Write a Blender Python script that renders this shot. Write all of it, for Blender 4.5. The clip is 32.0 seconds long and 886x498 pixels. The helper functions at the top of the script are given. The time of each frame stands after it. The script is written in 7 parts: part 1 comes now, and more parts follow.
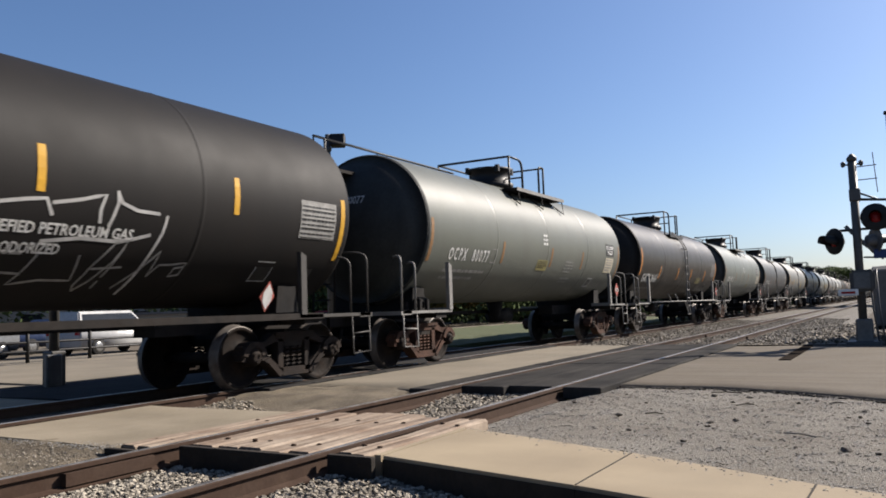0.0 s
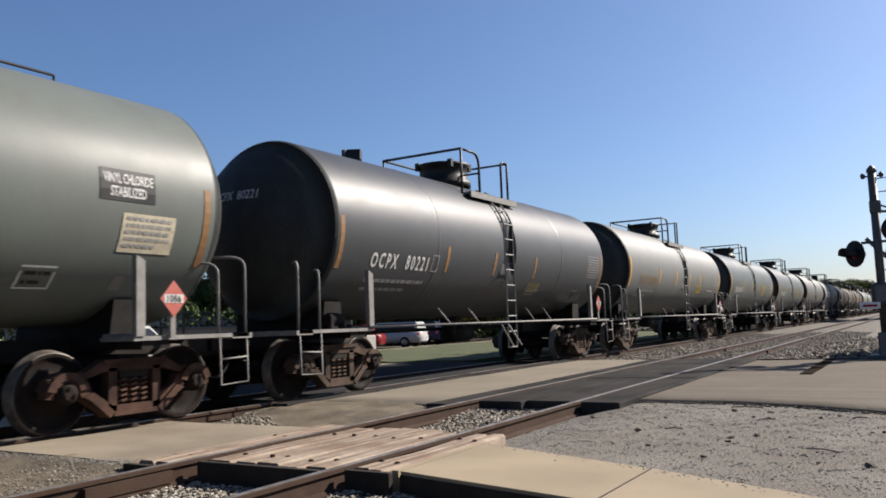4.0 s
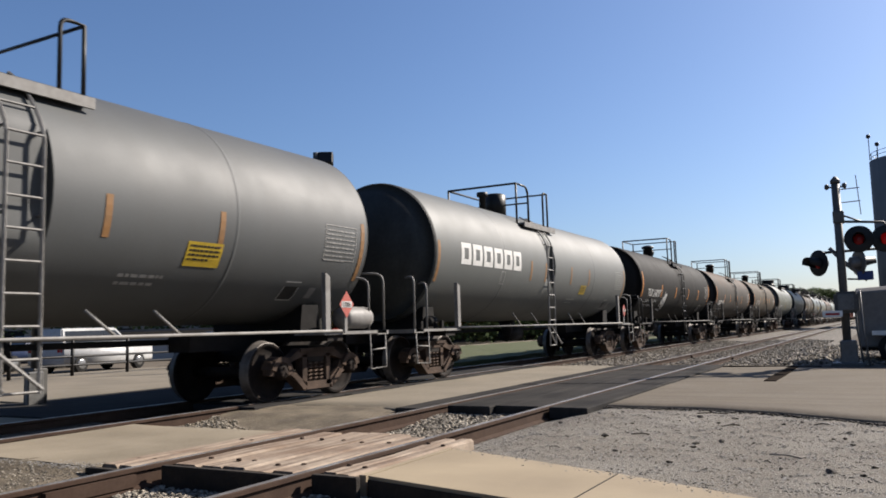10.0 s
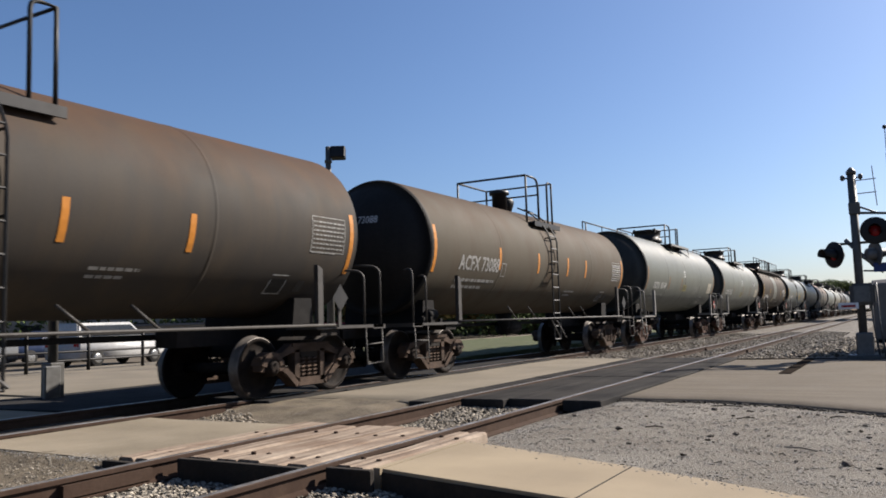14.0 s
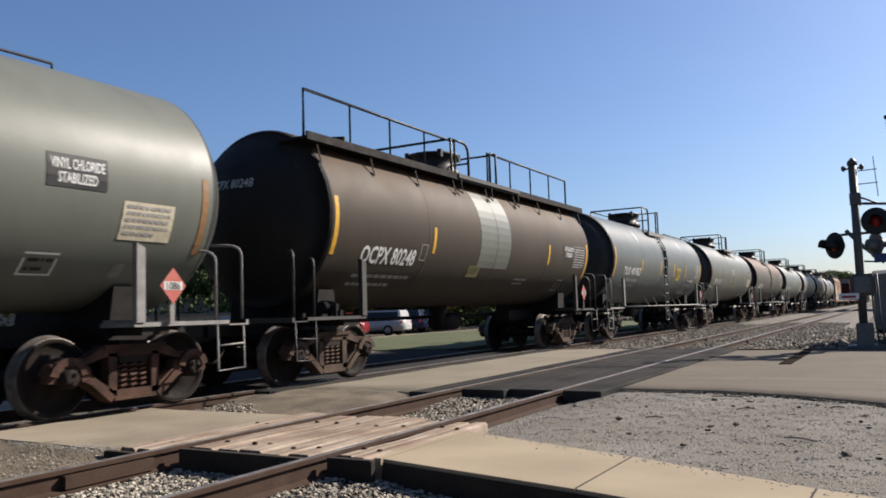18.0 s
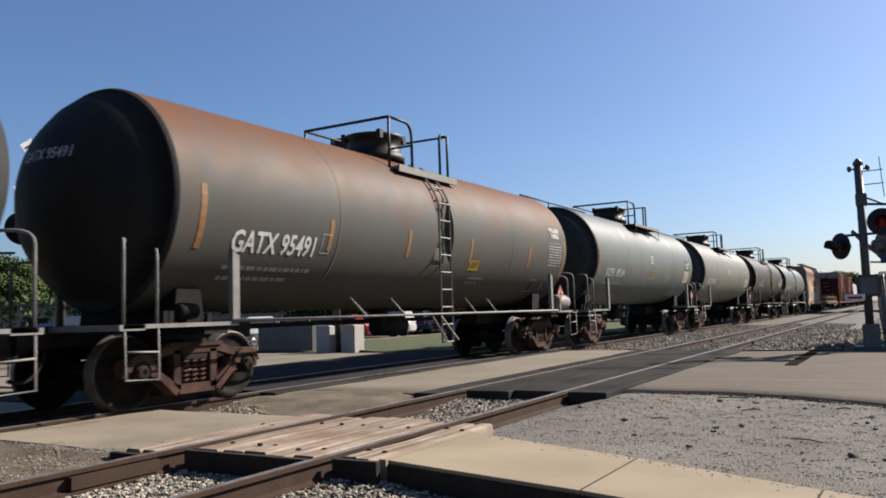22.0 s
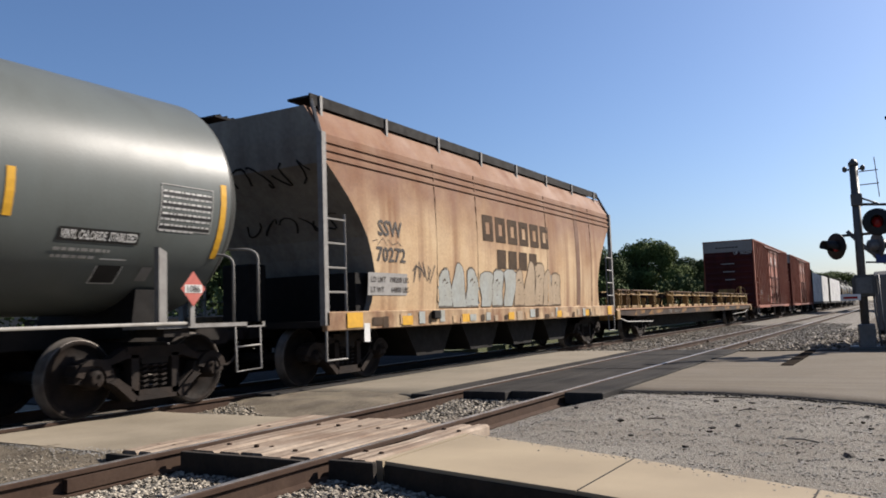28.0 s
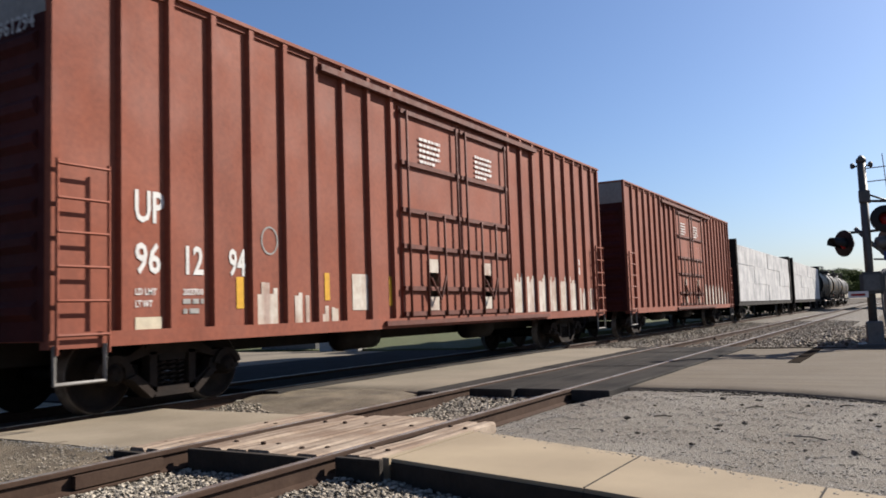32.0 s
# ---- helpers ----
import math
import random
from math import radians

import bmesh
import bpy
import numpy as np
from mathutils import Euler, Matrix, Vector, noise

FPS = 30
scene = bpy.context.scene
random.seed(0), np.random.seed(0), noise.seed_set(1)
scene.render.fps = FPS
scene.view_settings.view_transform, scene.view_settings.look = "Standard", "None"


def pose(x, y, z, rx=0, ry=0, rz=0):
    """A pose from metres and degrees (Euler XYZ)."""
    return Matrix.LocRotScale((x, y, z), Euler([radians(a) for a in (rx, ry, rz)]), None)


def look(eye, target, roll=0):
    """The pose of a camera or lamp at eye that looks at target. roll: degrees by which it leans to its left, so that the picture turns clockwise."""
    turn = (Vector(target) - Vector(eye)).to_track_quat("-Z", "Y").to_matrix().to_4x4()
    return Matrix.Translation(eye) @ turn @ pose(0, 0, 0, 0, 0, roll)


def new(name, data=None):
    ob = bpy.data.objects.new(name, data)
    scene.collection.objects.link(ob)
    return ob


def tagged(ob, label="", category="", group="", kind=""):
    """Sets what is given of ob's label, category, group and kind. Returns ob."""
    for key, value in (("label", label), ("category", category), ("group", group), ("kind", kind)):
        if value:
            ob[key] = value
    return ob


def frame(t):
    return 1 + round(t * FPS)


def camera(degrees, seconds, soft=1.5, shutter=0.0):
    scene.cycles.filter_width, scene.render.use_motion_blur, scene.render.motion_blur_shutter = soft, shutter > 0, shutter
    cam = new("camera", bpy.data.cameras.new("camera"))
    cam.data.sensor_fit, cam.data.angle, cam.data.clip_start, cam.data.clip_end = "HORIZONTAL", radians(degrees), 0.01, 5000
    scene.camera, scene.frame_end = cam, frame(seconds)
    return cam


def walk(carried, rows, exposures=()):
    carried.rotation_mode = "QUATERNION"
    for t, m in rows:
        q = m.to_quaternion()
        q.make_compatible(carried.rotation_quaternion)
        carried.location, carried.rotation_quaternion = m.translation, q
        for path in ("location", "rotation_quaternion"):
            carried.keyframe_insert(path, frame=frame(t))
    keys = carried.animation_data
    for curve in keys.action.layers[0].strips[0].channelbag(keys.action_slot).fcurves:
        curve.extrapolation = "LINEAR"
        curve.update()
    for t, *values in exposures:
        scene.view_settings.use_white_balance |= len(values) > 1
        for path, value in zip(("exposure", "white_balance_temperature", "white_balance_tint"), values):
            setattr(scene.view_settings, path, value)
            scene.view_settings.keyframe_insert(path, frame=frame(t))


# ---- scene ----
EYE = (0.0, 0.0, 1.061)      # metres above the rail head; x runs along the track, y across it
cam = camera(58.354, 32.0, 1.75, 0.08)

# seconds, heading from the track towards the train, pitch, lean to the right
CAMERA_ROWS = [
    (0, 29.53, 4.33, 1.91), (0.5, 29.51, 4.33, 1.86), (1, 29.61, 4.39, 2.01), (1.5, 29.57, 4.47, 2.04),
    (2, 29.77, 4.75, 1.95), (2.5, 30.27, 4.81, 1.98), (3, 30.50, 5.04, 2.09), (3.5, 30.69, 5.35, 2.07),
    (5.5, 30.55, 5.50, 2.25), (6, 30.12, 5.59, 2.21), (6.5, 29.85, 5.20, 2.11), (7, 30.14, 4.57, 2.14),
    (7.5, 30.51, 4.44, 2.26), (8, 30.17, 4.32, 2.33), (8.5, 29.85, 4.55, 2.29), (9, 29.30, 5.02, 1.96),
    (9.5, 28.72, 5.43, 1.67), (10, 28.56, 5.67, 1.58), (10.5, 28.69, 5.75, 1.57), (11, 28.66, 5.76, 1.41),
    (11.5, 28.79, 5.76, 1.48), (12, 29.20, 5.57, 1.61), (12.5, 29.31, 5.25, 1.68), (13, 29.48, 5.23, 1.77),
    (13.5, 29.48, 5.30, 1.75), (15.5, 29.53, 4.73, 1.76), (16, 29.50, 4.77, 1.63), (16.5, 29.41, 4.76, 1.79),
    (17, 29.30, 4.72, 1.93), (17.5, 29.33, 4.59, 1.84), (18, 29.55, 4.56, 1.78), (18.5, 29.54, 4.52, 1.80),
    (19, 29.74, 4.32, 1.77), (19.5, 29.66, 4.28, 1.83), (20, 29.55, 4.37, 2.06), (20.5, 29.52, 4.64, 2.22),
    (21, 29.74, 4.75, 2.14), (21.5, 29.91, 4.58, 1.92), (22, 29.89, 4.66, 1.83), (22.5, 29.49, 4.78, 1.98),
    (23, 29.22, 4.68, 2.08), (23.5, 29.29, 4.67, 2.04), (24, 29.45, 5.02, 1.89), (24.5, 29.43, 5.23, 2.03),
    (26.5, 29.47, 5.23, 1.82), (27, 29.41, 5.11, 1.90), (27.5, 29.56, 4.94, 1.92), (28, 29.63, 4.71, 1.94),
    (28.5, 29.58, 4.50, 2.16), (29, 29.84, 4.34, 2.16), (29.5, 29.84, 4.37, 1.84), (30, 29.51, 4.21, 1.80),
    (30.5, 29.22, 4.48, 1.66), (31, 29.70, 4.66, 1.59), (31.5, 30.00, 4.50, 1.87), (32, 30.08, 4.54, 1.97),
]


def aim(heading, pitch, lean):
    a, b = radians(heading), radians(pitch)
    way = Vector((math.cos(b) * math.cos(a), math.cos(b) * math.sin(a), math.sin(b)))
    return look(EYE, Vector(EYE) + way * 10, -lean)


walk(cam, [(t, aim(a, b, c)) for t, a, b, c in CAMERA_ROWS], [(0, 1.23, 6100, 14), (32, 1.23, 6100, 14)])

# ---- light ----
SUN_EL, SUN_AZ = radians(34), radians(124)      # azimuth from +y towards +x
TO_SUN = Vector((math.sin(SUN_AZ) * math.cos(SUN_EL), math.cos(SUN_AZ) * math.cos(SUN_EL), math.sin(SUN_EL)))
world = bpy.data.worlds.new("sky")
scene.world = world
world.use_nodes = True
wn = world.node_tree
sky = wn.nodes.new("ShaderNodeTexSky")
sky.sky_type, sky.sun_disc = "NISHITA", False
sky.sun_elevation, sky.sun_rotation = SUN_EL, SUN_AZ
sky.altitude, sky.air_density, sky.dust_density, sky.ozone_density = 100, 1.0, 1.3, 5.5
wn.links.new(sky.outputs[0], wn.nodes["Background"].inputs[0])
wn.nodes["Background"].inputs[1].default_value = 0.051
sun = new("sun", bpy.data.lights.new("sun", "SUN"))
sun.data.energy, sun.data.angle, sun.data.color = 5.0, radians(0.55), (1.0, 0.90, 0.74)
sun.matrix_basis = look(TO_SUN * 100, (0, 0, 0))

# ---- materials ----
AGE = 0.47


def surface(name, base, rough=0.6, metal=0.0, other=None, size=1.5, mix=0.5, grain=14.0, relief=0.0, streak=None, streaks=0.0,
            top=None, top_from=3.2, island=0.0, spec=0.25, speck=None, even=False, stretch=(2.6, 2.6, 0.22)):
    """A worn surface: two tones in patches, fine grain, optional upright streaks, a rust stain over the upper part, relief."""
    m = bpy.data.materials.new(name)
    m.use_nodes = True
    t = m.node_tree
    n, l = t.nodes, t.links
    p = n["Principled BSDF"]
    aged = lambda c: tuple(min(v * AGE, 0.8) for v in c) if c else None      # one dulling for all that stands outdoors
    base, other, streak, top, speck = aged(base), aged(other), aged(streak), aged(top), aged(speck)
    p.inputs["Metallic"].default_value = metal
    p.inputs["Specular IOR Level"].default_value = spec
    co = n.new("ShaderNodeTexCoord")

    def noise_at(scale, detail=4.0, stretch=None):
        x = n.new("ShaderNodeTexNoise")
        x.inputs["Scale"].default_value, x.inputs["Detail"].default_value = scale, detail
        if stretch:
            mp = n.new("ShaderNodeMapping")
            mp.inputs["Scale"].default_value = stretch
            l.new(co.outputs["Object"], mp.inputs[0])
            l.new(mp.outputs[0], x.inputs["Vector"])
        else:
            l.new(co.outputs["Object"], x.inputs["Vector"])
        return x.outputs["Fac"]

    def ramp(fac, lo, hi, top_value=1.0):
        r = n.new("ShaderNodeMapRange")
        r.inputs["From Min"].default_value, r.inputs["From Max"].default_value = lo, hi
        r.inputs["To Max"].default_value = top_value
        l.new(fac, r.inputs["Value"])
        return r.outputs[0]

    def blend(fac, a, b, mode="MIX"):
        x = n.new("ShaderNodeMix")
        x.data_type, x.blend_type = "RGBA", mode
        if isinstance(fac, float):
            x.inputs["Factor"].default_value = fac
        else:
            l.new(fac, x.inputs["Factor"])
        for i, v in ((6, a), (7, b)):
            if isinstance(v, tuple):
                x.inputs[i].default_value = (*v, 1)
            else:
                l.new(v, x.inputs[i])
        return x.outputs[2]

    colour = blend(ramp(noise_at(size), 0.36, 0.66, mix), base, other or tuple(c * 0.7 for c in base))
    if streak:
        colour = blend(ramp(noise_at(1.0, 5.0, stretch), 0.45, 0.75, streaks), colour, streak)
    if top:
        sep = n.new("ShaderNodeSeparateXYZ")
        l.new(co.outputs["Object"], sep.inputs[0])
        add = n.new("ShaderNodeMath")
        add.operation = "MULTIPLY_ADD"
        l.new(noise_at(1.3, 6.0), add.inputs[0])
        add.inputs[1].default_value = 1.6
        l.new(sep.outputs["Z"], add.inputs[2])
        colour = blend(ramp(add.outputs[0], top_from + 0.4, top_from + 1.5, 0.85), colour, top)
    if speck:
        colour = blend(ramp(noise_at(grain * 0.6, 2.0), 0.62, 0.68, 0.8), colour, speck)
    colour = blend(ramp(noise_at(grain, 3.0), 0.3, 0.7, 0.1 if even else 0.35), colour, tuple(0.45 for c in base), "MULTIPLY")
    if island:
        geo = n.new("ShaderNodeNewGeometry")
        hsv = n.new("ShaderNodeHueSaturation")
        l.new(ramp(geo.outputs["Random Per Island"], 0, 1, 1.0), hsv.inputs["Value"])
        r = hsv.inputs["Value"].links[0].from_node
        r.inputs["To Min"].default_value, r.inputs["To Max"].default_value = 1 - island, 1 + island
        l.new(colour, hsv.inputs["Color"])
        colour = hsv.outputs[0]
    l.new(colour, p.inputs["Base Color"])
    l.new(ramp(noise_at(size * 2.5), 0.3, 0.7, 1.0), p.inputs["Roughness"])
    r = p.inputs["Roughness"].links[0].from_node
    r.inputs["To Min"].default_value, r.inputs["To Max"].default_value = max(rough - (0.03 if even else 0.08), 0.03), min(rough + (0.04 if even else 0.1), 1)
    if relief:
        b = n.new("ShaderNodeBump")
        b.inputs["Strength"].default_value, b.inputs["Distance"].default_value = 1.0, relief
        l.new(noise_at(grain * 1.4, 4.0), b.inputs["Height"])
        l.new(b.outputs[0], p.inputs["Normal"])
    return m


def lamp_glow(name, colour, power):
    m = surface(name, colour, 0.3)
    p = m.node_tree.nodes["Principled BSDF"]
    p.inputs["Emission Color"].default_value, p.inputs["Emission Strength"].default_value = (*colour, 1), power
    return m




def tank_paint(name, base, rough=0.42, dirt=(0.10, 0.08, 0.065), dirty=0.45, top=None, top_from=3.2, spec=0.3):
    return surface(name, base, rough, other=tuple(c * 0.76 for c in base), size=0.55, mix=0.6, grain=24, relief=0.0006,
                   streak=dirt, streaks=dirty, top=top, top_from=top_from, spec=spec, even=True)


PAINT = {
    "black": tank_paint("black_tank_paint", (0.027, 0.025, 0.024), 0.6, (0.038, 0.031, 0.027), 0.3, spec=0.09),
    "matt_black": tank_paint("matt_black_tank_paint", (0.024, 0.0225, 0.0205), 0.7, (0.034, 0.029, 0.025), 0.3, spec=0.08),
    "pale": tank_paint("pale_grey_tank_paint", (0.16, 0.169, 0.16), 0.6, (0.15, 0.15, 0.135), 0.35),
    "light": tank_paint("light_grey_tank_paint", (0.222, 0.234, 0.198), 0.46, (0.16, 0.155, 0.125), 0.35, spec=0.18),
    "olive": tank_paint("warm_grey_tank_paint", (0.19, 0.197, 0.163), 0.42, (0.16, 0.145, 0.11), 0.4, spec=0.2),
    "brown": tank_paint("brown_black_tank_paint", (0.042, 0.036, 0.029), 0.42, (0.07, 0.053, 0.037), 0.5, spec=0.17),
    "slate": tank_paint("slate_tank_paint", (0.09, 0.096, 0.103), 0.45, (0.07, 0.066, 0.062), 0.4, spec=0.22),
    "flat_grey": tank_paint("flat_grey_tank_paint", (0.205, 0.21, 0.197), 0.55, (0.18, 0.165, 0.14), 0.35),
    "gloss": tank_paint("green_grey_tank_paint", (0.18, 0.20, 0.19), 0.41, (0.13, 0.134, 0.118), 0.4, spec=0.16),
    "rusty_black": tank_paint("rusty_black_tank_paint", (0.088, 0.077, 0.066), 0.7, (0.13, 0.098, 0.066), 0.7, (0.15, 0.08, 0.042), 3.3, 0.1),
    "tan": tank_paint("dusty_brown_tank_paint", (0.15, 0.127, 0.093), 0.7, (0.12, 0.08, 0.052), 0.7, (0.13, 0.08, 0.048), 3.4, 0.08),
    "rusty": tank_paint("rust_topped_tank_paint", (0.15, 0.147, 0.13), 0.6, (0.17, 0.125, 0.08), 0.6, (0.25, 0.105, 0.045), 3.22, 0.1),
    "cream": tank_paint("cream_grey_tank_paint", (0.29, 0.285, 0.225), 0.45, (0.22, 0.195, 0.14), 0.45, spec=0.18),
    "charcoal": tank_paint("charcoal_tank_paint", (0.085, 0.08, 0.072), 0.55, (0.12, 0.10, 0.082), 0.5, spec=0.1),
    "steel": tank_paint("blue_grey_tank_paint", (0.132, 0.139, 0.139), 0.6, (0.11, 0.106, 0.098), 0.3),
    "umber": tank_paint("umber_tank_paint", (0.092, 0.077, 0.06), 0.6, (0.115, 0.083, 0.056), 0.5, (0.145, 0.09, 0.052), 3.1, 0.08),
    "sage": tank_paint("grey_green_tank_paint", (0.225, 0.25, 0.228), 0.45, (0.18, 0.175, 0.14), 0.35, spec=0.18),
}
# Tank ends darker than their shells: their shade is put into the colour.
SHADED_GREY_END = surface("shaded_grey_tank_end", (0.082, 0.088, 0.083), 0.6, other=(0.045, 0.044, 0.041), size=0.9, mix=0.8, grain=18, relief=0.001, streak=(0.03, 0.028, 0.026), streaks=0.6, spec=0.15)
SHADED_DARK_END = surface("shaded_black_tank_end", (0.036, 0.034, 0.032), 0.65, other=(0.055, 0.047, 0.04), size=0.9, mix=0.7, grain=18, relief=0.001, streak=(0.024, 0.022, 0.02), streaks=0.5, spec=0.12)
IRON = surface("black_iron", (0.02, 0.02, 0.021), 0.5, other=(0.035, 0.03, 0.026), grain=30)
DEEP_BLACK = surface("deep_black_steel", (0.02, 0.019, 0.019), 0.8, other=(0.035, 0.03, 0.026), size=3, grain=30, spec=0.1)
FRAME = surface("grimy_steel", (0.026, 0.023, 0.021), 0.8, other=(0.055, 0.042, 0.033), size=3, grain=20, relief=0.002, spec=0.12)
CAST = surface("grimy_cast_steel", (0.036, 0.03, 0.027), 0.85, other=(0.075, 0.052, 0.04), size=4, grain=26, relief=0.003, spec=0.1)
BROWN_CAST = surface("brown_cast_steel", (0.17, 0.118, 0.088), 0.85, other=(0.06, 0.043, 0.034), size=3, mix=0.9, grain=26, relief=0.004, spec=0.1)
RUSTY_CAST = surface("red_rusted_cast_steel", (0.165, 0.09, 0.064), 0.85, other=(0.05, 0.033, 0.027), size=3, mix=0.9, grain=26, relief=0.004, spec=0.1)
WHEEL = surface("wheel_steel", (0.026, 0.022, 0.02), 0.7, other=(0.06, 0.042, 0.032), size=6, grain=30, relief=0.002, spec=0.05)
TREAD = surface("worn_tread_steel", (0.26, 0.235, 0.21), 0.5, metal=0.4, other=(0.12, 0.095, 0.08), size=6, mix=0.9)
GRAB = surface("dusty_light_steel", (0.40, 0.385, 0.36), 0.6, other=(0.22, 0.20, 0.175), size=5)
DARK_GRAB = surface("grimy_handrail_steel", (0.09, 0.082, 0.074), 0.6, other=(0.05, 0.045, 0.04), size=5)
REFLECT = surface("yellow_reflector", (0.98, 0.53, 0.02), 0.6, other=(0.84, 0.44, 0.02), size=4)
REFLECT_OLD = surface("faded_orange_reflector", (0.42, 0.21, 0.07), 0.6, other=(0.33, 0.2, 0.1), size=6)
PANEL = surface("yellow_panel", (0.72, 0.50, 0.03), 0.5, other=(0.6, 0.42, 0.05), size=4)
PANEL_OLD = surface("faded_yellow_panel", (0.46, 0.40, 0.14), 0.6, other=(0.36, 0.33, 0.17), size=5)
WHITE = surface("white_lettering", (1.1, 1.09, 1.04), 0.6, other=(0.85, 0.83, 0.79), size=5)
SPRAY = surface("thin_white_spray", (0.80, 0.79, 0.76), 0.7, other=(0.45, 0.44, 0.42), size=6)
OLD_MARK = surface("old_dull_lettering", (0.26, 0.245, 0.22), 0.8, other=(0.12, 0.11, 0.10), size=6)
FADED = surface("faded_lettering", (0.52, 0.51, 0.48), 0.7, other=(0.30, 0.29, 0.27), size=7)
END_INK = surface("dusty_white_lettering", (0.85, 0.84, 0.8), 0.7, other=(0.5, 0.49, 0.46), size=7)
ORANGE = surface("orange_reflector", (0.92, 0.34, 0.03), 0.6, other=(0.75, 0.3, 0.04), size=4)
ORANGE_LETTER = surface("faded_orange_lettering", (0.36, 0.22, 0.08), 0.7, other=(0.3, 0.24, 0.16), size=6)
DARK_LETTER = surface("dark_lettering", (0.06, 0.05, 0.045), 0.7, other=(0.11, 0.08, 0.06), size=4)
STICKER = surface("cream_sticker", (0.92, 0.82, 0.60), 0.6, other=(0.74, 0.66, 0.49), size=6)
HAZARD = surface("red_placard", (0.70, 0.16, 0.12), 0.5, other=(0.62, 0.22, 0.17), size=6)
STEEL = surface("bright_rail_steel", (0.95, 0.93, 0.9), 0.42, metal=0.85, other=(0.5, 0.44, 0.39), size=2.2, mix=0.9)
RAIL_RUST = surface("rusty_rail", (0.085, 0.052, 0.037), 0.85, other=(0.135, 0.088, 0.062), size=4, grain=30, relief=0.002, spec=0.1)

# ---- geometry helpers ----
def solid(name, verts, faces, smooth=False):
    me = bpy.data.meshes.new(name)
    me.from_pydata(verts, [], faces)
    if smooth:
        me.shade_smooth()
    me.materials.append(None)
    me.update()
    return me


def part(name, shape, material, parent=None, label="", at=None):
    """Links a bmesh or a mesh as one object under a thing or a part."""
    if isinstance(shape, bmesh.types.BMesh):
        me = bpy.data.meshes.new(name)
        shape.to_mesh(me)
        shape.free()
        me.materials.append(None)
    else:
        me = shape
    ob = new(name, me)
    ob.material_slots[0].link = "OBJECT"
    ob.material_slots[0].material = material
    if parent:
        ob.parent = parent
    if at is not None:
        ob.matrix_basis = at if isinstance(at, Matrix) else Matrix.Translation(at)
    return tagged(ob, label)


def thing(name, label, category, group="", at=(0, 0, 0), kind=""):
    ob = new(name)
    ob.empty_display_size = 0.2
    ob.matrix_basis = at if isinstance(at, Matrix) else Matrix.Translation(at)
    return tagged(ob, label, category, group, kind)


def box(bm, x0, x1, y0, y1, z0, z1, turn=None):
    vs = [bm.verts.new(turn @ Vector(c) if turn else c) for c in
          ((x0, y0, z0), (x1, y0, z0), (x1, y1, z0), (x0, y1, z0), (x0, y0, z1), (x1, y0, z1), (x1, y1, z1), (x0, y1, z1))]
    for f in ((3, 2, 1, 0), (4, 5, 6, 7), (0, 1, 5, 4), (1, 2, 6, 5), (2, 3, 7, 6), (3, 0, 4, 7)):
        bm.faces.new([vs[i] for i in f])
    return bm


def soft_box(x0, x1, y0, y1, z0, z1, r=0.02, seg=1):
    bm = box(bmesh.new(), x0, x1, y0, y1, z0, z1)
    bmesh.ops.bevel(bm, geom=list(bm.edges), offset=r, segments=seg, affect="EDGES", clamp_overlap=True)
    return bm


def pipe(bm, pts, r, n=6, closed=False):
    """A bar of n sides through the points."""
    pts = [Vector(q) for q in pts]
    k = len(pts)
    rings = []
    side = None
    for i, q in enumerate(pts):
        a = pts[(i - 1) % k] if (i or closed) else q
        b = pts[(i + 1) % k] if (i < k - 1 or closed) else q
        d = (b - a).normalized()
        if side is None:
            side = d.orthogonal().normalized()
        side = (side - d * side.dot(d)).normalized()
        up = d.cross(side)
        rings.append([bm.verts.new(q + (side * math.cos(w) + up * math.sin(w)) * r) for w in (2 * math.pi * j / n for j in range(n))])
    for i in range(k if closed else k - 1):
        a, b = rings[i], rings[(i + 1) % k]
        for j in range(n):
            f = bm.faces.new((a[j], a[(j + 1) % n], b[(j + 1) % n], b[j]))
            f.smooth = n > 5
    if not closed:
        bm.faces.new(rings[0][::-1])
        bm.faces.new(rings[-1])
    return bm


def lathe(bm, profile, n=24, axis="y", centre=(0, 0, 0), smooth=True):
    """Turns (radius, height) pairs about an axis."""
    c = Vector(centre)
    rings = []
    for r, h in profile:
        ring = []
        for j in range(n):
            w = 2 * math.pi * j / n
            a, b = r * math.cos(w), r * math.sin(w)
            ring.append(bm.verts.new(c + Vector({"x": (h, a, b), "y": (b, h, a), "z": (a, b, h)}[axis])))
        rings.append(ring)
    for a, b in zip(rings, rings[1:]):
        for j in range(n):
            bm.faces.new((a[j], a[(j + 1) % n], b[(j + 1) % n], b[j])).smooth = smooth
    bm.faces.new(rings[0][::-1])
    bm.faces.new(rings[-1])
    return bm


def slab(bm, outline, y0, y1):
    """An (x, z) outline given depth along y."""
    a = [bm.verts.new((x, y0, z)) for x, z in outline]
    b = [bm.verts.new((x, y1, z)) for x, z in outline]
    bm.faces.new(a)
    bm.faces.new(b[::-1])
    k = len(a)
    for i in range(k):
        bm.faces.new((a[(i + 1) % k], a[i], b[i], b[(i + 1) % k]))
    return bm


def arc(p, q, mid, n=6):
    """Points of a smooth bend from p to q that leans on mid."""
    p, q, mid = Vector(p), Vector(q), Vector(mid)
    return [(1 - s) ** 2 * p + 2 * s * (1 - s) * mid + s * s * q for s in (i / n for i in range(n + 1))]


def joined(*meshes):
    bm = bmesh.new()
    for me in meshes:
        bm.from_mesh(me)
    return bm


LETTERS = {}


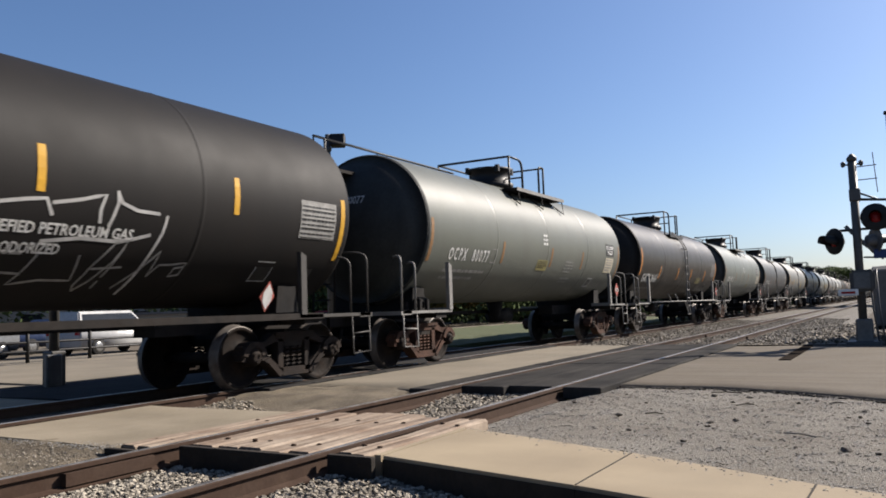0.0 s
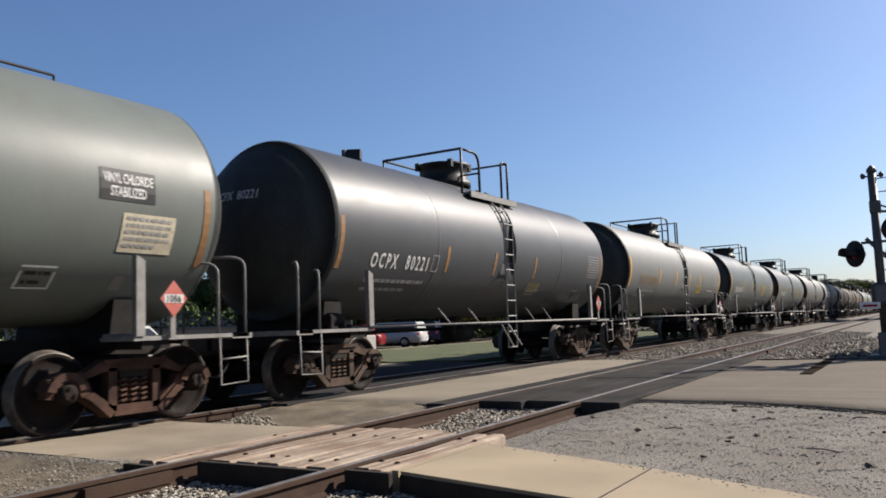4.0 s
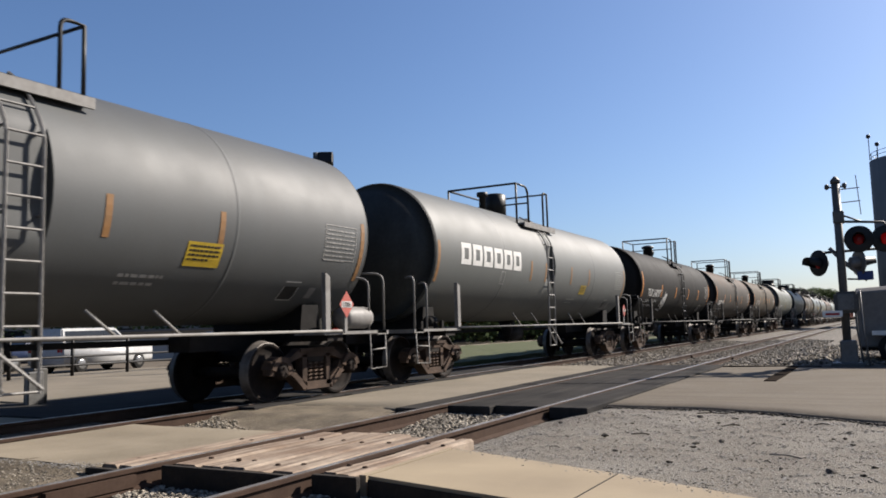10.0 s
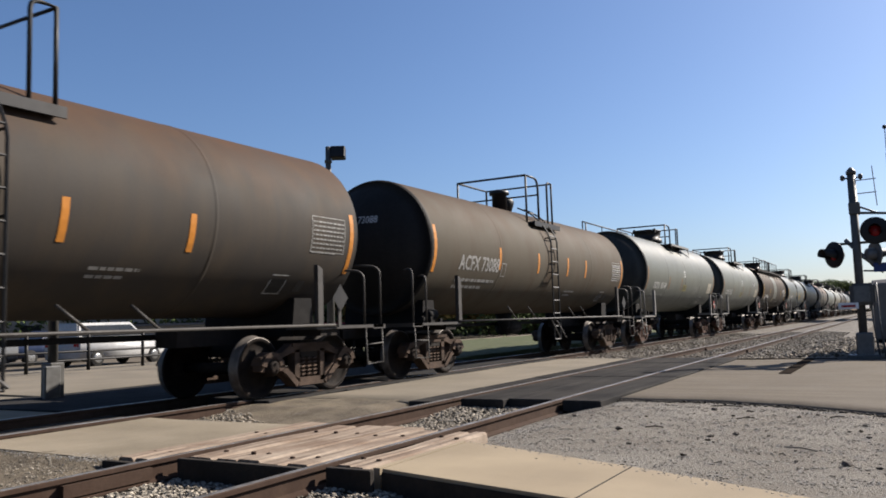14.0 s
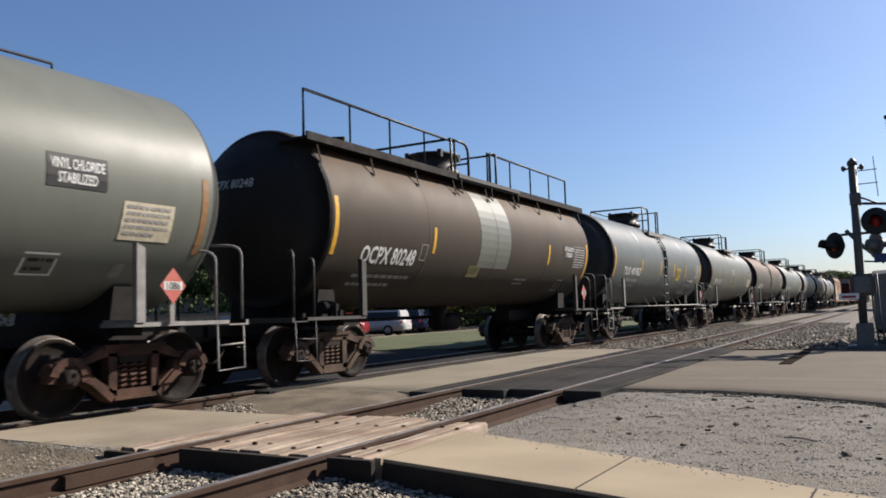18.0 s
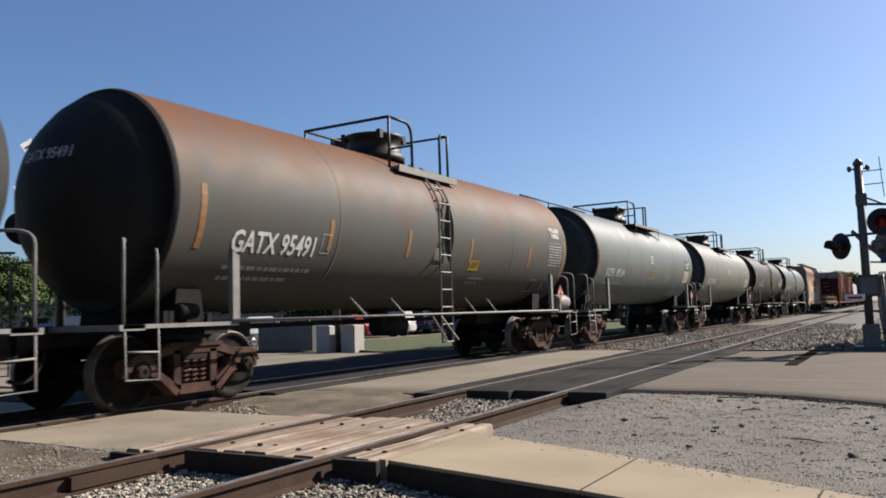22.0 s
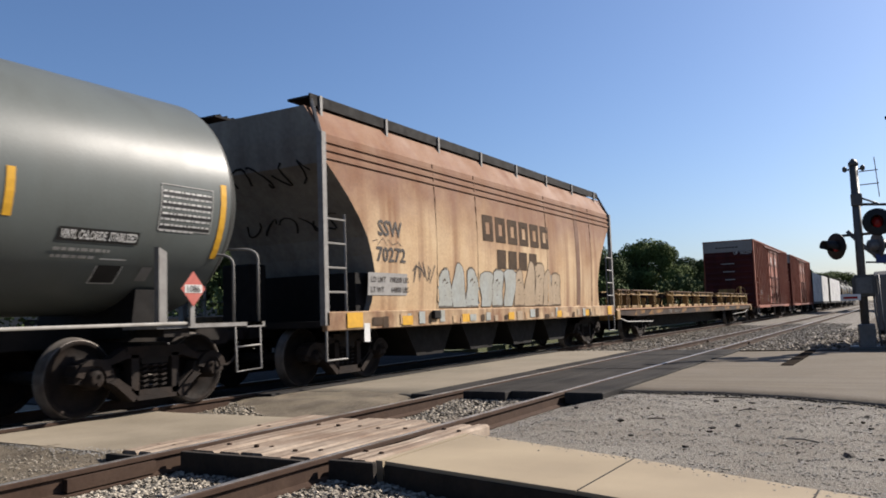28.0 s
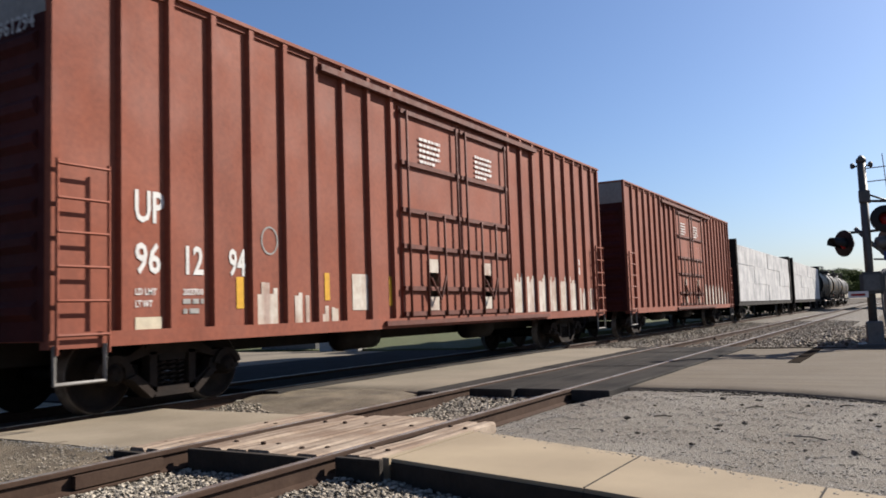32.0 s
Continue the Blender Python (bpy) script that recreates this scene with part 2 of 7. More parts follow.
def letters(text, height, step=0.11, apart=1.0):
    """Flat letters as verts and faces, cut at level lines so that they can follow a curved side."""
    key = (text, height, apart)
    if key not in LETTERS:
        cu = bpy.data.curves.new("letters", "FONT")
        cu.body, cu.size, cu.resolution_u, cu.offset = text, height / 0.69, 2, height * 0.03
        cu.space_character = apart
        ob = bpy.data.objects.new("letters", cu)
        me = bpy.data.meshes.new_from_object(ob)
        bm = bmesh.new()
        bm.from_mesh(me)
        k = 1
        while k * step < height:
            bmesh.ops.bisect_plane(bm, geom=list(bm.verts) + list(bm.edges) + list(bm.faces), plane_co=(0, k * step, 0), plane_no=(0, 1, 0))
            k += 1
        bm.verts.index_update()
        vs = [(v.co.x, v.co.y) for v in bm.verts]
        fs = [[v.index for v in f.verts] for f in bm.faces]
        bm.free()
        bpy.data.objects.remove(ob)
        bpy.data.meshes.remove(me)
        bpy.data.curves.remove(cu)
        x0, x1 = min(v[0] for v in vs), max(v[0] for v in vs)
        LETTERS[key] = ([(x - x0, y) for x, y in vs], fs, x1 - x0)
    return LETTERS[key]

# ---- ground, road and tracks ----
YN, YT = 4.667, 9.109          # middle of the near track and of the train's track
G2 = 0.75                      # half the distance between rail heads
DIRT = surface("grey_dirt", (0.20, 0.172, 0.14), 0.95, other=(0.135, 0.114, 0.092), size=0.35, grain=9, spec=0.05, relief=0.02, speck=(0.36, 0.35, 0.33))
GRAVEL = surface("gravel_yard", (0.41, 0.375, 0.32), 0.95, other=(0.28, 0.245, 0.20), size=0.75, mix=0.8, grain=55, relief=0.022, speck=(0.56, 0.53, 0.48), spec=0.1)
PALE_ROAD = surface("pale_worn_concrete", (0.37, 0.315, 0.235), 0.9, other=(0.27, 0.235, 0.175), size=0.7, mix=0.8, grain=40, relief=0.004, speck=(0.36, 0.31, 0.235))
BALLAST = surface("ballast_bed", (0.25, 0.225, 0.19), 0.95, other=(0.16, 0.135, 0.11), size=1.2, grain=28, relief=0.03, speck=(0.34, 0.32, 0.29))
CONCRETE = surface("pale_concrete", (0.56, 0.455, 0.305), 0.9, other=(0.40, 0.32, 0.215), size=0.8, mix=0.8, grain=70, relief=0.0015, streak=(0.36, 0.28, 0.185), streaks=0.5, stretch=(1.2, 0.5, 1.0), even=True)
ROAD = surface("worn_road", (0.265, 0.225, 0.175), 0.9, other=(0.205, 0.175, 0.135), size=0.5, grain=50, relief=0.004, speck=(0.30, 0.27, 0.22), streak=(0.17, 0.14, 0.11), streaks=0.7, stretch=(2.4, 0.1, 1.0), spec=0.1)
ASPHALT = surface("dark_asphalt", (0.055, 0.053, 0.052), 0.95, other=(0.085, 0.08, 0.075), size=0.8, grain=50, relief=0.005, speck=(0.11, 0.105, 0.1), spec=0.05)
TAR = surface("tar_strip", (0.05, 0.042, 0.036), 0.95, other=(0.08, 0.066, 0.055), size=2, grain=30, spec=0.0)
RUBBER = surface("black_rubber_panel", (0.048, 0.046, 0.045), 0.85, other=(0.085, 0.079, 0.073), size=0.9, mix=0.9, grain=30, relief=0.003, spec=0.03, streak=(0.13, 0.12, 0.11), streaks=0.5, stretch=(0.5, 6.0, 1.0))
PLANK = surface("weathered_plank", (0.60, 0.485, 0.37), 0.9, other=(0.33, 0.225, 0.155), size=1.6, mix=0.9, grain=14, relief=0.007, streak=(0.15, 0.092, 0.06), streaks=1.0, stretch=(1.0, 17.0, 5.0))
WORN_CONCRETE = surface("worn_path_concrete", (0.46, 0.39, 0.285), 0.9, other=(0.31, 0.26, 0.185), size=0.9, mix=0.85, grain=60, relief=0.003, speck=(0.40, 0.345, 0.26))
TIE = surface("tarred_tie", (0.055, 0.042, 0.032), 0.9, other=(0.10, 0.08, 0.06), size=3, relief=0.006)
GRASS = surface("mown_grass", (0.12, 0.145, 0.055), 0.95, other=(0.17, 0.165, 0.08), size=0.5, grain=12, relief=0.03)
STONE = surface("ballast_stone", (0.53, 0.47, 0.375), 0.9, other=(0.27, 0.21, 0.155), size=0.6, grain=40, island=0.68)
BANK = surface("sandy_bank", (0.33, 0.27, 0.19), 0.95, other=(0.17, 0.138, 0.10), size=2.2, mix=0.85, grain=60, relief=0.02, speck=(0.40, 0.36, 0.29))
PEBBLE = surface("grey_pebble", (0.56, 0.53, 0.48), 0.9, other=(0.40, 0.37, 0.33), size=0.6, grain=40, island=0.35)

bm = bmesh.new()
xs = (-1500, -60, -20, 0, 20, 60, 150, 400, 1500, 2500)
ys = (-1500, -200, -40, 0, 3, 8, 14, 40, 200, 1500)
grid = [[bm.verts.new((x, y, -0.34)) for y in ys] for x in xs]
for i in range(len(xs) - 1):
    for j in range(len(ys) - 1):
        bm.faces.new((grid[i][j], grid[i + 1][j], grid[i + 1][j + 1], grid[i][j + 1]))
tagged(part("ground", bm, DIRT), "grey dirt ground that reaches the horizon", "ground", kind="structure")


def sheet(name, x0, x1, y0, y1, z, material, label, category, thick=0.2, wave=0.0, step=1.0, seed=0):
    """A slab with an uneven top."""
    nx, ny = max(1, round((x1 - x0) / step)), max(1, round((y1 - y0) / step))
    b = bmesh.new()
    g = [[b.verts.new((x0 + (x1 - x0) * i / nx, y0 + (y1 - y0) * j / ny,
                       z + wave * noise.noise((x0 + (x1 - x0) * i / nx, y0 + (y1 - y0) * j / ny, seed)))) for j in range(ny + 1)] for i in range(nx + 1)]
    low = [[b.verts.new((x0 + (x1 - x0) * i, y0 + (y1 - y0) * j, z - thick)) for j in (0, 1)] for i in (0, 1)]
    for i in range(nx):
        for j in range(ny):
            b.faces.new((g[i][j], g[i + 1][j], g[i + 1][j + 1], g[i][j + 1]))
    b.faces.new([low[0][0], low[1][0]] + [g[i][0] for i in range(nx, -1, -1)])
    b.faces.new([low[1][1], low[0][1]] + [g[i][ny] for i in range(nx + 1)])
    b.faces.new([low[0][1], low[0][0]] + [g[0][j] for j in range(ny + 1)])
    b.faces.new([low[1][0], low[1][1]] + [g[nx][j] for j in range(ny, -1, -1)])
    return tagged(part(name, b, material), label, category, kind="structure")


# ballast beds of the two tracks
def bed(name, y, x0, x1, label, top=-0.13):
    b = bmesh.new()
    rows = []
    n = round((x1 - x0) / 1.5)
    prof = ((-3.0, -0.345), (-2.0, top - 0.05), (-1.2, top), (0, top - 0.02), (1.2, top), (2.0, top - 0.05), (3.0, -0.345))
    for i in range(n + 1):
        x = x0 + (x1 - x0) * i / n
        rows.append([b.verts.new((x, y + o, h + 0.03 * noise.noise((x * 0.9, (y + o) * 1.3, 3)))) for o, h in prof])
    for a, c in zip(rows, rows[1:]):
        for j in range(len(prof) - 1):
            b.faces.new((a[j], c[j], c[j + 1], a[j + 1])).smooth = True
    return tagged(part(name, b, BALLAST), label, "track bed", kind="structure")


bed("track_bed_near", YN, -30, 7.6, "brown ballast bed under the empty near track", -0.185)
bed("track_bed_near_far", YN, 20.2, 700, "brown ballast bed of the empty track past the road")
bed("track_bed_train", YT, -30, 7.6, "dark ballast bed under the train")
bed("track_bed_train_far", YT, 20.2, 700, "dark ballast bed under the train past the road")

# road across both tracks, and the pavement that runs beside it
def road_rim(y):
    """The broken near edge of the road, which runs askew to the tracks."""
    return float(np.interp(y, (-40, 0.2, 0.6, 1.1, 2.1, 3.05, 3.3), (-8, 9.62, 9.86, 10.15, 10.52, 10.5, 10.55)))


def ragged(y):
    return 0.05 * noise.noise((y * 2.1, 0, 7)) + 0.025 * noise.noise((y * 9.0, 3, 7))


def slab_between(name, ys, left, right, top, low, material, label, category, cells=14, seed=0, wave=0.015):
    """A slab whose two x edges follow curves, with a rounded near rim."""
    b = bmesh.new()
    rows = []
    for y in ys:
        a, c = left(y), right(y)
        row = [b.verts.new((a - 0.015, y, low)), b.verts.new((a - 0.006, y, top - 0.02)), b.verts.new((a + 0.012, y, top - 0.003))]
        for i in range(1, cells + 1):
            x = a + (c - a) * i / cells
            row.append(b.verts.new((x, y, top + wave * noise.noise((x * 0.8, y * 0.8, seed)))))
        rows.append(row)
    for p, q in zip(rows, rows[1:]):
        for j in range(len(p) - 1):
            b.faces.new((p[j], p[j + 1], q[j + 1], q[j])).smooth = j > 1
    bmesh.ops.recalc_face_normals(b, faces=b.faces)
    return tagged(part(name, b, material), label, category, kind="structure")


slab_between("road", [-40, -20, -10, -6] + [-4 + 7.3 * k / 90 for k in range(91)], lambda y: road_rim(y) + ragged(y), lambda y: 19.75, -0.03, -0.3, ROAD,
             "worn pale grey road that crosses the tracks", "road", 16, 0, 0.012)
slab_between("road_between_tracks", [5.92 + 2.04 * k / 24 for k in range(25)], lambda y: 9.5 + 0.12 * math.sin(y * 2.0) + ragged(y), lambda y: 20.2, -0.03, -0.2, PALE_ROAD,
             "pale concrete road surface between the two tracks", "road", 14, 2)
sheet("road_under_train", 9.35, 20.4, 8.5, 9.72, -0.04, ASPHALT, "dark asphalt between the rails of the train's track", "road", 0.3)
sheet("asphalt_behind", 7.3, 20.2, 10.05, 13.55, -0.05, ASPHALT, "dark asphalt strip behind the train's track", "road", 0.3, 0.015)
sheet("road_far", 9.0, 19.8, 13.6, 22.8, -0.05, PALE_ROAD, "pale worn road on the far side of the tracks", "road", 0.3, 0.015)
def gravel_edge(y):
    """Where the gravel meets the footpath that bends towards the yard."""
    return float(np.interp(y, (-30, -2, 0, 1.7, 3.4, 3.9), (-8, 3.9, 4.5, 5.2, 6.6, 6.9)))


def yard_top(x, y):
    drop = 0.12 * float(np.interp(y, (3.2, 3.9), (0, 1)))
    return -0.065 - drop + 0.022 * noise.noise((x * 1.1, y * 1.3, 5)) + 0.012 * noise.noise((x * 3.7, y * 3.9, 8))


bm = bmesh.new()
rows = []
for j in range(95):
    y = -30 + 26 * j / 24 if j < 25 else -4 + 7.87 * (j - 24) / 70
    e = gravel_edge(y)
    w = max(road_rim(y), 9.8) + 0.35 if y > 0.2 else max(road_rim(y) + 0.6, e + 0.5)
    rows.append([bm.verts.new((e + (w - e) * i / 24, y, yard_top(e + (w - e) * i / 24, y))) for i in range(25)])
for r0, r1 in zip(rows, rows[1:]):
    for i in range(24):
        bm.faces.new((r0[i], r0[i + 1], r1[i + 1], r1[i])).smooth = True
tagged(part("gravel_yard", bm, GRAVEL), "pale grey gravel yard beside the road", "gravel", kind="structure")
sheet("gravel_verge_far", 20.0, 34, -14, 2.1, -0.02, GRAVEL, "gravel verge round the crossing signal", "gravel", 0.22, 0.06, 0.7)
sheet("pavement_between_tracks", 4.62, 6.95, 5.92, 8.24, -0.03, WORN_CONCRETE, "pale concrete path between the two tracks", "pavement", 0.25, 0.012, 0.4)
# earth banks: one falls away from the end of the path, one climbs from the ballast to the road
def bank(name, xs, ys, top, material, label, category):
    b = bmesh.new()
    g = [[b.verts.new((x, y, top(x, y))) for y in ys] for x in xs]
    for p, q in zip(g, g[1:]):
        for j in range(len(ys) - 1):
            b.faces.new((p[j], q[j], q[j + 1], p[j + 1])).smooth = True
    return tagged(part(name, b, material), label, category, kind="structure")


def ramp_top(x, y):
    rise = float(np.interp(x, (6.8, 7.3, 7.9, 8.6, 9.6), (-0.10, -0.17, -0.13, -0.055, -0.032)))
    return rise - 0.07 * max(0, 0.35 - (y - 5.9)) + 0.022 * noise.noise((x * 1.9, y * 2.3, 6)) + 0.01 * noise.noise((x * 6, y * 6, 2))


def left_top(x, y):
    fall = float(np.interp(x, (-12, 2.6, 3.6, 4.3, 4.62, 5.0), (-0.16, -0.15, -0.12, -0.07, -0.035, -0.05)))
    return fall - 0.10 * float(np.interp(y, (5.5, 5.95), (1, 0))) + 0.02 * noise.noise((x * 1.7, y * 2.1, 4)) + 0.008 * noise.noise((x * 7, y * 7, 4))


bank("dirt_ramp", np.linspace(6.75, 9.75, 40), np.linspace(5.7, 8.24, 32), ramp_top, BANK, "brown earth bank between the path and the road", "ground")
bank("sandy_bank", list(np.linspace(-12, 2, 15)) + list(np.linspace(2.2, 4.8, 40)), np.linspace(5.5, 8.24, 34), left_top, BANK, "sandy bank that falls away from the end of the path", "ground")
sheet("pavement_far", 4.4, 7.2, 10.1, 20, -0.06, CONCRETE, "pale concrete path beyond the train", "pavement", 0.25, 0.012)
sheet("lot", -40, 60, 13.6, 22.93, -0.085, PALE_ROAD, "pale concrete street behind the train", "road", 0.2, 0.02, 2.0)
sheet("parking_lot", -60, 90, 23.2, 60, -0.30, ROAD, "worn grey parking lot behind the fence", "parking lot", 0.2, 0.02, 3.0)
sheet("lawn", 20.5, 60, 11.6, 21.5, -0.02, GRASS, "mown green grass strip behind the train", "grass", 0.25, 0.05, 0.8)
sheet("far_kerb", -40, 60, 22.95, 23.15, -0.06, PALE_ROAD, "pale concrete kerb before the parking lot", "kerb", 0.3, 0.0, 4.0)
sheet("tar_bar", 15.1, 19.7, 1.66, 1.86, -0.014, TAR, "dark tar strip on the road", "road patch", 0.02)
sheet("tar_joint", 19.62, 19.78, 1.2, 3.3, -0.012, TAR, "dark tar joint at the far edge of the road", "road patch", 0.02)


# rails
def rail_mesh(length):
    b = bmesh.new()
    prof = ((-0.07, -0.18), (-0.07, -0.165), (-0.012, -0.145), (-0.012, -0.045), (-0.037, -0.035), (-0.037, -0.006), (-0.028, 0.0),
            (0.028, 0.0), (0.037, -0.006), (0.037, -0.035), (0.012, -0.045), (0.012, -0.145), (0.07, -0.165), (0.07, -0.18))
    a = [b.verts.new((0, y, z)) for y, z in prof]
    c = [b.verts.new((length, y, z)) for y, z in prof]
    k = len(prof)
    for i in range(k):
        b.faces.new((a[i], a[(i + 1) % k], c[(i + 1) % k], c[i]))
    b.faces.new(a[::-1])
    b.faces.new(c)
    return b


def track(label, y, x0, x1, group):
    t = thing("railway_track", label, "railway track", group, (0, y, 0), "structure")
    for s in (-1, 1):
        r = part("rail", rail_mesh(x1 - x0), RAIL_RUST, t, "rusty rail with a bright worn head", (x0, s * G2, 0))
        part("rail_head", box(bmesh.new(), 0, x1 - x0, -0.026, 0.026, -0.004, 0.002), STEEL, r, "bright worn running surface")
    return t


near_track = track("empty near track of rusty rails", YN, -40, 700, "tracks")
train_track = track("track under the passing train", YT, -40, 700, "tracks")

# ---- rolling stock ----
WR = 0.457                      # wheel radius
MESH = {}


def kept(key, make):
    """One mesh shared by all parts that look alike."""
    if key not in MESH:
        bm = make()
        me = bpy.data.meshes.new(key)
        bm.to_mesh(me)
        bm.free()
        me.materials.append(None)
        if key == "wheelset":
            me.materials.append(TREAD)
        MESH[key] = me
    return MESH[key]


def make_wheelset():
    bm = bmesh.new()
    for s in (-1, 1):
        y = s * 0.75
        lathe(bm, [(0.09, y - 0.07 * s), (0.13, y - 0.09 * s), (0.15, y - 0.06 * s), (0.36, y - 0.01 * s), (0.385, y - 0.065 * s), (WR + 0.028, y - 0.065 * s),
                   (WR + 0.024, y - 0.045 * s), (WR + 0.002, y - 0.03 * s), (WR, y + 0.065 * s), (WR - 0.015, y + 0.075 * s), (0.40, y + 0.075 * s),
                   (0.385, y + 0.055 * s), (0.34, y + 0.028 * s), (0.16, y + 0.05 * s), (0.14, y + 0.085 * s), (0.09, y + 0.09 * s)], 36)
        lathe(bm, [(0.08, s * 0.84), (0.125, s * 0.9), (0.125, s * 1.1), (0.10, s * 1.115), (0.10, s * 1.14), (0.05, s * 1.145)], 16)
        for k in range(3):
            w = k * 2.094
            lathe(bm, [(0.022, s * 1.14), (0.022, s * 1.165)], 6, centre=(0.06 * math.cos(w), 0, 0.06 * math.sin(w)))
    lathe(bm, [(0.085, -0.7), (0.08, 0.0), (0.085, 0.7)], 14)
    bmesh.ops.recalc_face_normals(bm, faces=bm.faces)
    for f in bm.faces:
        c = f.calc_center_median()
        f.material_index = int(WR - 0.012 < math.hypot(c.x, c.z))
    return bm


def make_side_frame():
    bm = bmesh.new()
    top = [(-1.13, 0.42), (-1.10, 0.62), (-0.86, 0.66), (-0.66, 0.64), (-0.42, 0.78), (0.42, 0.78), (0.66, 0.64), (0.86, 0.66), (1.10, 0.62), (1.13, 0.42)]
    low = [(1.05, 0.40), (1.03, 0.54), (0.74, 0.54), (0.70, 0.40), (0.55, 0.34), (0.34, 0.17), (-0.34, 0.17), (-0.55, 0.34), (-0.70, 0.40), (-0.74, 0.54), (-1.03, 0.54), (-1.05, 0.40)]
    # a ring of top chord, columns and bottom tie, left open over the springs and in the two triangles
    def bar(pts):
        slab(bm, pts, -0.075, 0.075)
    bar([(-1.13, 0.42), (-1.03, 0.40), (-1.03, 0.54), (-0.74, 0.54), (-0.70, 0.58), (-0.42, 0.66), (0.42, 0.66), (0.70, 0.58), (0.74, 0.54), (1.03, 0.54), (1.03, 0.40), (1.13, 0.42),
         (1.10, 0.62), (0.86, 0.67), (0.66, 0.67), (0.42, 0.80), (-0.42, 0.80), (-0.66, 0.67), (-0.86, 0.67), (-1.10, 0.62)])
    for s in (-1, 1):
        bar([(s * 0.74, 0.55), (s * 0.70, 0.38), (s * 0.36, 0.17), (s * 0.30, 0.27), (s * 0.58, 0.46), (s * 0.62, 0.57)])
        bar([(s * 0.36, 0.20), (s * 0.25, 0.20), (s * 0.25, 0.70), (s * 0.36, 0.70)])
        box(bm, s * 0.89 - 0.16, s * 0.89 + 0.16, -0.10, 0.09, 0.53, 0.64)
    bar([(-0.36, 0.17), (0.36, 0.17), (0.36, 0.27), (-0.36, 0.27)])
    for s in (-1, 1):       # rounded pedestal jaws over the bearings, ribs and friction wedge pockets
        pts = [(s * (0.89 + 0.25 * math.cos(w)), 0.44 + 0.25 * math.sin(w)) for w in np.linspace(0.25, math.pi - 0.25, 9)]
        pts += [(s * (0.89 + 0.15 * math.cos(w)), 0.46 + 0.15 * math.sin(w)) for w in np.linspace(math.pi - 0.1, 0.1, 7)]
        slab(bm, pts, -0.12, 0.11)
        slab(bm, [(s * 0.70, 0.40), (s * 0.62, 0.36), (s * 0.36, 0.14), (s * 0.30, 0.20), (s * 0.58, 0.44)], -0.115, 0.1)
    box(bm, -0.44, 0.44, -0.105, 0.095, 0.745, 0.80)
    box(bm, -0.3, 0.3, -0.105, 0.09, 0.15, 0.20)
    bmesh.ops.recalc_face_normals(bm, faces=bm.faces)
    return bm


def make_spring():
    bm = bmesh.new()
    pts = [(0.062 * math.cos(k * 1.0472), 0.062 * math.sin(k * 1.0472), 0.27 + 0.30 * k / 30) for k in range(31)]
    return pipe(bm, pts, 0.016, 5)


def make_bolster():
    bm = bmesh.new()
    slab(bm, [(-0.2, 0.58), (0.2, 0.58), (0.22, 0.70), (0.2, 0.84), (-0.2, 0.84), (-0.22, 0.70)], -1.06, 1.06)
    lathe(bm, [(0.2, 0.84), (0.2, 0.92)], 16, "z")
    for s in (-1, 1):       # brake beams and shoes
        pipe(bm, [(s * 0.36, -0.8, 0.36), (s * 0.36, 0.8, 0.36)], 0.045, 6)
        for t in (-0.75, 0.75):
            box(bm, s * 0.36 - 0.02, s * 0.36 + 0.07 * (s > 0) + 0.05, t - 0.05, t + 0.05, 0.26, 0.54)
    bmesh.ops.recalc_face_normals(bm, faces=bm.faces)
    return bm


WHEELSETS = []


def bogie(car, x, cast=CAST):
    b = part("bogie", kept("bolster", make_bolster), FRAME, car, "grimy cast steel bogie", (x, 0, 0))
    for s in (-1, 1):
        part("side_frame", kept("side_frame", make_side_frame), cast, b, "rusty cast side frame", (0, s * 1.0, 0))
        for k in (-1, 0, 1):
            part("spring", kept("spring", make_spring), cast, b, at=(k * 0.14, s * 1.0, 0))
    for s in (-1, 1):
        w = part("wheelset", kept("wheelset", make_wheelset), WHEEL, b, "dark steel wheels on an axle")
        w.matrix_parent_inverse = Matrix.Translation((s * 0.889, 0, WR)) @ pose(0, 0, 0, 0, (len(WHEELSETS) * 47) % 360, 0)
        WHEELSETS.append(w)
    return b


def make_coupler():
    bm = bmesh.new()
    box(bm, -0.75, -0.25, -0.07, 0.07, 0.78, 0.92)
    slab(bm, [(-0.25, 0.74), (0.05, 0.72), (0.06, 0.98), (-0.25, 0.96)], -0.13, 0.12)
    box(bm, 0.04, 0.10, -0.12, -0.02, 0.72, 0.98)
    pipe(bm, arc((-0.4, 0.22, 0.75), (0.05, 0.2, 0.45), (-0.2, 0.3, 0.3), 6), 0.025, 6)
    bmesh.ops.recalc_face_normals(bm, faces=bm.faces)
    return bm


def couplers(car, half):
    for s in (-1, 1):
        part("coupler", kept("coupler", make_coupler), CAST, car, "rusty knuckle coupler", pose(s * half, 0, 0, 0, 0, 90 - 90 * s))


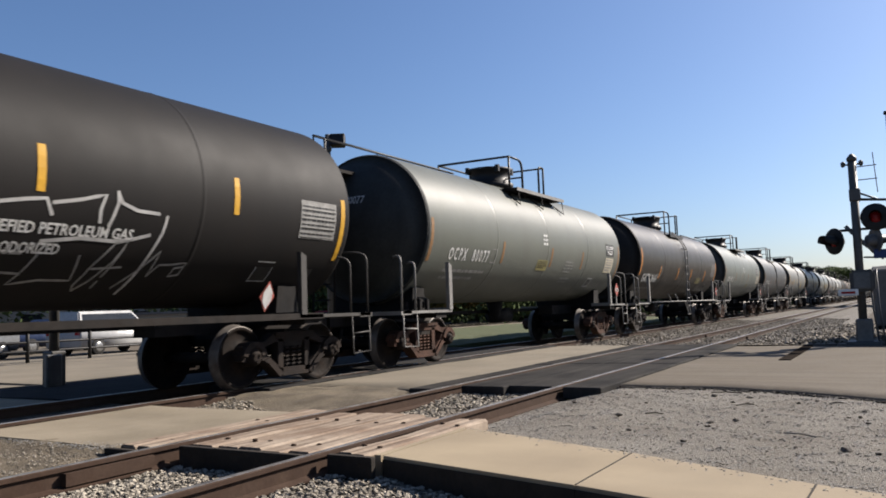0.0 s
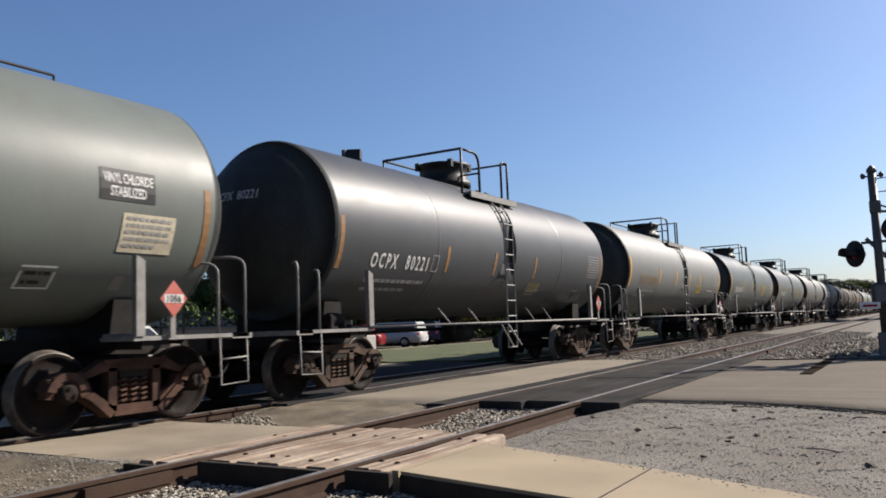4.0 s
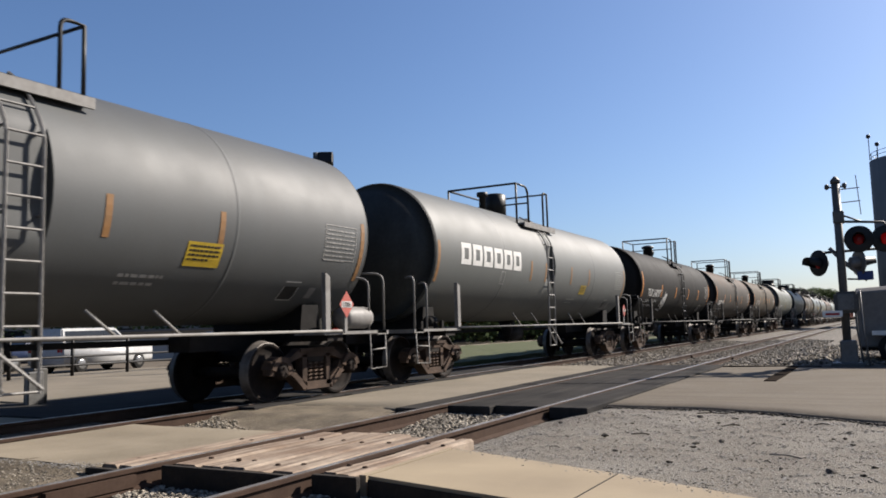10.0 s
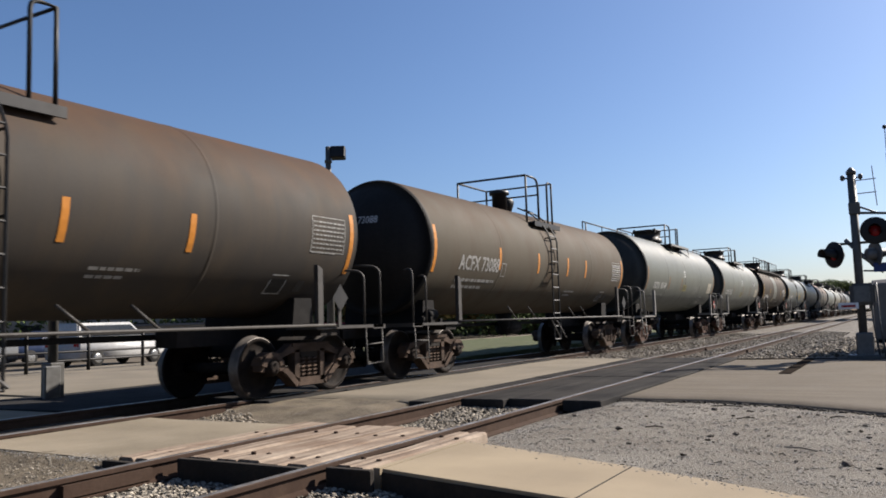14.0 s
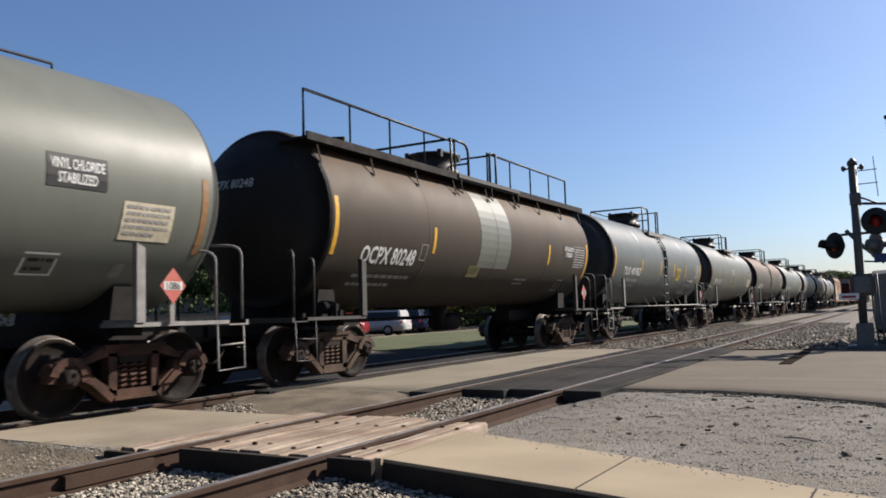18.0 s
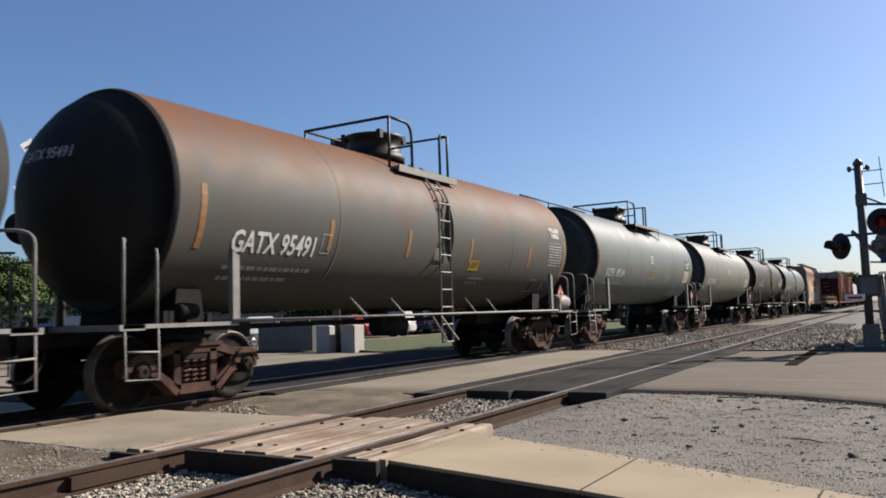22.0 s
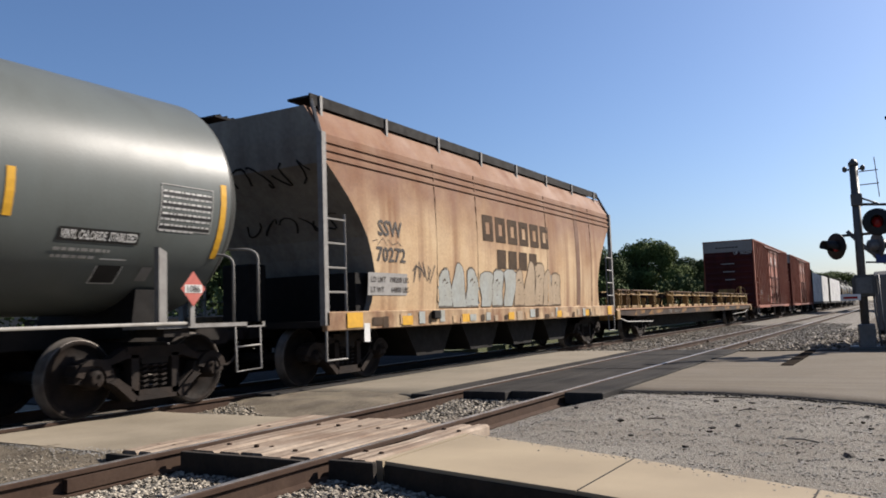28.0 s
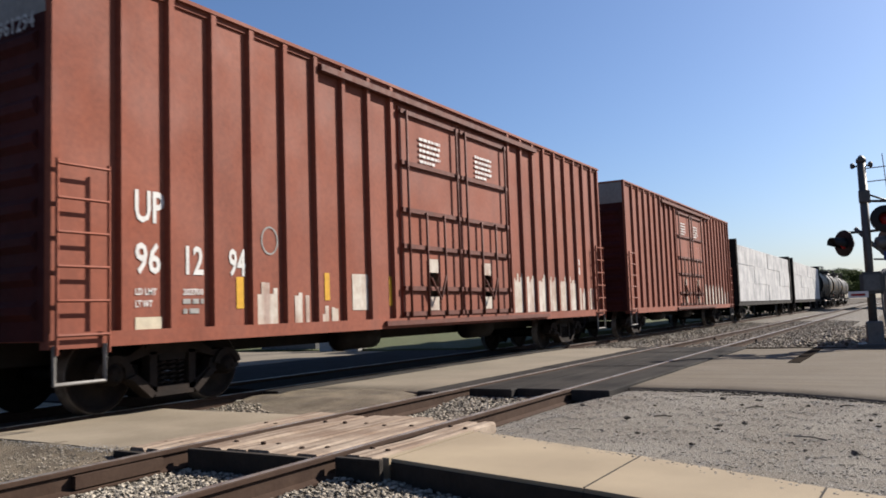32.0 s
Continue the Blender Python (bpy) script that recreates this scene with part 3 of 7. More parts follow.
# curved-side lettering and plates: u along the car, v up the side from a level z
class Side:
    def __init__(self, car, radius, level, flat=False):
        self.car, self.r, self.c, self.flat, self.wide = car, radius, level, flat, None

    def at(self, u, z, lift):
        if self.flat:
            return (u, -(self.wide(z) if self.wide else self.r) - lift, z)
        a = math.asin(max(-1, min(1, (self.c and (z - self.c)) / self.r)))
        r = self.r + lift
        return (u, -r * math.cos(a), self.c + r * math.sin(a))

    def along(self, u, z, v, lift):
        if self.flat:
            return (u, -(self.wide(z + v) if self.wide else self.r) - lift, z + v)
        a = math.asin((z - self.c) / self.r) + v / self.r
        r = self.r + lift
        return (u, -r * math.cos(a), self.c + r * math.sin(a))

    def text(self, words, u, z, height, material, name="lettering", squeeze=1.0, lift=0.007, width=0, apart=1.0):
        vs, fs, w = letters(words, height, apart=apart)
        squeeze = width / w if width else squeeze
        me = solid(name, [self.along(u + x * squeeze, z, y, lift) for x, y in vs], fs)
        return tagged(part(name, me, material, self.car, ""), kind="stuff")

    def plates(self, name, rects, material, label="", lift=0.006):
        """rects of (u, z, width, height), z the lower edge."""
        vs, fs = [], []
        for u, z, w, h in rects:
            n = max(1, math.ceil(h / 0.16))
            b = len(vs)
            for i in range(n + 1):
                vs += [self.along(u, z, h * i / n, lift), self.along(u + w, z, h * i / n, lift)]
            fs += [(b + 2 * i, b + 2 * i + 1, b + 2 * i + 3, b + 2 * i + 2) for i in range(n)]
        return part(name, solid(name, vs, fs), material, self.car, label)

    def bars(self, u, z, width, rows, row, material, seed=0, name="small_lettering", fill=0.55, lift=0.007):
        """Lines of writing too small to read."""
        rnd = random.Random(seed + 7)
        out = []
        for k in range(rows):
            x = 0.0
            while x < width * (1 if k < rows - 1 else 0.7):
                w = rnd.uniform(0.5, 2.2) * row
                out.append((u + x, z - k * row * 1.5, min(w, width - x + 0.01), row * fill * 1.4))
                x += w + row * 0.4
        return tagged(self.plates(name, out, material, "", lift), kind="stuff")

    def outline(self, u, z, w, h, t, material, name="stencil_box"):
        return self.plates(name, [(u, z, w, t), (u, z + h - t, w, t), (u, z, t, h), (u + w - t, z, t, h)], material)

    def stroke(self, pts, width, material, name="painted_mark", lift=0.006):
        """A sprayed line through (u, z) points."""
        vs, fs = [], []
        for i, (u, z) in enumerate(pts):
            a, b = pts[max(i - 1, 0)], pts[min(i + 1, len(pts) - 1)]
            d = Vector((b[0] - a[0], b[1] - a[1]))
            d = d.normalized() if d.length else Vector((1, 0))
            vs += [self.at(u - d.y * width / 2, z + d.x * width / 2, lift), self.at(u + d.y * width / 2, z - d.x * width / 2, lift)]
        fs = [(2 * i, 2 * i + 1, 2 * i + 3, 2 * i + 2) for i in range(len(pts) - 1)]
        return vs, fs

    def strokes(self, lines, width, material, name="painted_mark", label=""):
        vs, fs = [], []
        for pts in lines:
            fine = []
            for (a, b), (c, d) in zip(pts, pts[1:]):
                n = max(1, int(math.hypot(c - a, d - b) / 0.1))
                fine += [(a + (c - a) * k / n, b + (d - b) * k / n) for k in range(n)]
            fine.append(pts[-1])
            v, f = self.stroke(fine, width, material, name)
            k = len(vs)
            vs += v
            fs += [tuple(i + k for i in q) for q in f]
        return tagged(part(name, solid(name, vs, fs), material, self.car, label), kind="stuff")


NOTCH = 0.13                    # depth of the flat recess behind a side ladder


def make_shell(r, front, back, level, seams, notch=None):
    """The tank's jacket with raised weld seams; notch: the x range of a flat recess in its near side."""
    if notch:
        a, b = notch
        v1, f1 = tube(r, -front, a, level, [s for s in seams if s < a - 0.06])
        v2, f2 = tube(r, b, back, level, [s for s in seams if s > b + 0.06])
        v3, f3 = tube(r, a, b, level, [])
        v3 = [(x, max(y, -r + NOTCH), z) for x, y, z in v3]
        vs, fs = v1 + v2 + v3, f1 + [tuple(i + len(v1) for i in f) for f in f2] + [tuple(i + len(v1) + len(v2) for i in f) for f in f3]
        n = 72
        for x, flip in ((a, False), (b, True)):
            k = len(vs)
            for j in range(-9, 10):
                w = 2 * math.pi * j / n
                y, z = -r * math.cos(w), level + r * math.sin(w)
                vs += [(x, y, z), (x, max(y, -r + NOTCH), z)]
            fs += [tuple((k + 2 * i, k + 2 * i + 1, k + 2 * i + 3, k + 2 * i + 2)[::-1 if flip else 1]) for i in range(18)]
        return solid("shell", vs, fs, True)
    vs, fs = tube(r, -front, back, level, seams)
    return solid("shell", vs, fs, True)


def tube(r, front, back, level, seams):
    n = 72
    xs = [front]
    for s in seams:
        xs += [s - 0.05, s - 0.02, s - 0.008, s + 0.008, s + 0.02, s + 0.05]
    xs.append(back)
    vs, fs = [], []
    for i, x in enumerate(xs):
        up = 0.005 if 0 < i < len(xs) - 1 and (i - 1) % 6 in (2, 3) else 0
        vs += [(x, -(r + up) * math.cos(2 * math.pi * j / n), level + (r + up) * math.sin(2 * math.pi * j / n)) for j in range(n)]
    for i in range(len(xs) - 1):
        fs += [(i * n + j, i * n + (j + 1) % n, (i + 1) * n + (j + 1) % n, (i + 1) * n + j) for j in range(n)]
    return vs, [f[::-1] for f in fs]


KNUCKLE = 0.11


def head_out(q, r, dish):
    """How far a dished end stands out at radius q: a tight knuckle round a shallow dish."""
    side = math.asin((r - KNUCKLE) / (dish - KNUCKLE))
    deep = dish - (dish - KNUCKLE) * math.cos(side)
    if q < dish * math.sin(side):
        return deep - dish + math.sqrt(dish * dish - q * q)
    return math.sqrt(max(KNUCKLE ** 2 - (q - r + KNUCKLE) ** 2, 0))


def make_head(r, level, dish):
    """A dished tank end, rim at x = 0, bulging to +x."""
    n = 72
    edge = dish * (r - KNUCKLE) / (dish - KNUCKLE)
    qs = [r - KNUCKLE + KNUCKLE * math.cos(radians(w)) for w in (0, 8, 16, 24, 32, 40, 48)] + [edge * w for w in (1.0, 0.86, 0.7, 0.52, 0.34, 0.17)]
    vs = [(-0.03, (r - 0.001) * math.cos(2 * math.pi * j / n), level + (r - 0.001) * math.sin(2 * math.pi * j / n)) for j in range(n)]
    fs = []
    for q in qs:
        vs += [(head_out(q, r, dish), q * math.cos(2 * math.pi * j / n), level + q * math.sin(2 * math.pi * j / n)) for j in range(n)]
    vs.append((head_out(0, r, dish), 0, level))
    k = len(qs) + 1
    for i in range(k - 1):
        fs += [(i * n + j, i * n + (j + 1) % n, (i + 1) * n + (j + 1) % n, (i + 1) * n + j) for j in range(n)]
    fs += [((k - 1) * n + j, (k - 1) * n + (j + 1) % n, k * n) for j in range(n)]
    return solid("head", vs, fs, True)


def tank_car(key, s, e, style, paint, label, mark="", **o):
    """A tank car whose bogies stand at s and e on the train's line."""
    half = (e - s) / 2
    car = thing("tank_car", label, "tank car", "cars of the freight train", ((s + e) / 2, YT, 0))
    car["line"] = (s + e) / 2
    r, level = o.get("r", 1.5), o.get("level", 2.7)
    P = PAINT[paint]
    dish = o.get("dish", 1.78 if r > 1.46 else 1.72)
    grab = DARK_GRAB if paint in ("black", "matt_black", "rusty_black", "tan", "charcoal", "umber") else GRAB
    cyl = half + o.get("over", 0.38 if o.get("sticker") else 0.46)
    tail = half + o.get("tail", 0.88)
    n = round((cyl + tail) / 3.1)
    seams = [-cyl + (cyl + tail) * k / n for k in range(1, n)]
    jacket = style == "ladder" and paint in ("flat_grey", "gloss", "steel", "rusty", "pale", "slate")
    lift = 0.05 if jacket else 0.13
    notch = (-0.08 + o.get("mid", 0), 0.54 + o.get("mid", 0)) if jacket else None
    # Ends of all but black tanks take paint with the shade mixed in.
    end_paint = P if paint in ("black", "matt_black") else SHADED_DARK_END if paint in ("brown", "rusty_black", "charcoal", "umber", "rusty", "tan") else SHADED_GREY_END
    part("shell", make_shell(r, cyl, tail, level, seams, notch), P, car, o.get("shell", ""))
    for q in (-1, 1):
        part("head", kept("head%.2f%.2f" % (r, dish), lambda: joined(make_head(r, level, dish))), end_paint, car, "dished tank end, shade painted in except on black tanks", pose(tail if q > 0 else -cyl, 0, 0, 0, 0, 90 - 90 * q))
    for q in (-1, 1):
        bogie(car, q * half, RUSTY_CAST if o.get("sticker") or paint == "rusty" else CAST if paint in ("gloss", "black", "brown", "charcoal") else BROWN_CAST)
    couplers(car, half + 1.95)
    # stub sills, saddles and bolsters
    for q in (-1, 1):
        bm = bmesh.new()
        part("stub_sill", box(bmesh.new(), q * half - 1.9, q * half + 1.9, -0.22, 0.22, 0.80, 1.06), FRAME, car, "black stub sill")
        slab(bm, [(q * half - 0.28, 0.90), (q * half + 0.28, 0.90), (q * half + 0.2, 1.5), (q * half - 0.2, 1.5)], -0.95, 0.95)
        part("body_bolster", box(bmesh.new(), q * half - 0.2, q * half + 0.2, -1.45, 1.45, 0.90, 1.02), FRAME, car)
        bmesh.ops.recalc_face_normals(bm, faces=bm.faces)
        part("saddle", bm, DEEP_BLACK, car, "black tank saddle")
        bm = bmesh.new()
        x0, x1 = sorted((q * (half - 0.35), q * (half + 1.45)))
        for t in (-1, 1):
            box(bm, x0, x1, t * 1.2 - 0.3, t * 1.2 + 0.3, 1.0, 1.05)
        box(bm, *sorted((q * (half + 1.15), q * (half + 1.5))), -1.5, 1.5, 0.98, 1.05)
        part("end_platform", bm, grab, car, "dusty end platform")
        for t in (-1, 1):
            bm = bmesh.new()
            xa, xb = q * (half + 1.42), q * (half + 0.95)
            for x, top in ((xa, 2.05), (xb, 1.95)):
                pipe(bm, [(x, t * 1.46, 1.03)] + arc((x, t * 1.46, top - 0.15), (x + q * -0.12, t * 1.30, top), (x, t * 1.46, top), 4) + [(x - q * 0.3, t * 1.1, top)], 0.02, 6)
            part("grab_rail", bm, grab, car, "bent steel grab rail")
            bm = bmesh.new()
            pipe(bm, [(xa, t * 1.48, 1.03), (xa, t * 1.5, 0.42), (xb, t * 1.5, 0.40), (xb, t * 1.48, 1.03)], 0.014, 6)
            pipe(bm, [(xa, t * 1.49, 0.74), (xb, t * 1.49, 0.72)], 0.013, 6)
            part("stirrup_step", bm, grab if style != "walk" else IRON, car)
            if t < 0:
                bm = bmesh.new()        # bracket between platform and shell
                x = q * (half - 0.28)
                box(bm, x - 0.03, x + 0.03, t * 1.5, t * 1.44 + 0.55, 1.04, 1.09)
                slab(bm, [(x - 0.05, 1.05), (x + 0.07, 1.05), (x + 0.07, 1.92), (x - 0.05, 1.98)], -1.52, -1.44)
                bmesh.ops.recalc_face_normals(bm, faces=bm.faces)
                part("bracket", bm, grab, car, "upright steel bracket")
    side = Side(car, r, level)
    # placard with its holder at the trailing end
    xp = half + 0.15
    if o.get("placard", True):
        dark = o.get("placard") == "dark"
        bm = bmesh.new()
        box(bm, xp - 0.035, xp + 0.035, -1.56, -1.53, 1.02, 1.62)
        h = part("placard_holder", bm, grab, car)
        c, w = 1.48, 0.195
        part("placard", solid("placard", [(xp - w, -1.575, c), (xp, -1.575, c - w * 1.12), (xp + w, -1.575, c), (xp, -1.575, c + w * 1.12)], [(0, 1, 2, 3)]), IRON if dark else HAZARD, h, "black diamond plate" if dark else "red and white hazard diamond")
        if not dark:
            vs, fs, wide = letters("1086", 0.085)
            part("placard_number", solid("placard_number", [(xp - 0.105 + x * 0.21 / wide, -1.582, c - 0.042 + y) for x, y in vs], fs), DARK_LETTER, h, "black number")
        None if dark else part("placard_band", solid("placard_band", [(xp - w * 0.7, -1.579, c - 0.05), (xp + w * 0.7, -1.579, c - 0.05), (xp + w * 0.7, -1.579, c + 0.05), (xp - w * 0.7, -1.579, c + 0.05)], [(0, 1, 2, 3)]), WHITE, h)
    if o.get("reservoir", False):
        bm = bmesh.new()
        lathe(bm, [(0.05, xp + 0.12), (0.17, xp + 0.17), (0.19, xp + 0.25), (0.19, xp + 0.82), (0.17, xp + 0.9), (0.05, xp + 0.95)], 18, "x", (0, -1.32, 1.27))
        part("air_reservoir", bm, grab, car, "pale steel air reservoir")
    # valves and brake gear on the leading platform
    bm = bmesh.new()
    rnd = random.Random(len(key) + int(s))
    for k in range(5):
        bm = bmesh.new()
        x = -half + rnd.uniform(-0.75, 0.05)
        box(bm, x - 0.03, x + 0.04, -1.4 + 0.1 * k, -1.34 + 0.1 * k, 1.05, 1.09 + rnd.uniform(0.02, 0.18))
        part("brake_fitting", bm, DEEP_BLACK, car)
    bm = bmesh.new()
    lathe(bm, [(0.09, -half - 0.35), (0.11, -half - 0.3), (0.11, -half - 0.05), (0.08, -half)], 12, "x", (0, -1.1, 1.2))
    part("brake_cylinder", bm, DEEP_BLACK, car)
    bm = bmesh.new()
    lathe(bm, [(0.06, -0.5), (0.2, -0.46), (0.2, 0.46), (0.06, 0.5)], 14, "x", (0.6, 0.15, 0.85))
    box(bm, -half + 1.2, half - 1.2, 0.3, 0.36, 0.92, 1.0)
    lathe(bm, [(0.10, 0.80), (0.13, 0.85), (0.16, 1.0), (0.25, 1.25)], 12, "z", (0.0, 0, 0))
    part("bottom_outlet", bm, DEEP_BLACK, car, "black outlet valve and brake pipe below the tank")
    # manway with its safety rail
    fit = o.get("fitting", "dome")
    bm = bmesh.new()
    if fit == "dome":
        lathe(bm, [(0.62, level + r - 0.06), (0.62, 4.28), (0.55, 4.3), (0.55, 4.6), (0.60, 4.62), (0.60, 4.68), (0.3, 4.72)], 20, "z")
        for k in range(4):
            w = 0.8 + k * 1.57
            box(bm, 0.6 * math.cos(w) - 0.05, 0.6 * math.cos(w) + 0.05, 0.6 * math.sin(w) - 0.05, 0.6 * math.sin(w) + 0.05, 4.55, 4.72)
    elif fit == "tall":
        lathe(bm, [(0.30, level + r - 0.04), (0.30, 4.66), (0.22, 4.7)], 16, "z", (-0.1, 0.0, 0))
        lathe(bm, [(0.09, level + r - 0.04), (0.09, 4.55), (0.15, 4.57), (0.15, 4.68), (0.05, 4.7)], 12, "z", (-0.7, 0.1, 0))
    else:
        lathe(bm, [(0.20, level + r - 0.04), (0.20, 4.4), (0.27, 4.42), (0.27, 4.5), (0.12, 4.56)], 16, "z", (0.0, 0.0, 0))
        lathe(bm, [(0.15, level + r - 0.04), (0.24, 4.2), (0.26, 4.3), (0.2, 4.4), (0.08, 4.44)], 16, "z", (0.55, 0.1, 0))
    part("manway", bm, IRON, car, "black round manway housing")
    top = 4.78
    bm = bmesh.new()
    x0, x1, y1 = -0.5 if fit == "twin" else -0.95, 1.25, 1.0
    foot = lambda y: level + math.sqrt(max(r * r - y * y, 0.1))
    pipe(bm, [(x1, y1, foot(y1)), (x1, y1, top), (x0, y1, top), (x0, -y1, top)] + arc((x0 + 0.55, -y1, top), (x0 + 0.8, -y1, top - 0.3), (x0 + 0.8, -y1, top), 5) + [(x0 + 0.8, -y1, foot(y1))], 0.03, 6)
    pipe(bm, [(x0, y1, top), (x0, y1, foot(y1))], 0.028, 6)
    pipe(bm, [(x0, -y1, top), (x0, -y1, foot(y1))], 0.028, 6)
    pipe(bm, [(x1 - 0.32, -y1, foot(y1))] + arc((x1 - 0.32, -y1, top - 0.12), (x1 - 0.2, -y1, top), (x1 - 0.32, -y1, top), 4) + [(x1, -y1, top), (x1, -y1, foot(y1))], 0.028, 6)
    pipe(bm, [(x1, -y1, top), (x1, y1, top)], 0.024, 6)
    pipe(bm, [(x0 + 0.8, -y1, top - 0.42), (x0 + 0.8, y1, top - 0.42), (x1, y1, top - 0.42)], 0.022, 6)
    part("safety_rail", bm, IRON, car, "black pipe safety rail round the manway")
    zp = foot(1.05)
    if style == "ladder":
        bm = bmesh.new()
        box(bm, x0, x1, -1.2, -0.75, zp + 0.02, zp + 0.06)
        box(bm, x0, x1, -1.22, -1.18, zp - 0.05, zp + 0.08)
        part("platform", bm, grab if jacket else IRON, car, "narrow steel platform beside the manway")
        part("platform", box(bmesh.new(), x0, x1, 0.75, 1.2, zp + 0.02, zp + 0.06), IRON, car, "narrow black platform beside the manway")
        lx = (0.02, 0.44)
        def rung_at(z):
            if z > level + 0.5:
                a = math.asin(min(1, (z - level) / (r + lift)))
                return -(r + lift) * math.cos(a)
            return -(r + lift) * math.cos(math.asin(0.5 / (r + lift)))
        zs = [4.02 - 0.12 * k for k in range(30)]
        steel = grab if o.get("pale_ladder", True) else IRON
        stile = lambda x: pipe(bmesh.new(), [(x, rung_at(z), z) for z in zs if z > 0.5] + [(x, rung_at(1), 0.5)], 0.022, 5)
        ladder = part("ladder", stile(lx[0]), steel, car, "steel side ladder over the curve of the tank")
        part("stile", stile(lx[1]), steel, ladder)
        for k in range(11):
            z = 0.52 + 0.335 * k
            part("rung", kept("rung", lambda: pipe(bmesh.new(), [(0, 0, 0), (lx[1] - lx[0], 0, 0)], 0.016, 5)), steel, ladder, at=(lx[0], rung_at(z), z))
        for x in lx:
            for z in (level + 0.55, level - 0.35):
                part("ladder_stay", pipe(bmesh.new(), [(x, rung_at(z), z), (x, rung_at(z) + 0.22, z)], 0.018, 5), steel, ladder)
        bm = bmesh.new()
        pipe(bm, [(lx[0] - 0.5, -1.56, 1.02), (lx[0] - 0.05, -1.6, 0.55)], 0.02, 5)
        pipe(bm, [(lx[0] - 0.2, -1.56, 1.02), (lx[1] - 0.05, -1.6, 0.55)], 0.02, 5)
        part("ladder_brace", bm, grab, car)
        bm = bmesh.new()
        pipe(bm, [(-half + 0.25, -1.52, 1.06), (half + 0.1, -1.52, 1.06)], 0.021, 6)
        for x in o.get("braces", (-2.6, -1.45, 1.25, 2.2)):
            pipe(bm, [(x - 0.28, -1.46, 1.36), (x + 0.1, -1.51, 1.06)], 0.018, 6)
        part("side_rail", bm, grab, car, "long pale handrail along the tank's foot")
    else:
        bm = bmesh.new()
        xb = o.get("deck", (-1.15, 1.95))
        box(bm, xb[0], xb[1], -1.28, -0.78, 3.90, 3.93)
        deck = part("platform", bm, FRAME, car, "steel grating platform beside the manway")
        part("deck_edge", box(bmesh.new(), xb[0] - 0.01, xb[1] + 0.01, -1.3, -1.283, 3.88, 3.965), grab, deck, "flat edge strip of the platform")
        for x in np.linspace(xb[0], xb[1], 22):
            part("grating_bar", kept("grating_bar", lambda: box(bmesh.new(), -0.012, 0.012, -1.28, -0.78, 3.93, 3.955)), FRAME, deck, at=(x, 0, 0))
        for x in (xb[0] + 0.1, (xb[0] + xb[1]) / 2, xb[1] - 0.1):
            part("deck_stay", pipe(bmesh.new(), [(x, -1.27, 3.90), (x, -1.32, 3.55), (x, -0.95, 3.85)], 0.02, 5), FRAME, deck)
    if style in ("top", "walk"):
        bm = bmesh.new()       # handrail and walkway along the crown to the leading end
        ends = (-half - 1.3, o.get("rail_to", 0.9)) if style == "top" else (-cyl - 0.35, tail + 0.3)
        y = 0.55 if style == "top" else -0.95
        z0, z1 = (4.05, 4.52) if style == "top" else (3.95, 4.76)
        if style == "top":
            pipe(bm, [(ends[0], y, z0 - 0.3), (ends[0], y, z1), (ends[1] - 1.9, y, z1)], 0.026, 6)
            pipe(bm, [(ends[0] + 0.35, y, z0 - 0.3), (ends[0] + 0.35, y, z1)], 0.026, 6)
            for x in np.arange(ends[0] + 2.2, ends[1] - 2, 2.4):
                pipe(bm, [(x, y, 4.1), (x, y, z1)], 0.018, 5)
            if ends[1] > 0:
                back = bmesh.new()
                pipe(back, [(1.6, y, z1 + 0.04), (cyl - 0.4, y, z1 + 0.04)], 0.02, 6)
                for x in (1.6, cyl - 0.4):
                    pipe(back, [(x, y, 4.0), (x, y, z1 + 0.04)], 0.018, 5)
                part("crown_handrail", back, IRON, car, "black handrail along the crown of the tank")
        else:
            for q in ((ends[0] + 0.3, -0.7), (0.9, ends[1] - 0.5)):
                xs = list(np.linspace(q[0], q[1], 5))
                pipe(bm, [(xs[0], y, z0), (xs[0], y, z1), (xs[-1], y, z1), (xs[-1], y, z0)], 0.026, 6)
                for x in xs[1:-1]:
                    pipe(bm, [(x, y, z0), (x, y, z1)], 0.02, 5)
        part("crown_handrail", bm, IRON, car, "black handrail along the crown of the tank")
        bm = bmesh.new()
        if style == "walk":
            box(bm, ends[0], ends[1], -1.25, -0.65, 3.86, 3.90)
            box(bm, ends[0], ends[1], -1.27, -1.24, 3.84, 3.97)
            walkway = part("walkway", bm, FRAME, car, "steel walkway along the tank")
            for x in np.linspace(ends[0] + 0.3, ends[1] - 0.3, 9):
                part("walkway_stay", kept("walkway_stay", lambda: pipe(bmesh.new(), [(0, -1.2, 3.85), (0, -1.3, 3.5), (0, -1.0, 3.72)], 0.024, 5)), FRAME, walkway, at=(x, 0, 0))
        else:
            walkway = part("walkway", box(bm, ends[0] - 0.1, ends[0] + 0.6, -0.1, 0.9, 3.72, 3.78), FRAME, car, "small steel end platform")
            for t in (0.1, 0.6):
                part("ladder_stile", pipe(bmesh.new(), [(ends[0], t, 3.75), (ends[0] - 0.1, t - 0.1, 2.4), (-half - 1.35, t, 1.05)], 0.024, 5), FRAME, walkway)
            for k in range(8):
                z = 1.3 + 0.3 * k
                part("rung", pipe(bmesh.new(), [(ends[0] - 0.1 - 0.12 * (2.4 - z) * (z < 2.4), 0.05, z), (ends[0] - 0.1, 0.55, z)], 0.016, 5), FRAME, walkway)
    # reflectors and markings
    old = o.get("old", False)
    ref = REFLECT_OLD if old else ORANGE if o.get("orange") else REFLECT
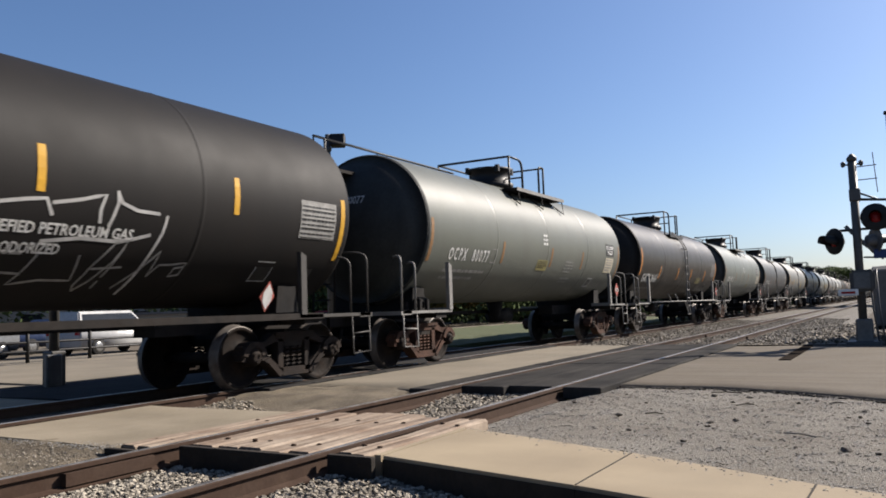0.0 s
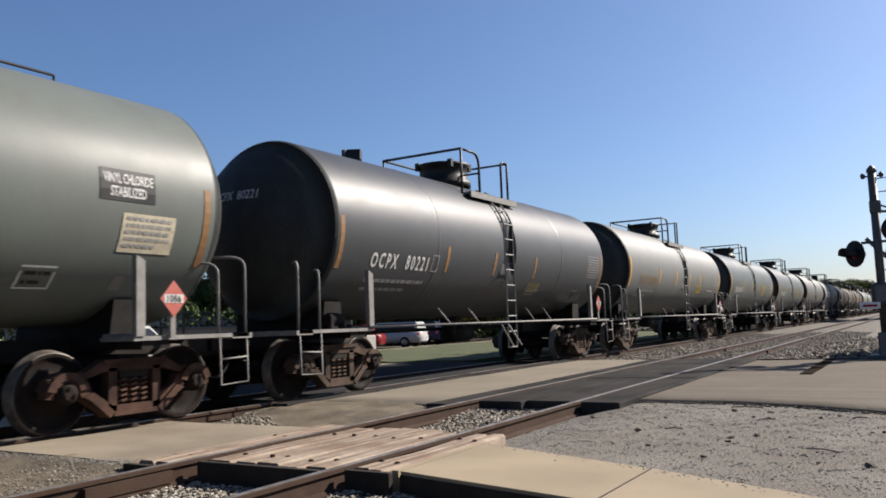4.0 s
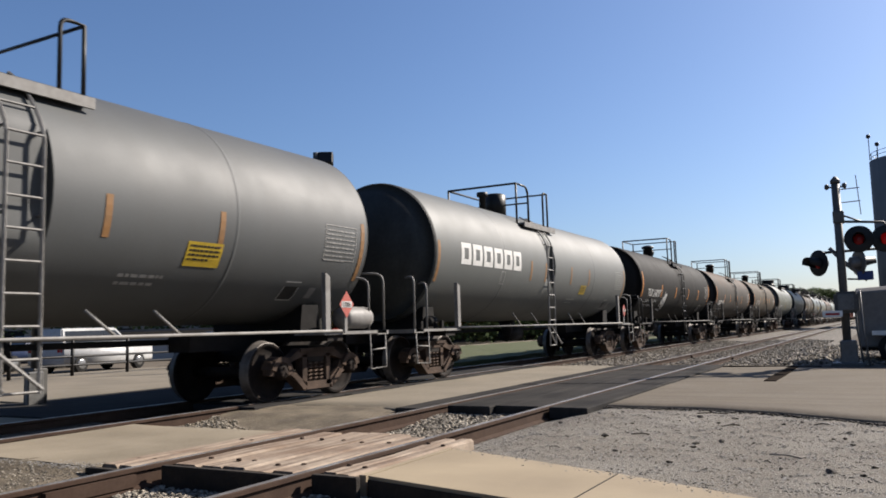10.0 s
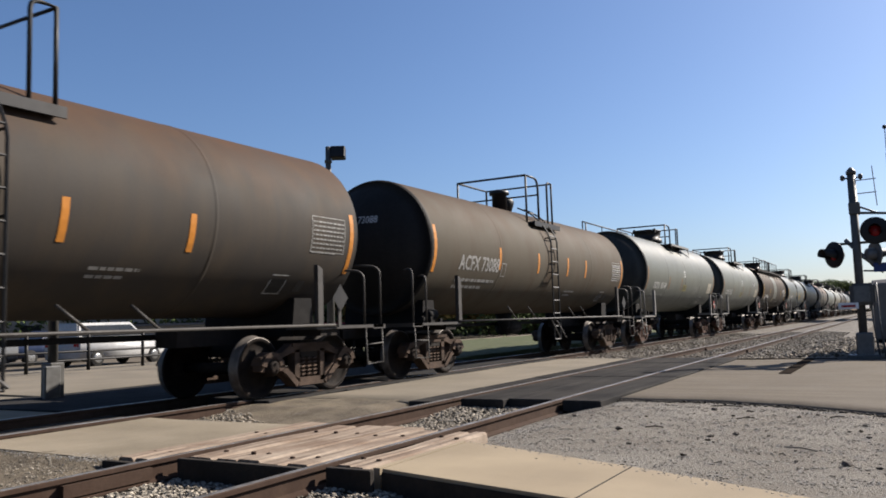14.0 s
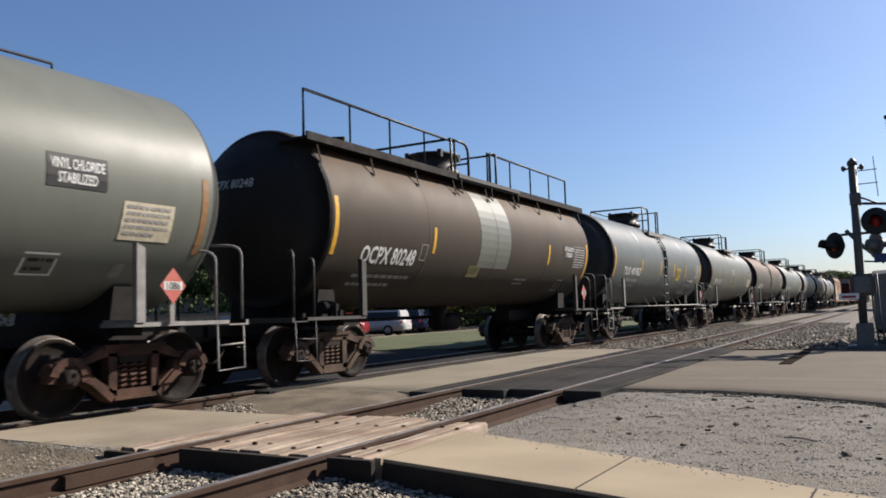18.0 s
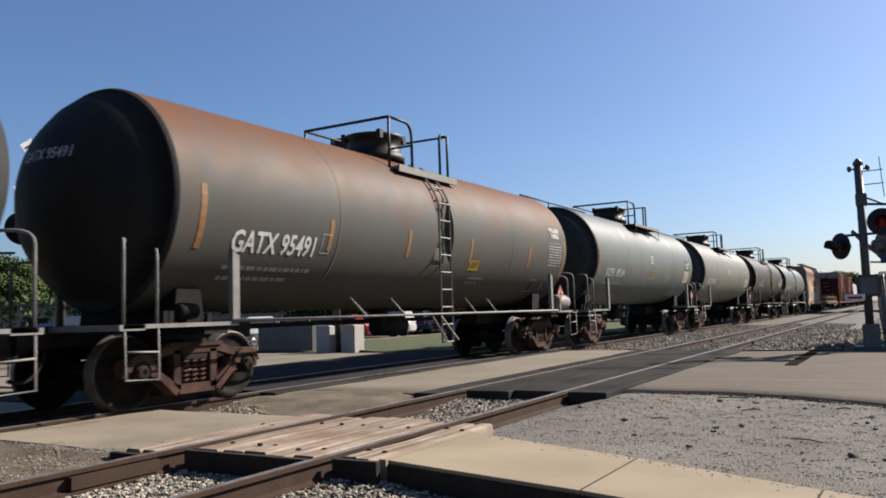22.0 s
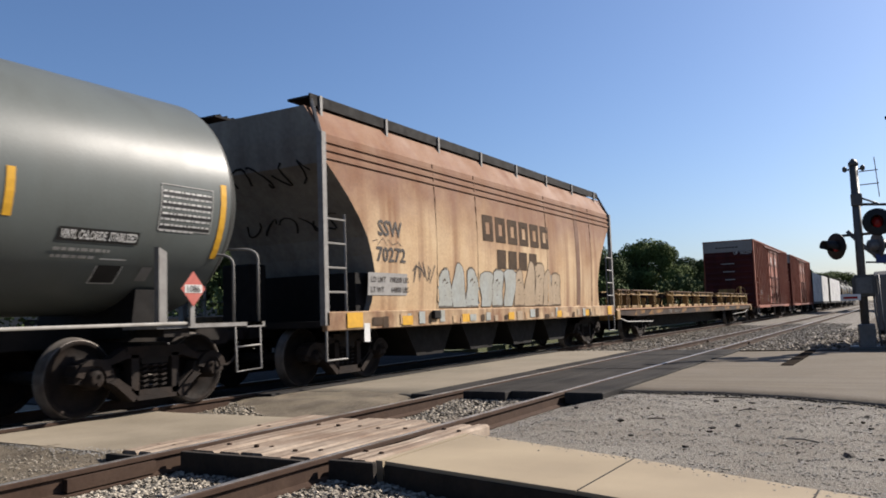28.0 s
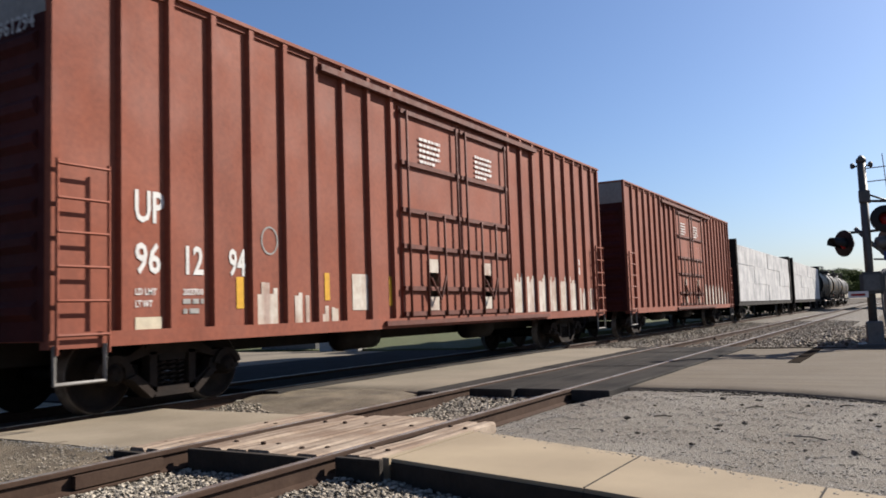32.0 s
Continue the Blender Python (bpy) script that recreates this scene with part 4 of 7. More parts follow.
    hs = o.get("ref", 0.5)
    side.plates("reflector", [(-cyl + o.get("strip_in", 0.03), 2.04 if not old else 2.0, 0.1, hs * (1.9 if not old else 1.7))], ref, "long yellow reflector strip" if not old else "faded orange reflector strip")
    side.plates("reflector", [(tail - 0.18, 1.9, 0.1, hs * 2.0)], ref)
    for u in o.get("refs", (-3.0, -0.75, 1.3, 2.75)):
        side.plates("reflector", [(u, o.get("ref_z", 2.2), 0.095, hs)], ref)
    if mark:
        mm = {"white": WHITE, "faded": FADED, "orange": ORANGE_LETTER}[o.get("ink", "white")]
        h = o.get("mark_h", 0.30)
        gap = o.get("apart", 1.0)
        w = letters(mark, h, apart=gap)[2]
        u0 = -half + o.get("mark_u", 0.65)
        side.text(mark, u0, o.get("mark_z", 2.14), h, mm, "reporting_mark", o.get("mark_w", 1.9) / w, apart=gap)
        if o.get("load"):
            for k, words in enumerate(o["load"]):
                side.text(words, u0, o.get("mark_z", 2.14) - 0.22 - 0.17 * k, 0.1, END_INK, "load_figure", width=1.75 - 0.02 * k)
        else:
            side.bars(u0, o.get("mark_z", 2.14) - 0.24, 1.8, 2, 0.09, FADED, int(s))
    side.outline(-half + o.get("mark_u", 0.65) + o.get("mark_w", 1.9) + 0.14, 2.05, 0.22, 0.3, 0.018, FADED)
    if o.get("sticker"):
        side.plates("sticker", [(half - 0.47, 2.02, 0.74, 0.46)], STICKER, "cream paper sticker")
        side.bars(half - 0.42, 2.38, 0.62, 5, 0.05, FADED, 3, lift=0.009)
        side.bars(-0.11, 2.80, 0.28, 3, 0.07, WHITE, 5)
        side.bars(o.get("bars", 1.56), 2.2, 0.62, 4, 0.055, FADED, 6)
        side.outline(half - 1.5, 1.60, 0.40, 0.24, 0.025, WHITE)
        side.bars(half - 1.44, 1.74, 0.28, 2, 0.06, IRON, 8)
    if o.get("data", True):
        u = tail - 1.15
        side.outline(u, 2.2, 0.84, 0.56, 0.014, FADED)
        if o.get("sheet"):
            side.plates("data_panel", [(u + 0.01, 2.22 + 0.135 * k, 0.82, 0.125) for k in range(4)], FADED, "white data sheet with dark lines", 0.004)
        elif o.get("bright_data"):
            side.plates("data_panel", [(u + 0.01, 2.22 + 0.135 * k, 0.82, 0.065) for k in range(4)], IRON, "black data panel with pale lines", 0.004)
        side.bars(u + 0.03, 2.66, 0.76, 8, 0.045, IRON if o.get("sheet") else FADED if not o.get("bright_data") else END_INK, int(e), fill=0.4)
    if o.get("panel"):
        u, z, w, h, kind = o["panel"]
        pm = PANEL if kind == "new" else PANEL_OLD
        side.plates("warning_panel", [(u, z, w, h)], pm, "yellow warning panel")
        side.bars(u + 0.04, z + h * 0.72, w * 0.85, 4, h * 0.11, IRON, 11, lift=0.009)
    v = o.get("vinyl")
    if v == "strip":
        side.plates("cargo_panel", [(tail - 2.42, 2.0, 1.05, 0.16)], IRON, "black cargo name strip")
        side.text("VINYL CHLORIDE  STABILIZED", tail - 2.39, 2.03, 0.1, WHITE, "cargo_name", width=0.99, lift=0.010)
        side.bars(tail - 2.42, 1.9, 0.7, 2, 0.05, FADED, 31)
    elif v:
        uv, zv = v
        side.plates("cargo_panel", [(uv, zv, 0.74, 0.36)], IRON if paint != "rusty" else P, "black cargo name panel")
        side.text("VINYL CHLORIDE", uv + 0.04, zv + 0.2, 0.11, WHITE, "cargo_name", width=0.66, lift=0.010)
        side.text("STABILIZED", uv + 0.13, zv + 0.05, 0.11, WHITE, "cargo_name", width=0.48, lift=0.010)
    if mark and o.get("head_mark", True):          # faint mark on the dished leading end
        vs, fs, w = letters(mark, 0.14)
        pts = []
        for x, y in vs:
            yy, zz = 0.42 - x * 0.9 / w, 0.42 + y
            pts.append((-cyl - head_out(math.hypot(yy, zz), r, dish) - 0.008, yy, level + zz))
        tagged(part("end_mark", solid("end_mark", pts, fs), END_INK, car), kind="stuff")
    side.bars(1.6, 1.78, 0.7, 2, 0.06, FADED, int(s) + 5)
    if not o.get("sticker"):
        side.plates("stencil_panel", [(tail - 1.8, 1.56, 0.36, 0.28)], IRON, "small black stencil panel", 0.004)
        side.outline(tail - 1.8, 1.56, 0.36, 0.28, 0.018, END_INK)
    side.plates("patch", [(cyl - 0.75, 1.6, 0.16, 0.22)], grab)
    if o.get("mid"):
        for c in car.children:
            if c.name.split(".")[0] in ("manway", "safety_rail", "platform", "ladder", "ladder_brace"):
                c.location.x += o["mid"]
    return car, side, half, cyl

TRAIN = []


def add(made):
    TRAIN.append(made[0])
    return made


OC = dict(old=True, sticker=True, data=False, panel=(1.55, 1.75, 0.62, 0.26, "old"), refs=(-2.45, -0.46, 1.6), ref_z=2.06, mark_h=0.25, apart=1.45, mark_u=0.47, mark_w=1.77, mark_z=2.06, vinyl=(4.55, 2.58))
OCB = {**OC, "panel": (-0.33, 1.96, 0.67, 0.28, "old"), "refs": (-2.45, 0.47, 2.77), "vinyl": (4.85, 2.52)}
TX = dict(panel=(2.05, 2.06, 0.62, 0.5, "new"), refs=(-3.05, -0.5, 1.55, 3.5), mark_h=0.255, apart=1.15, mark_u=0.62, mark_w=1.92, mark_z=2.13, vinyl="strip", bright_data=True, reservoir=True)
carA = add(tank_car("a", -4.03, 9.47, "top", "black", "black pressure tank car with white sprayed graffiti", "", refs=(-0.5, 2.28, 5.1), ref_z=2.42, rail_to=-9, sheet=True, data=True, over=0.95, placard=False))
add(tank_car("b", 13.37, 24.04, "top", "light", "light grey tank car with white stencilled marks", "OCPX  80077", **OCB))
add(tank_car("c", 27.95, 39.82, "ladder", "brown", "dark brown tank car with a glossy top", "GATX 26661", orange=True, panel=(2.9, 1.85, 0.75, 0.26, "old"), mark_h=0.31, mark_u=0.15, mark_w=2.0, mark_z=1.82, refs=(-3.68, -0.86, 1.52, 4.26), ref_z=1.95))
add(tank_car("d", 43.73, 54.41, "top", "sage", "grey tank car with faded orange reflectors", "OCPX  80227", **OC))
add(tank_car("e", 58.3, 68.95, "ladder", "slate", "slate grey tank car with a side ladder", "OCPX  80221", **{**OC, "sticker": False, "data": True, "vinyl": None}))
add(tank_car("f", 72.85, 84.58, "ladder", "flat_grey", "plain grey tank car with a steel air reservoir", "UTLX 80019", ink="orange", reservoir=True, mid=0.35, panel=(2.6, 1.95, 0.62, 0.34, "new"), vinyl="strip", refs=(-3.0, -0.8, 1.2, 2.9)))
add(tank_car("g", 88.5, 99.85, "ladder", "gloss", "glossy green-grey tank car with yellow reflectors", "TILX 401961", load=("LD LMT   179900 LB   81600 KG", "LT WT     83100 LB   37700 KG"), **{**TX, "panel": (2.75, 2.06, 0.62, 0.5, "new")}))
add(tank_car("h", 103.73, 115.09, "ladder", "gloss", "glossy green-grey tank car with bright panels", "TILX 402061", **{**TX, "panel": (2.75, 2.06, 0.62, 0.5, "new"), "refs": (-3.05, -0.5, 1.55, 3.65)}))
add(tank_car("i", 118.97, 130.12, "ladder", "steel", "plain blue-grey tank car with rusty lettering", "UTLX 80083", ink="orange", reservoir=True, old=True, panel=(2.5, 1.95, 0.62, 0.34, "new"), refs=(-2.6, -0.8, 1.2, 3.0)))
carJ = add(tank_car("j", 134.02, 146.1, "ladder", "pale", "grey tank car with a large white name", "", mid=-0.4, old=True, fitting="tall", panel=(2.4, 1.95, 0.5, 0.28, "new"), refs=(-1.6, -0.6, 1.4, 3.0), r=1.46, level=2.66))
carK = add(tank_car("k", 150.0, 161.95, "ladder", "matt_black", "black tank car with a white sprayed tag", "TILX 260397", orange=True, load=("LD LMT   191100 LB   86700 KG", "LT WT     71900 LB   32600 KG"), mid=0.15, r=1.41, level=2.62, placard="dark", fitting="twin", mark_h=0.28, apart=1.3, mark_u=0.45, mark_w=2.03, mark_z=2.08, refs=(-3.38, -0.78, 1.79, 4.06), ref_z=2.07, pale_ladder=False))
add(tank_car("l", 165.86, 177.06, "ladder", "rusty_black", "rust-streaked black tank car with white marks", "NATX 938", orange=True, r=1.38, level=2.60, placard="dark", fitting="twin", mark_h=0.28, mark_u=0.48, mark_w=1.5, mark_z=1.93, refs=(-3.53, -1.47, 1.09, 2.9), ref_z=2.05, pale_ladder=False))
add(tank_car("m", 180.96, 192.0, "ladder", "tan", "dusty brown tank car with faint marks", "ACFX 73088", orange=True, r=1.38, level=2.60, placard="dark", fitting="twin", ink="faded", bright_data=True, pale_ladder=False))
add(tank_car("o", 195.9, 206.55, "top", "light", "light grey tank car with orange reflectors", "OCPX  80140", **{**OCB, "panel": (-0.1, 2.03, 0.67, 0.28, "old"), "refs": (-2.48, -0.45), "bars": 2.1, "mark_u": 0.67, "vinyl": None}))
add(tank_car("p", 210.45, 221.05, "top", "light", "light grey tank car with white stencilled marks", "OCPX  80106", **{**OCB, "vinyl": (3.85, 2.52)}))
carQ = add(tank_car("q", 224.95, 235.52, "walk", "umber", "brown tank car with a railed walkway along its top", "OCPX 80248", refs=(-2.6, 3.2), panel=(-0.9, 1.8, 0.5, 0.26, "old"), data=True, bright_data=True, mark_u=0.42, mark_w=1.72, mark_z=1.95, vinyl=(4.25, 2.4)))
add(tank_car("r", 239.41, 250.75, "ladder", "gloss", "glossy green-grey tank car with yellow reflectors", "TILX 401852", load=("LD LMT   179500 LB   81400 KG", "LT WT     83500 LB   37900 KG"), **{**TX, "reservoir": False}))
add(tank_car("s", 254.64, 265.27, "top", "olive", "warm grey tank car with white stencilled marks", "OCPX  80107", **{**OCB, "panel": (-0.2, 1.97, 0.67, 0.28, "old"), "refs": (-2.88,), "bars": -1.8}))
add(tank_car("t", 269.18, 280.66, "ladder", "rusty", "grey tank car with a heavily rusted top", "GATX 95491", dish=1.72, old=True, over=0.62, strip_in=0.34, panel=(1.4, 1.95, 0.42, 0.22, "new"), refs=(-3.37, -1.1, 1.3, 4.25), ref_z=2.1, mark_u=0.35, mark_w=1.73, mark_z=2.0, bright_data=True, reservoir=True, vinyl=(5.52, 2.84)))
add(tank_car("u", 284.57, 295.22, "top", "sage", "grey-green tank car with orange reflectors", "OCPX  80134", **{**OCB, "panel": (-0.22, 2.06, 0.67, 0.3, "old"), "refs": (-2.45, 1.6, 3.67), "bars": 2.0}))
add(tank_car("v", 299.13, 309.8, "top", "cream", "cream-grey tank car with white stencilled marks", "OCPX  80187", **OC))
add(tank_car("n", 313.7, 324.24, "ladder", "charcoal", "charcoal grey tank car", "UTLX 66213", ink="faded", bright_data=True, vinyl=(4.2, 2.2), panel=(1.7, 1.95, 0.7, 0.34, "old")))
add(tank_car("w", 328.14, 339.52, "ladder", "gloss", "glossy green-grey tank car behind the charcoal one", "TILX 402062", **{**TX, "reservoir": False}))
for key, s, e, paint, lab in (("x1", 475.5, 486.9, "charcoal", "dark grey tank car far behind"), ("x2", 490.8, 502.2, "black", "black tank car far behind"), ("x3", 506.1, 517.5, "charcoal", "charcoal tank car far behind")):
    add(tank_car(key, s, e, "ladder", paint, lab))


# ---- hopper, flat car, box cars and lumber cars ----
HOPPER = surface("rust_bleached_hopper_paint", (0.86, 0.625, 0.36), 0.8, other=(0.60, 0.36, 0.175), size=0.7, mix=0.85, grain=20, relief=0.002, streak=(0.31, 0.13, 0.052), streaks=1.0, stretch=(2.6, 2.6, 0.12), top=(0.27, 0.11, 0.055), top_from=2.72)
HOPPER_SILL = surface("rust_blotched_sill", (0.74, 0.53, 0.30), 0.8, other=(0.34, 0.17, 0.08), size=2.2, mix=1.0, grain=24, relief=0.002, streak=(0.20, 0.09, 0.045), streaks=0.8, stretch=(5.0, 5.0, 0.6))
HOPPER_END = surface("grey_hopper_end", (0.42, 0.39, 0.335), 0.8, other=(0.26, 0.23, 0.20), size=1.0, streak=(0.1, 0.07, 0.05), streaks=0.5)
SPRAY_PALE = surface("pale_spray_paint", (0.50, 0.53, 0.50), 0.7, other=(0.44, 0.40, 0.30), size=2)
SPRAY_TAN = surface("tan_spray_paint", (0.56, 0.42, 0.27), 0.7, other=(0.46, 0.33, 0.2), size=2)
FLAT_YELLOW = surface("worn_yellow_steel", (0.56, 0.36, 0.11), 0.7, other=(0.30, 0.15, 0.05), size=1.5, streak=(0.11, 0.05, 0.028), streaks=0.85, grain=18)
FLAT_SIDE = surface("rusty_yellow_sill", (0.030, 0.021, 0.017), 0.85, other=(0.34, 0.15, 0.035), size=0.75, mix=0.22, streak=(0.02, 0.015, 0.013), streaks=0.9, stretch=(1.6, 1.6, 2.0), spec=0.15)
SILL_PATCH = surface("worn_yellow_patch", (0.36, 0.18, 0.045), 0.8, other=(0.13, 0.07, 0.03), size=1.6, mix=0.8, streak=(0.03, 0.02, 0.016), streaks=0.9, grain=20, spec=0.15)
RACK_TOP = surface("rusted_rack_flange", (0.17, 0.10, 0.06), 0.85, other=(0.30, 0.17, 0.07), size=1.2, grain=20, spec=0.2)
FLAT_DECK = surface("rusty_deck", (0.50, 0.27, 0.14), 0.85, other=(0.36, 0.17, 0.085), size=1.2, relief=0.004)
# Darker copy of the oxide red: the ends' shade goes into the paint.
BOX_END = surface("shaded_red_end", (0.13, 0.032, 0.03), 0.8, other=(0.075, 0.024, 0.022), size=0.8, mix=0.8, streak=(0.05, 0.022, 0.02), streaks=0.6, spec=0.1)
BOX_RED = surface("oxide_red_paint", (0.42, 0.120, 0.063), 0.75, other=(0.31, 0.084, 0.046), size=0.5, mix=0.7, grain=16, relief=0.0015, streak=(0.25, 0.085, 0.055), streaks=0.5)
BOX_GREY = surface("grey_white_band", (0.48, 0.46, 0.43), 0.8, other=(0.38, 0.36, 0.33), size=1)
WRAP = surface("white_lumber_wrap", (0.86, 0.86, 0.86), 0.7, other=(0.50, 0.51, 0.52), size=1.2, mix=0.9, grain=5, relief=0.03, streak=(0.42, 0.42, 0.42), streaks=0.5)
NAME_INK = surface("weathered_dark_lettering", (0.105, 0.075, 0.055), 0.9, other=(0.17, 0.115, 0.075), size=3, spec=0.05)
BOX_DARK = surface("grimy_red_rod", (0.23, 0.075, 0.05), 0.75, other=(0.13, 0.05, 0.036), size=3)
BLOT = surface("white_overpaint", (0.98, 0.91, 0.80), 0.75, other=(0.72, 0.60, 0.48), size=2.5, mix=0.9, streak=(0.36, 0.14, 0.09), streaks=0.75, stretch=(5.0, 5.0, 1.2))


def car_of(name, label, category, s, e):
    c = thing(name, label, category, "cars of the freight train", ((s + e) / 2, YT, 0))
    c["line"] = (s + e) / 2
    TRAIN.append(c)
    return c


def hopper_car(s, e):
    car = car_of("hopper_car", "rust-bleached beige covered hopper with dark lettering and graffiti", "hopper car", s, e)
    H = (e - s) / 2
    for q in (-1, 1):
        bogie(car, q * (H - 1.2))
    couplers(car, H + 0.85)
    zs = [1.02, 1.3, 1.6, 1.82, 2.1, 2.4, 2.7, 3.0, 3.3, 3.5, 3.75, 3.95]

    def cut(z):
        return float(np.interp(z, (1.0, 1.4, 1.82, 2.3, 2.8, 3.2, 3.5, 4.2), (1.12, 1.34, 1.36, 1.22, 0.86, 0.46, 0.12, 0.0)))

    def wide(z):
        return 1.50 + 0.06 * math.sin(math.pi * (z - 1.0) / 2.95)

    section = [(-wide(z), z) for z in zs] + [(-1.22, 4.42), (1.22, 4.42)] + [(wide(z), z) for z in zs[::-1]]
    vs, fs = [], []
    us = np.linspace(-1, 1, 25)
    for u in us:
        for y, z in section:
            vs.append((u * (H - cut(z)), y, z))
    m = len(section)
    for i in range(len(us) - 1):
        fs += [(i * m + j, (i + 1) * m + j, (i + 1) * m + j + 1, i * m + j + 1) for j in range(m - 1)]
    me = solid("body", vs, fs, False)
    part("body", me, HOPPER, car, "bulging rusty beige side sheets and roof")
    for q, k in ((-1, 0), (1, len(us) - 1)):
        ends = [vs[k * m + j] for j in range(m)]
        faces = [(j, j + 1, m - 2 - j, m - 1 - j) for j in range(m // 2 - 1)]
        part("end_sheet", solid("end_sheet", ends, faces), HOPPER_END, car, "grey sloped end sheet")
    for q in (-1, 1):
        part("side_sill", soft_box(-H, H, q * 1.53 - 0.05, q * 1.53 + 0.05, 0.86, 1.16, 0.015), HOPPER_SILL, car, "blotched beige side sill")
    for k in range(3):
        z = 3.55 + 0.13 * k
        bm = bmesh.new()
        box(bm, -H + 0.03, H - 0.03, -wide(z) - 0.025, -wide(z) + 0.01, z, z + 0.05)
        part("side_rib", bm, HOPPER, car)
    for x in (-3.6, -1.9, 1.9, 5.2):
        bm = bmesh.new()
        for a, b in zip(zs, zs[1:]):
            box(bm, x - 0.02, x + 0.02, -max(wide(a), wide(b)) - 0.004, -wide(a) + 0.02, a, b)
        part("seam", bm, HOPPER, car)
    # roof walkway on stubs
    for q in (-1, 1):
        bm = bmesh.new()
        box(bm, -H + 0.1, H - 0.2, q * 1.02 - 0.22, q * 1.02 + 0.22, 4.56, 4.60)
        for x in np.arange(-H + 0.2, H - 0.3, 0.16):
            box(bm, x, x + 0.03, q * 1.02 - 0.22, q * 1.02 + 0.22, 4.60, 4.63)
        box(bm, -H + 0.1, H - 0.2, q * 1.25 - 0.012, q * 1.25 + 0.012, 4.45, 4.63)
        part("roof_walkway", bm, DEEP_BLACK, car, "black grating walkway along the roof")
        for k in range(8):
            x = -H + 0.35 + k * (2 * H - 0.9) / 7
            bm = box(bmesh.new(), x - 0.03, x + 0.03, q * 1.27 - 0.02, q * 1.27 + 0.02, 4.1, 4.63)
            part("walkway_post", bm, GRAB, car)
    for k in range(5):
        x = -H + 1.6 + k * 2.7
        bm = lathe(bmesh.new(), [(0.38, 4.42), (0.38, 4.52), (0.30, 4.56)], 16, "z", (x, 0, 0))
        part("roof_hatch", bm, HOPPER, car)
    # end frames: corner posts, ladders, rails
    for q in (-1, 1):
        for t in (-1, 1):
            x = q * (H - 0.02)
            bm = box(bmesh.new(), x - 0.05, x + 0.05, t * 1.53 - 0.05, t * 1.53 + 0.05, 0.95, 3.95)
            pipe(bm, [(x, t * 1.53, 3.9), (x - q * 0.15, t * 1.2, 4.62)], 0.035, 5)
            part("corner_post", bm, GRAB, car, "pale corner post")
            bm = bmesh.new()
            xi = x - q * 0.52
            pipe(bm, [(xi, t * 1.55, 1.0), (xi, t * 1.55, 2.95 - 0.25)], 0.022, 5)
            for k in range(5):
                pipe(bm, [(xi, t * 1.56, 1.08 + 0.38 * k), (x, t * 1.56, 1.08 + 0.38 * k)], 0.018, 5)
            pipe(bm, [(x, t * 1.55, 0.9), (x, t * 1.55, 0.42), (xi, t * 1.55, 0.42), (xi, t * 1.55, 0.9)], 0.022, 5)
            part("end_ladder", bm, GRAB, car, "pale steel end ladder and step")
        bm = box(bmesh.new(), *sorted((q * (H - 1.1), q * H)), -1.48, 1.48, 0.92, 1.02)
        part("end_deck", bm, FRAME, car)
        bm = box(bmesh.new(), q * (H - 1.2) - 0.2, q * (H - 1.2) + 0.2, -1.4, 1.4, 0.86, 1.8)
        part("bolster_web", bm, DEEP_BLACK, car)
        part("brake_box", soft_box(*sorted((q * (H - 0.55), q * (H - 0.15))), 0.1, 0.75, 1.02, 2.0, 0.03), DEEP_BLACK, car, "black brake equipment box")
        for z0, height, tag in ((3.25, 0.34, 0), (2.55, 0.26, 1)):
            for k in range(5):
                bm = bmesh.new()
                y0 = -1.15 + 0.44 * k
                pts = [(y0 + 0.3 * v + 0.1 * math.sin(6 * v + k), z0 + height * (0.5 + 0.5 * math.sin(4.4 * v + 1.9 * k + tag))) for v in np.linspace(0, 1, 8)]
                pipe(bm, [(q * (H - cut(z) + 0.004), y, z) for y, z in pts], 0.02, 4)
                part("graffiti_scrawl", bm, DEEP_BLACK, car, "scrawled graffiti on the end sheet")
    bm = box(bmesh.new(), -H - 0.2, H + 0.2, -0.2, 0.2, 0.78, 1.02)
    part("centre_sill", bm, FRAME, car)
    for x in (-3.3, -1.1, 1.1, 3.3):
        bm = bmesh.new()
        slab(bm, [(x - 1.08, 1.1), (x - 0.5, 0.30), (x + 0.5, 0.30), (x + 1.08, 1.1)], -1.15, 1.15)
        bmesh.ops.recalc_face_normals(bm, faces=bm.faces)
        part("discharge_hopper", bm, DEEP_BLACK, car, "dark discharge bay")
    side = Side(car, 1.57, 0, True)
    side.wide = lambda z: wide(max(z, 1.02)) + 0.001
    side.text("SSW", -5.6, 2.44, 0.26, DARK_LETTER, "reporting_mark", width=0.75)
    side.text("70272", -5.65, 2.0, 0.24, DARK_LETTER, "reporting_mark", width=0.9)
    bl = [(-1.66 + k * 0.63, 2.6, 0.5, 0.56) for k in range(6)]
    for k, (u, z, w, h) in enumerate(bl):
        o = side.plates("name_letter_block", [(u, z, w, 0.15), (u, z + h - 0.15, w, 0.15), (u, z + 0.15, 0.15, h - 0.3), (u + w - 0.15, z + 0.15, 0.15, h - 0.3)], NAME_INK, "dark block of the faded name")
        tagged(o, kind="stuff")
    tagged(side.plates("name_letter_block", [(-1.0 + k * 0.58, 2.02, 0.44, 0.42) for k in range(4)], NAME_INK, "dark blocks of the second line"), kind="stuff")
    side.plates("weight_panel", [(-5.9, 1.42, 1.2, 0.38)], BOX_GREY, "pale panel with load figures", 0.008)
    side.text("LD LMT   198200 LBS", -5.82, 1.64, 0.09, DARK_LETTER, "load_figure", lift=0.012)
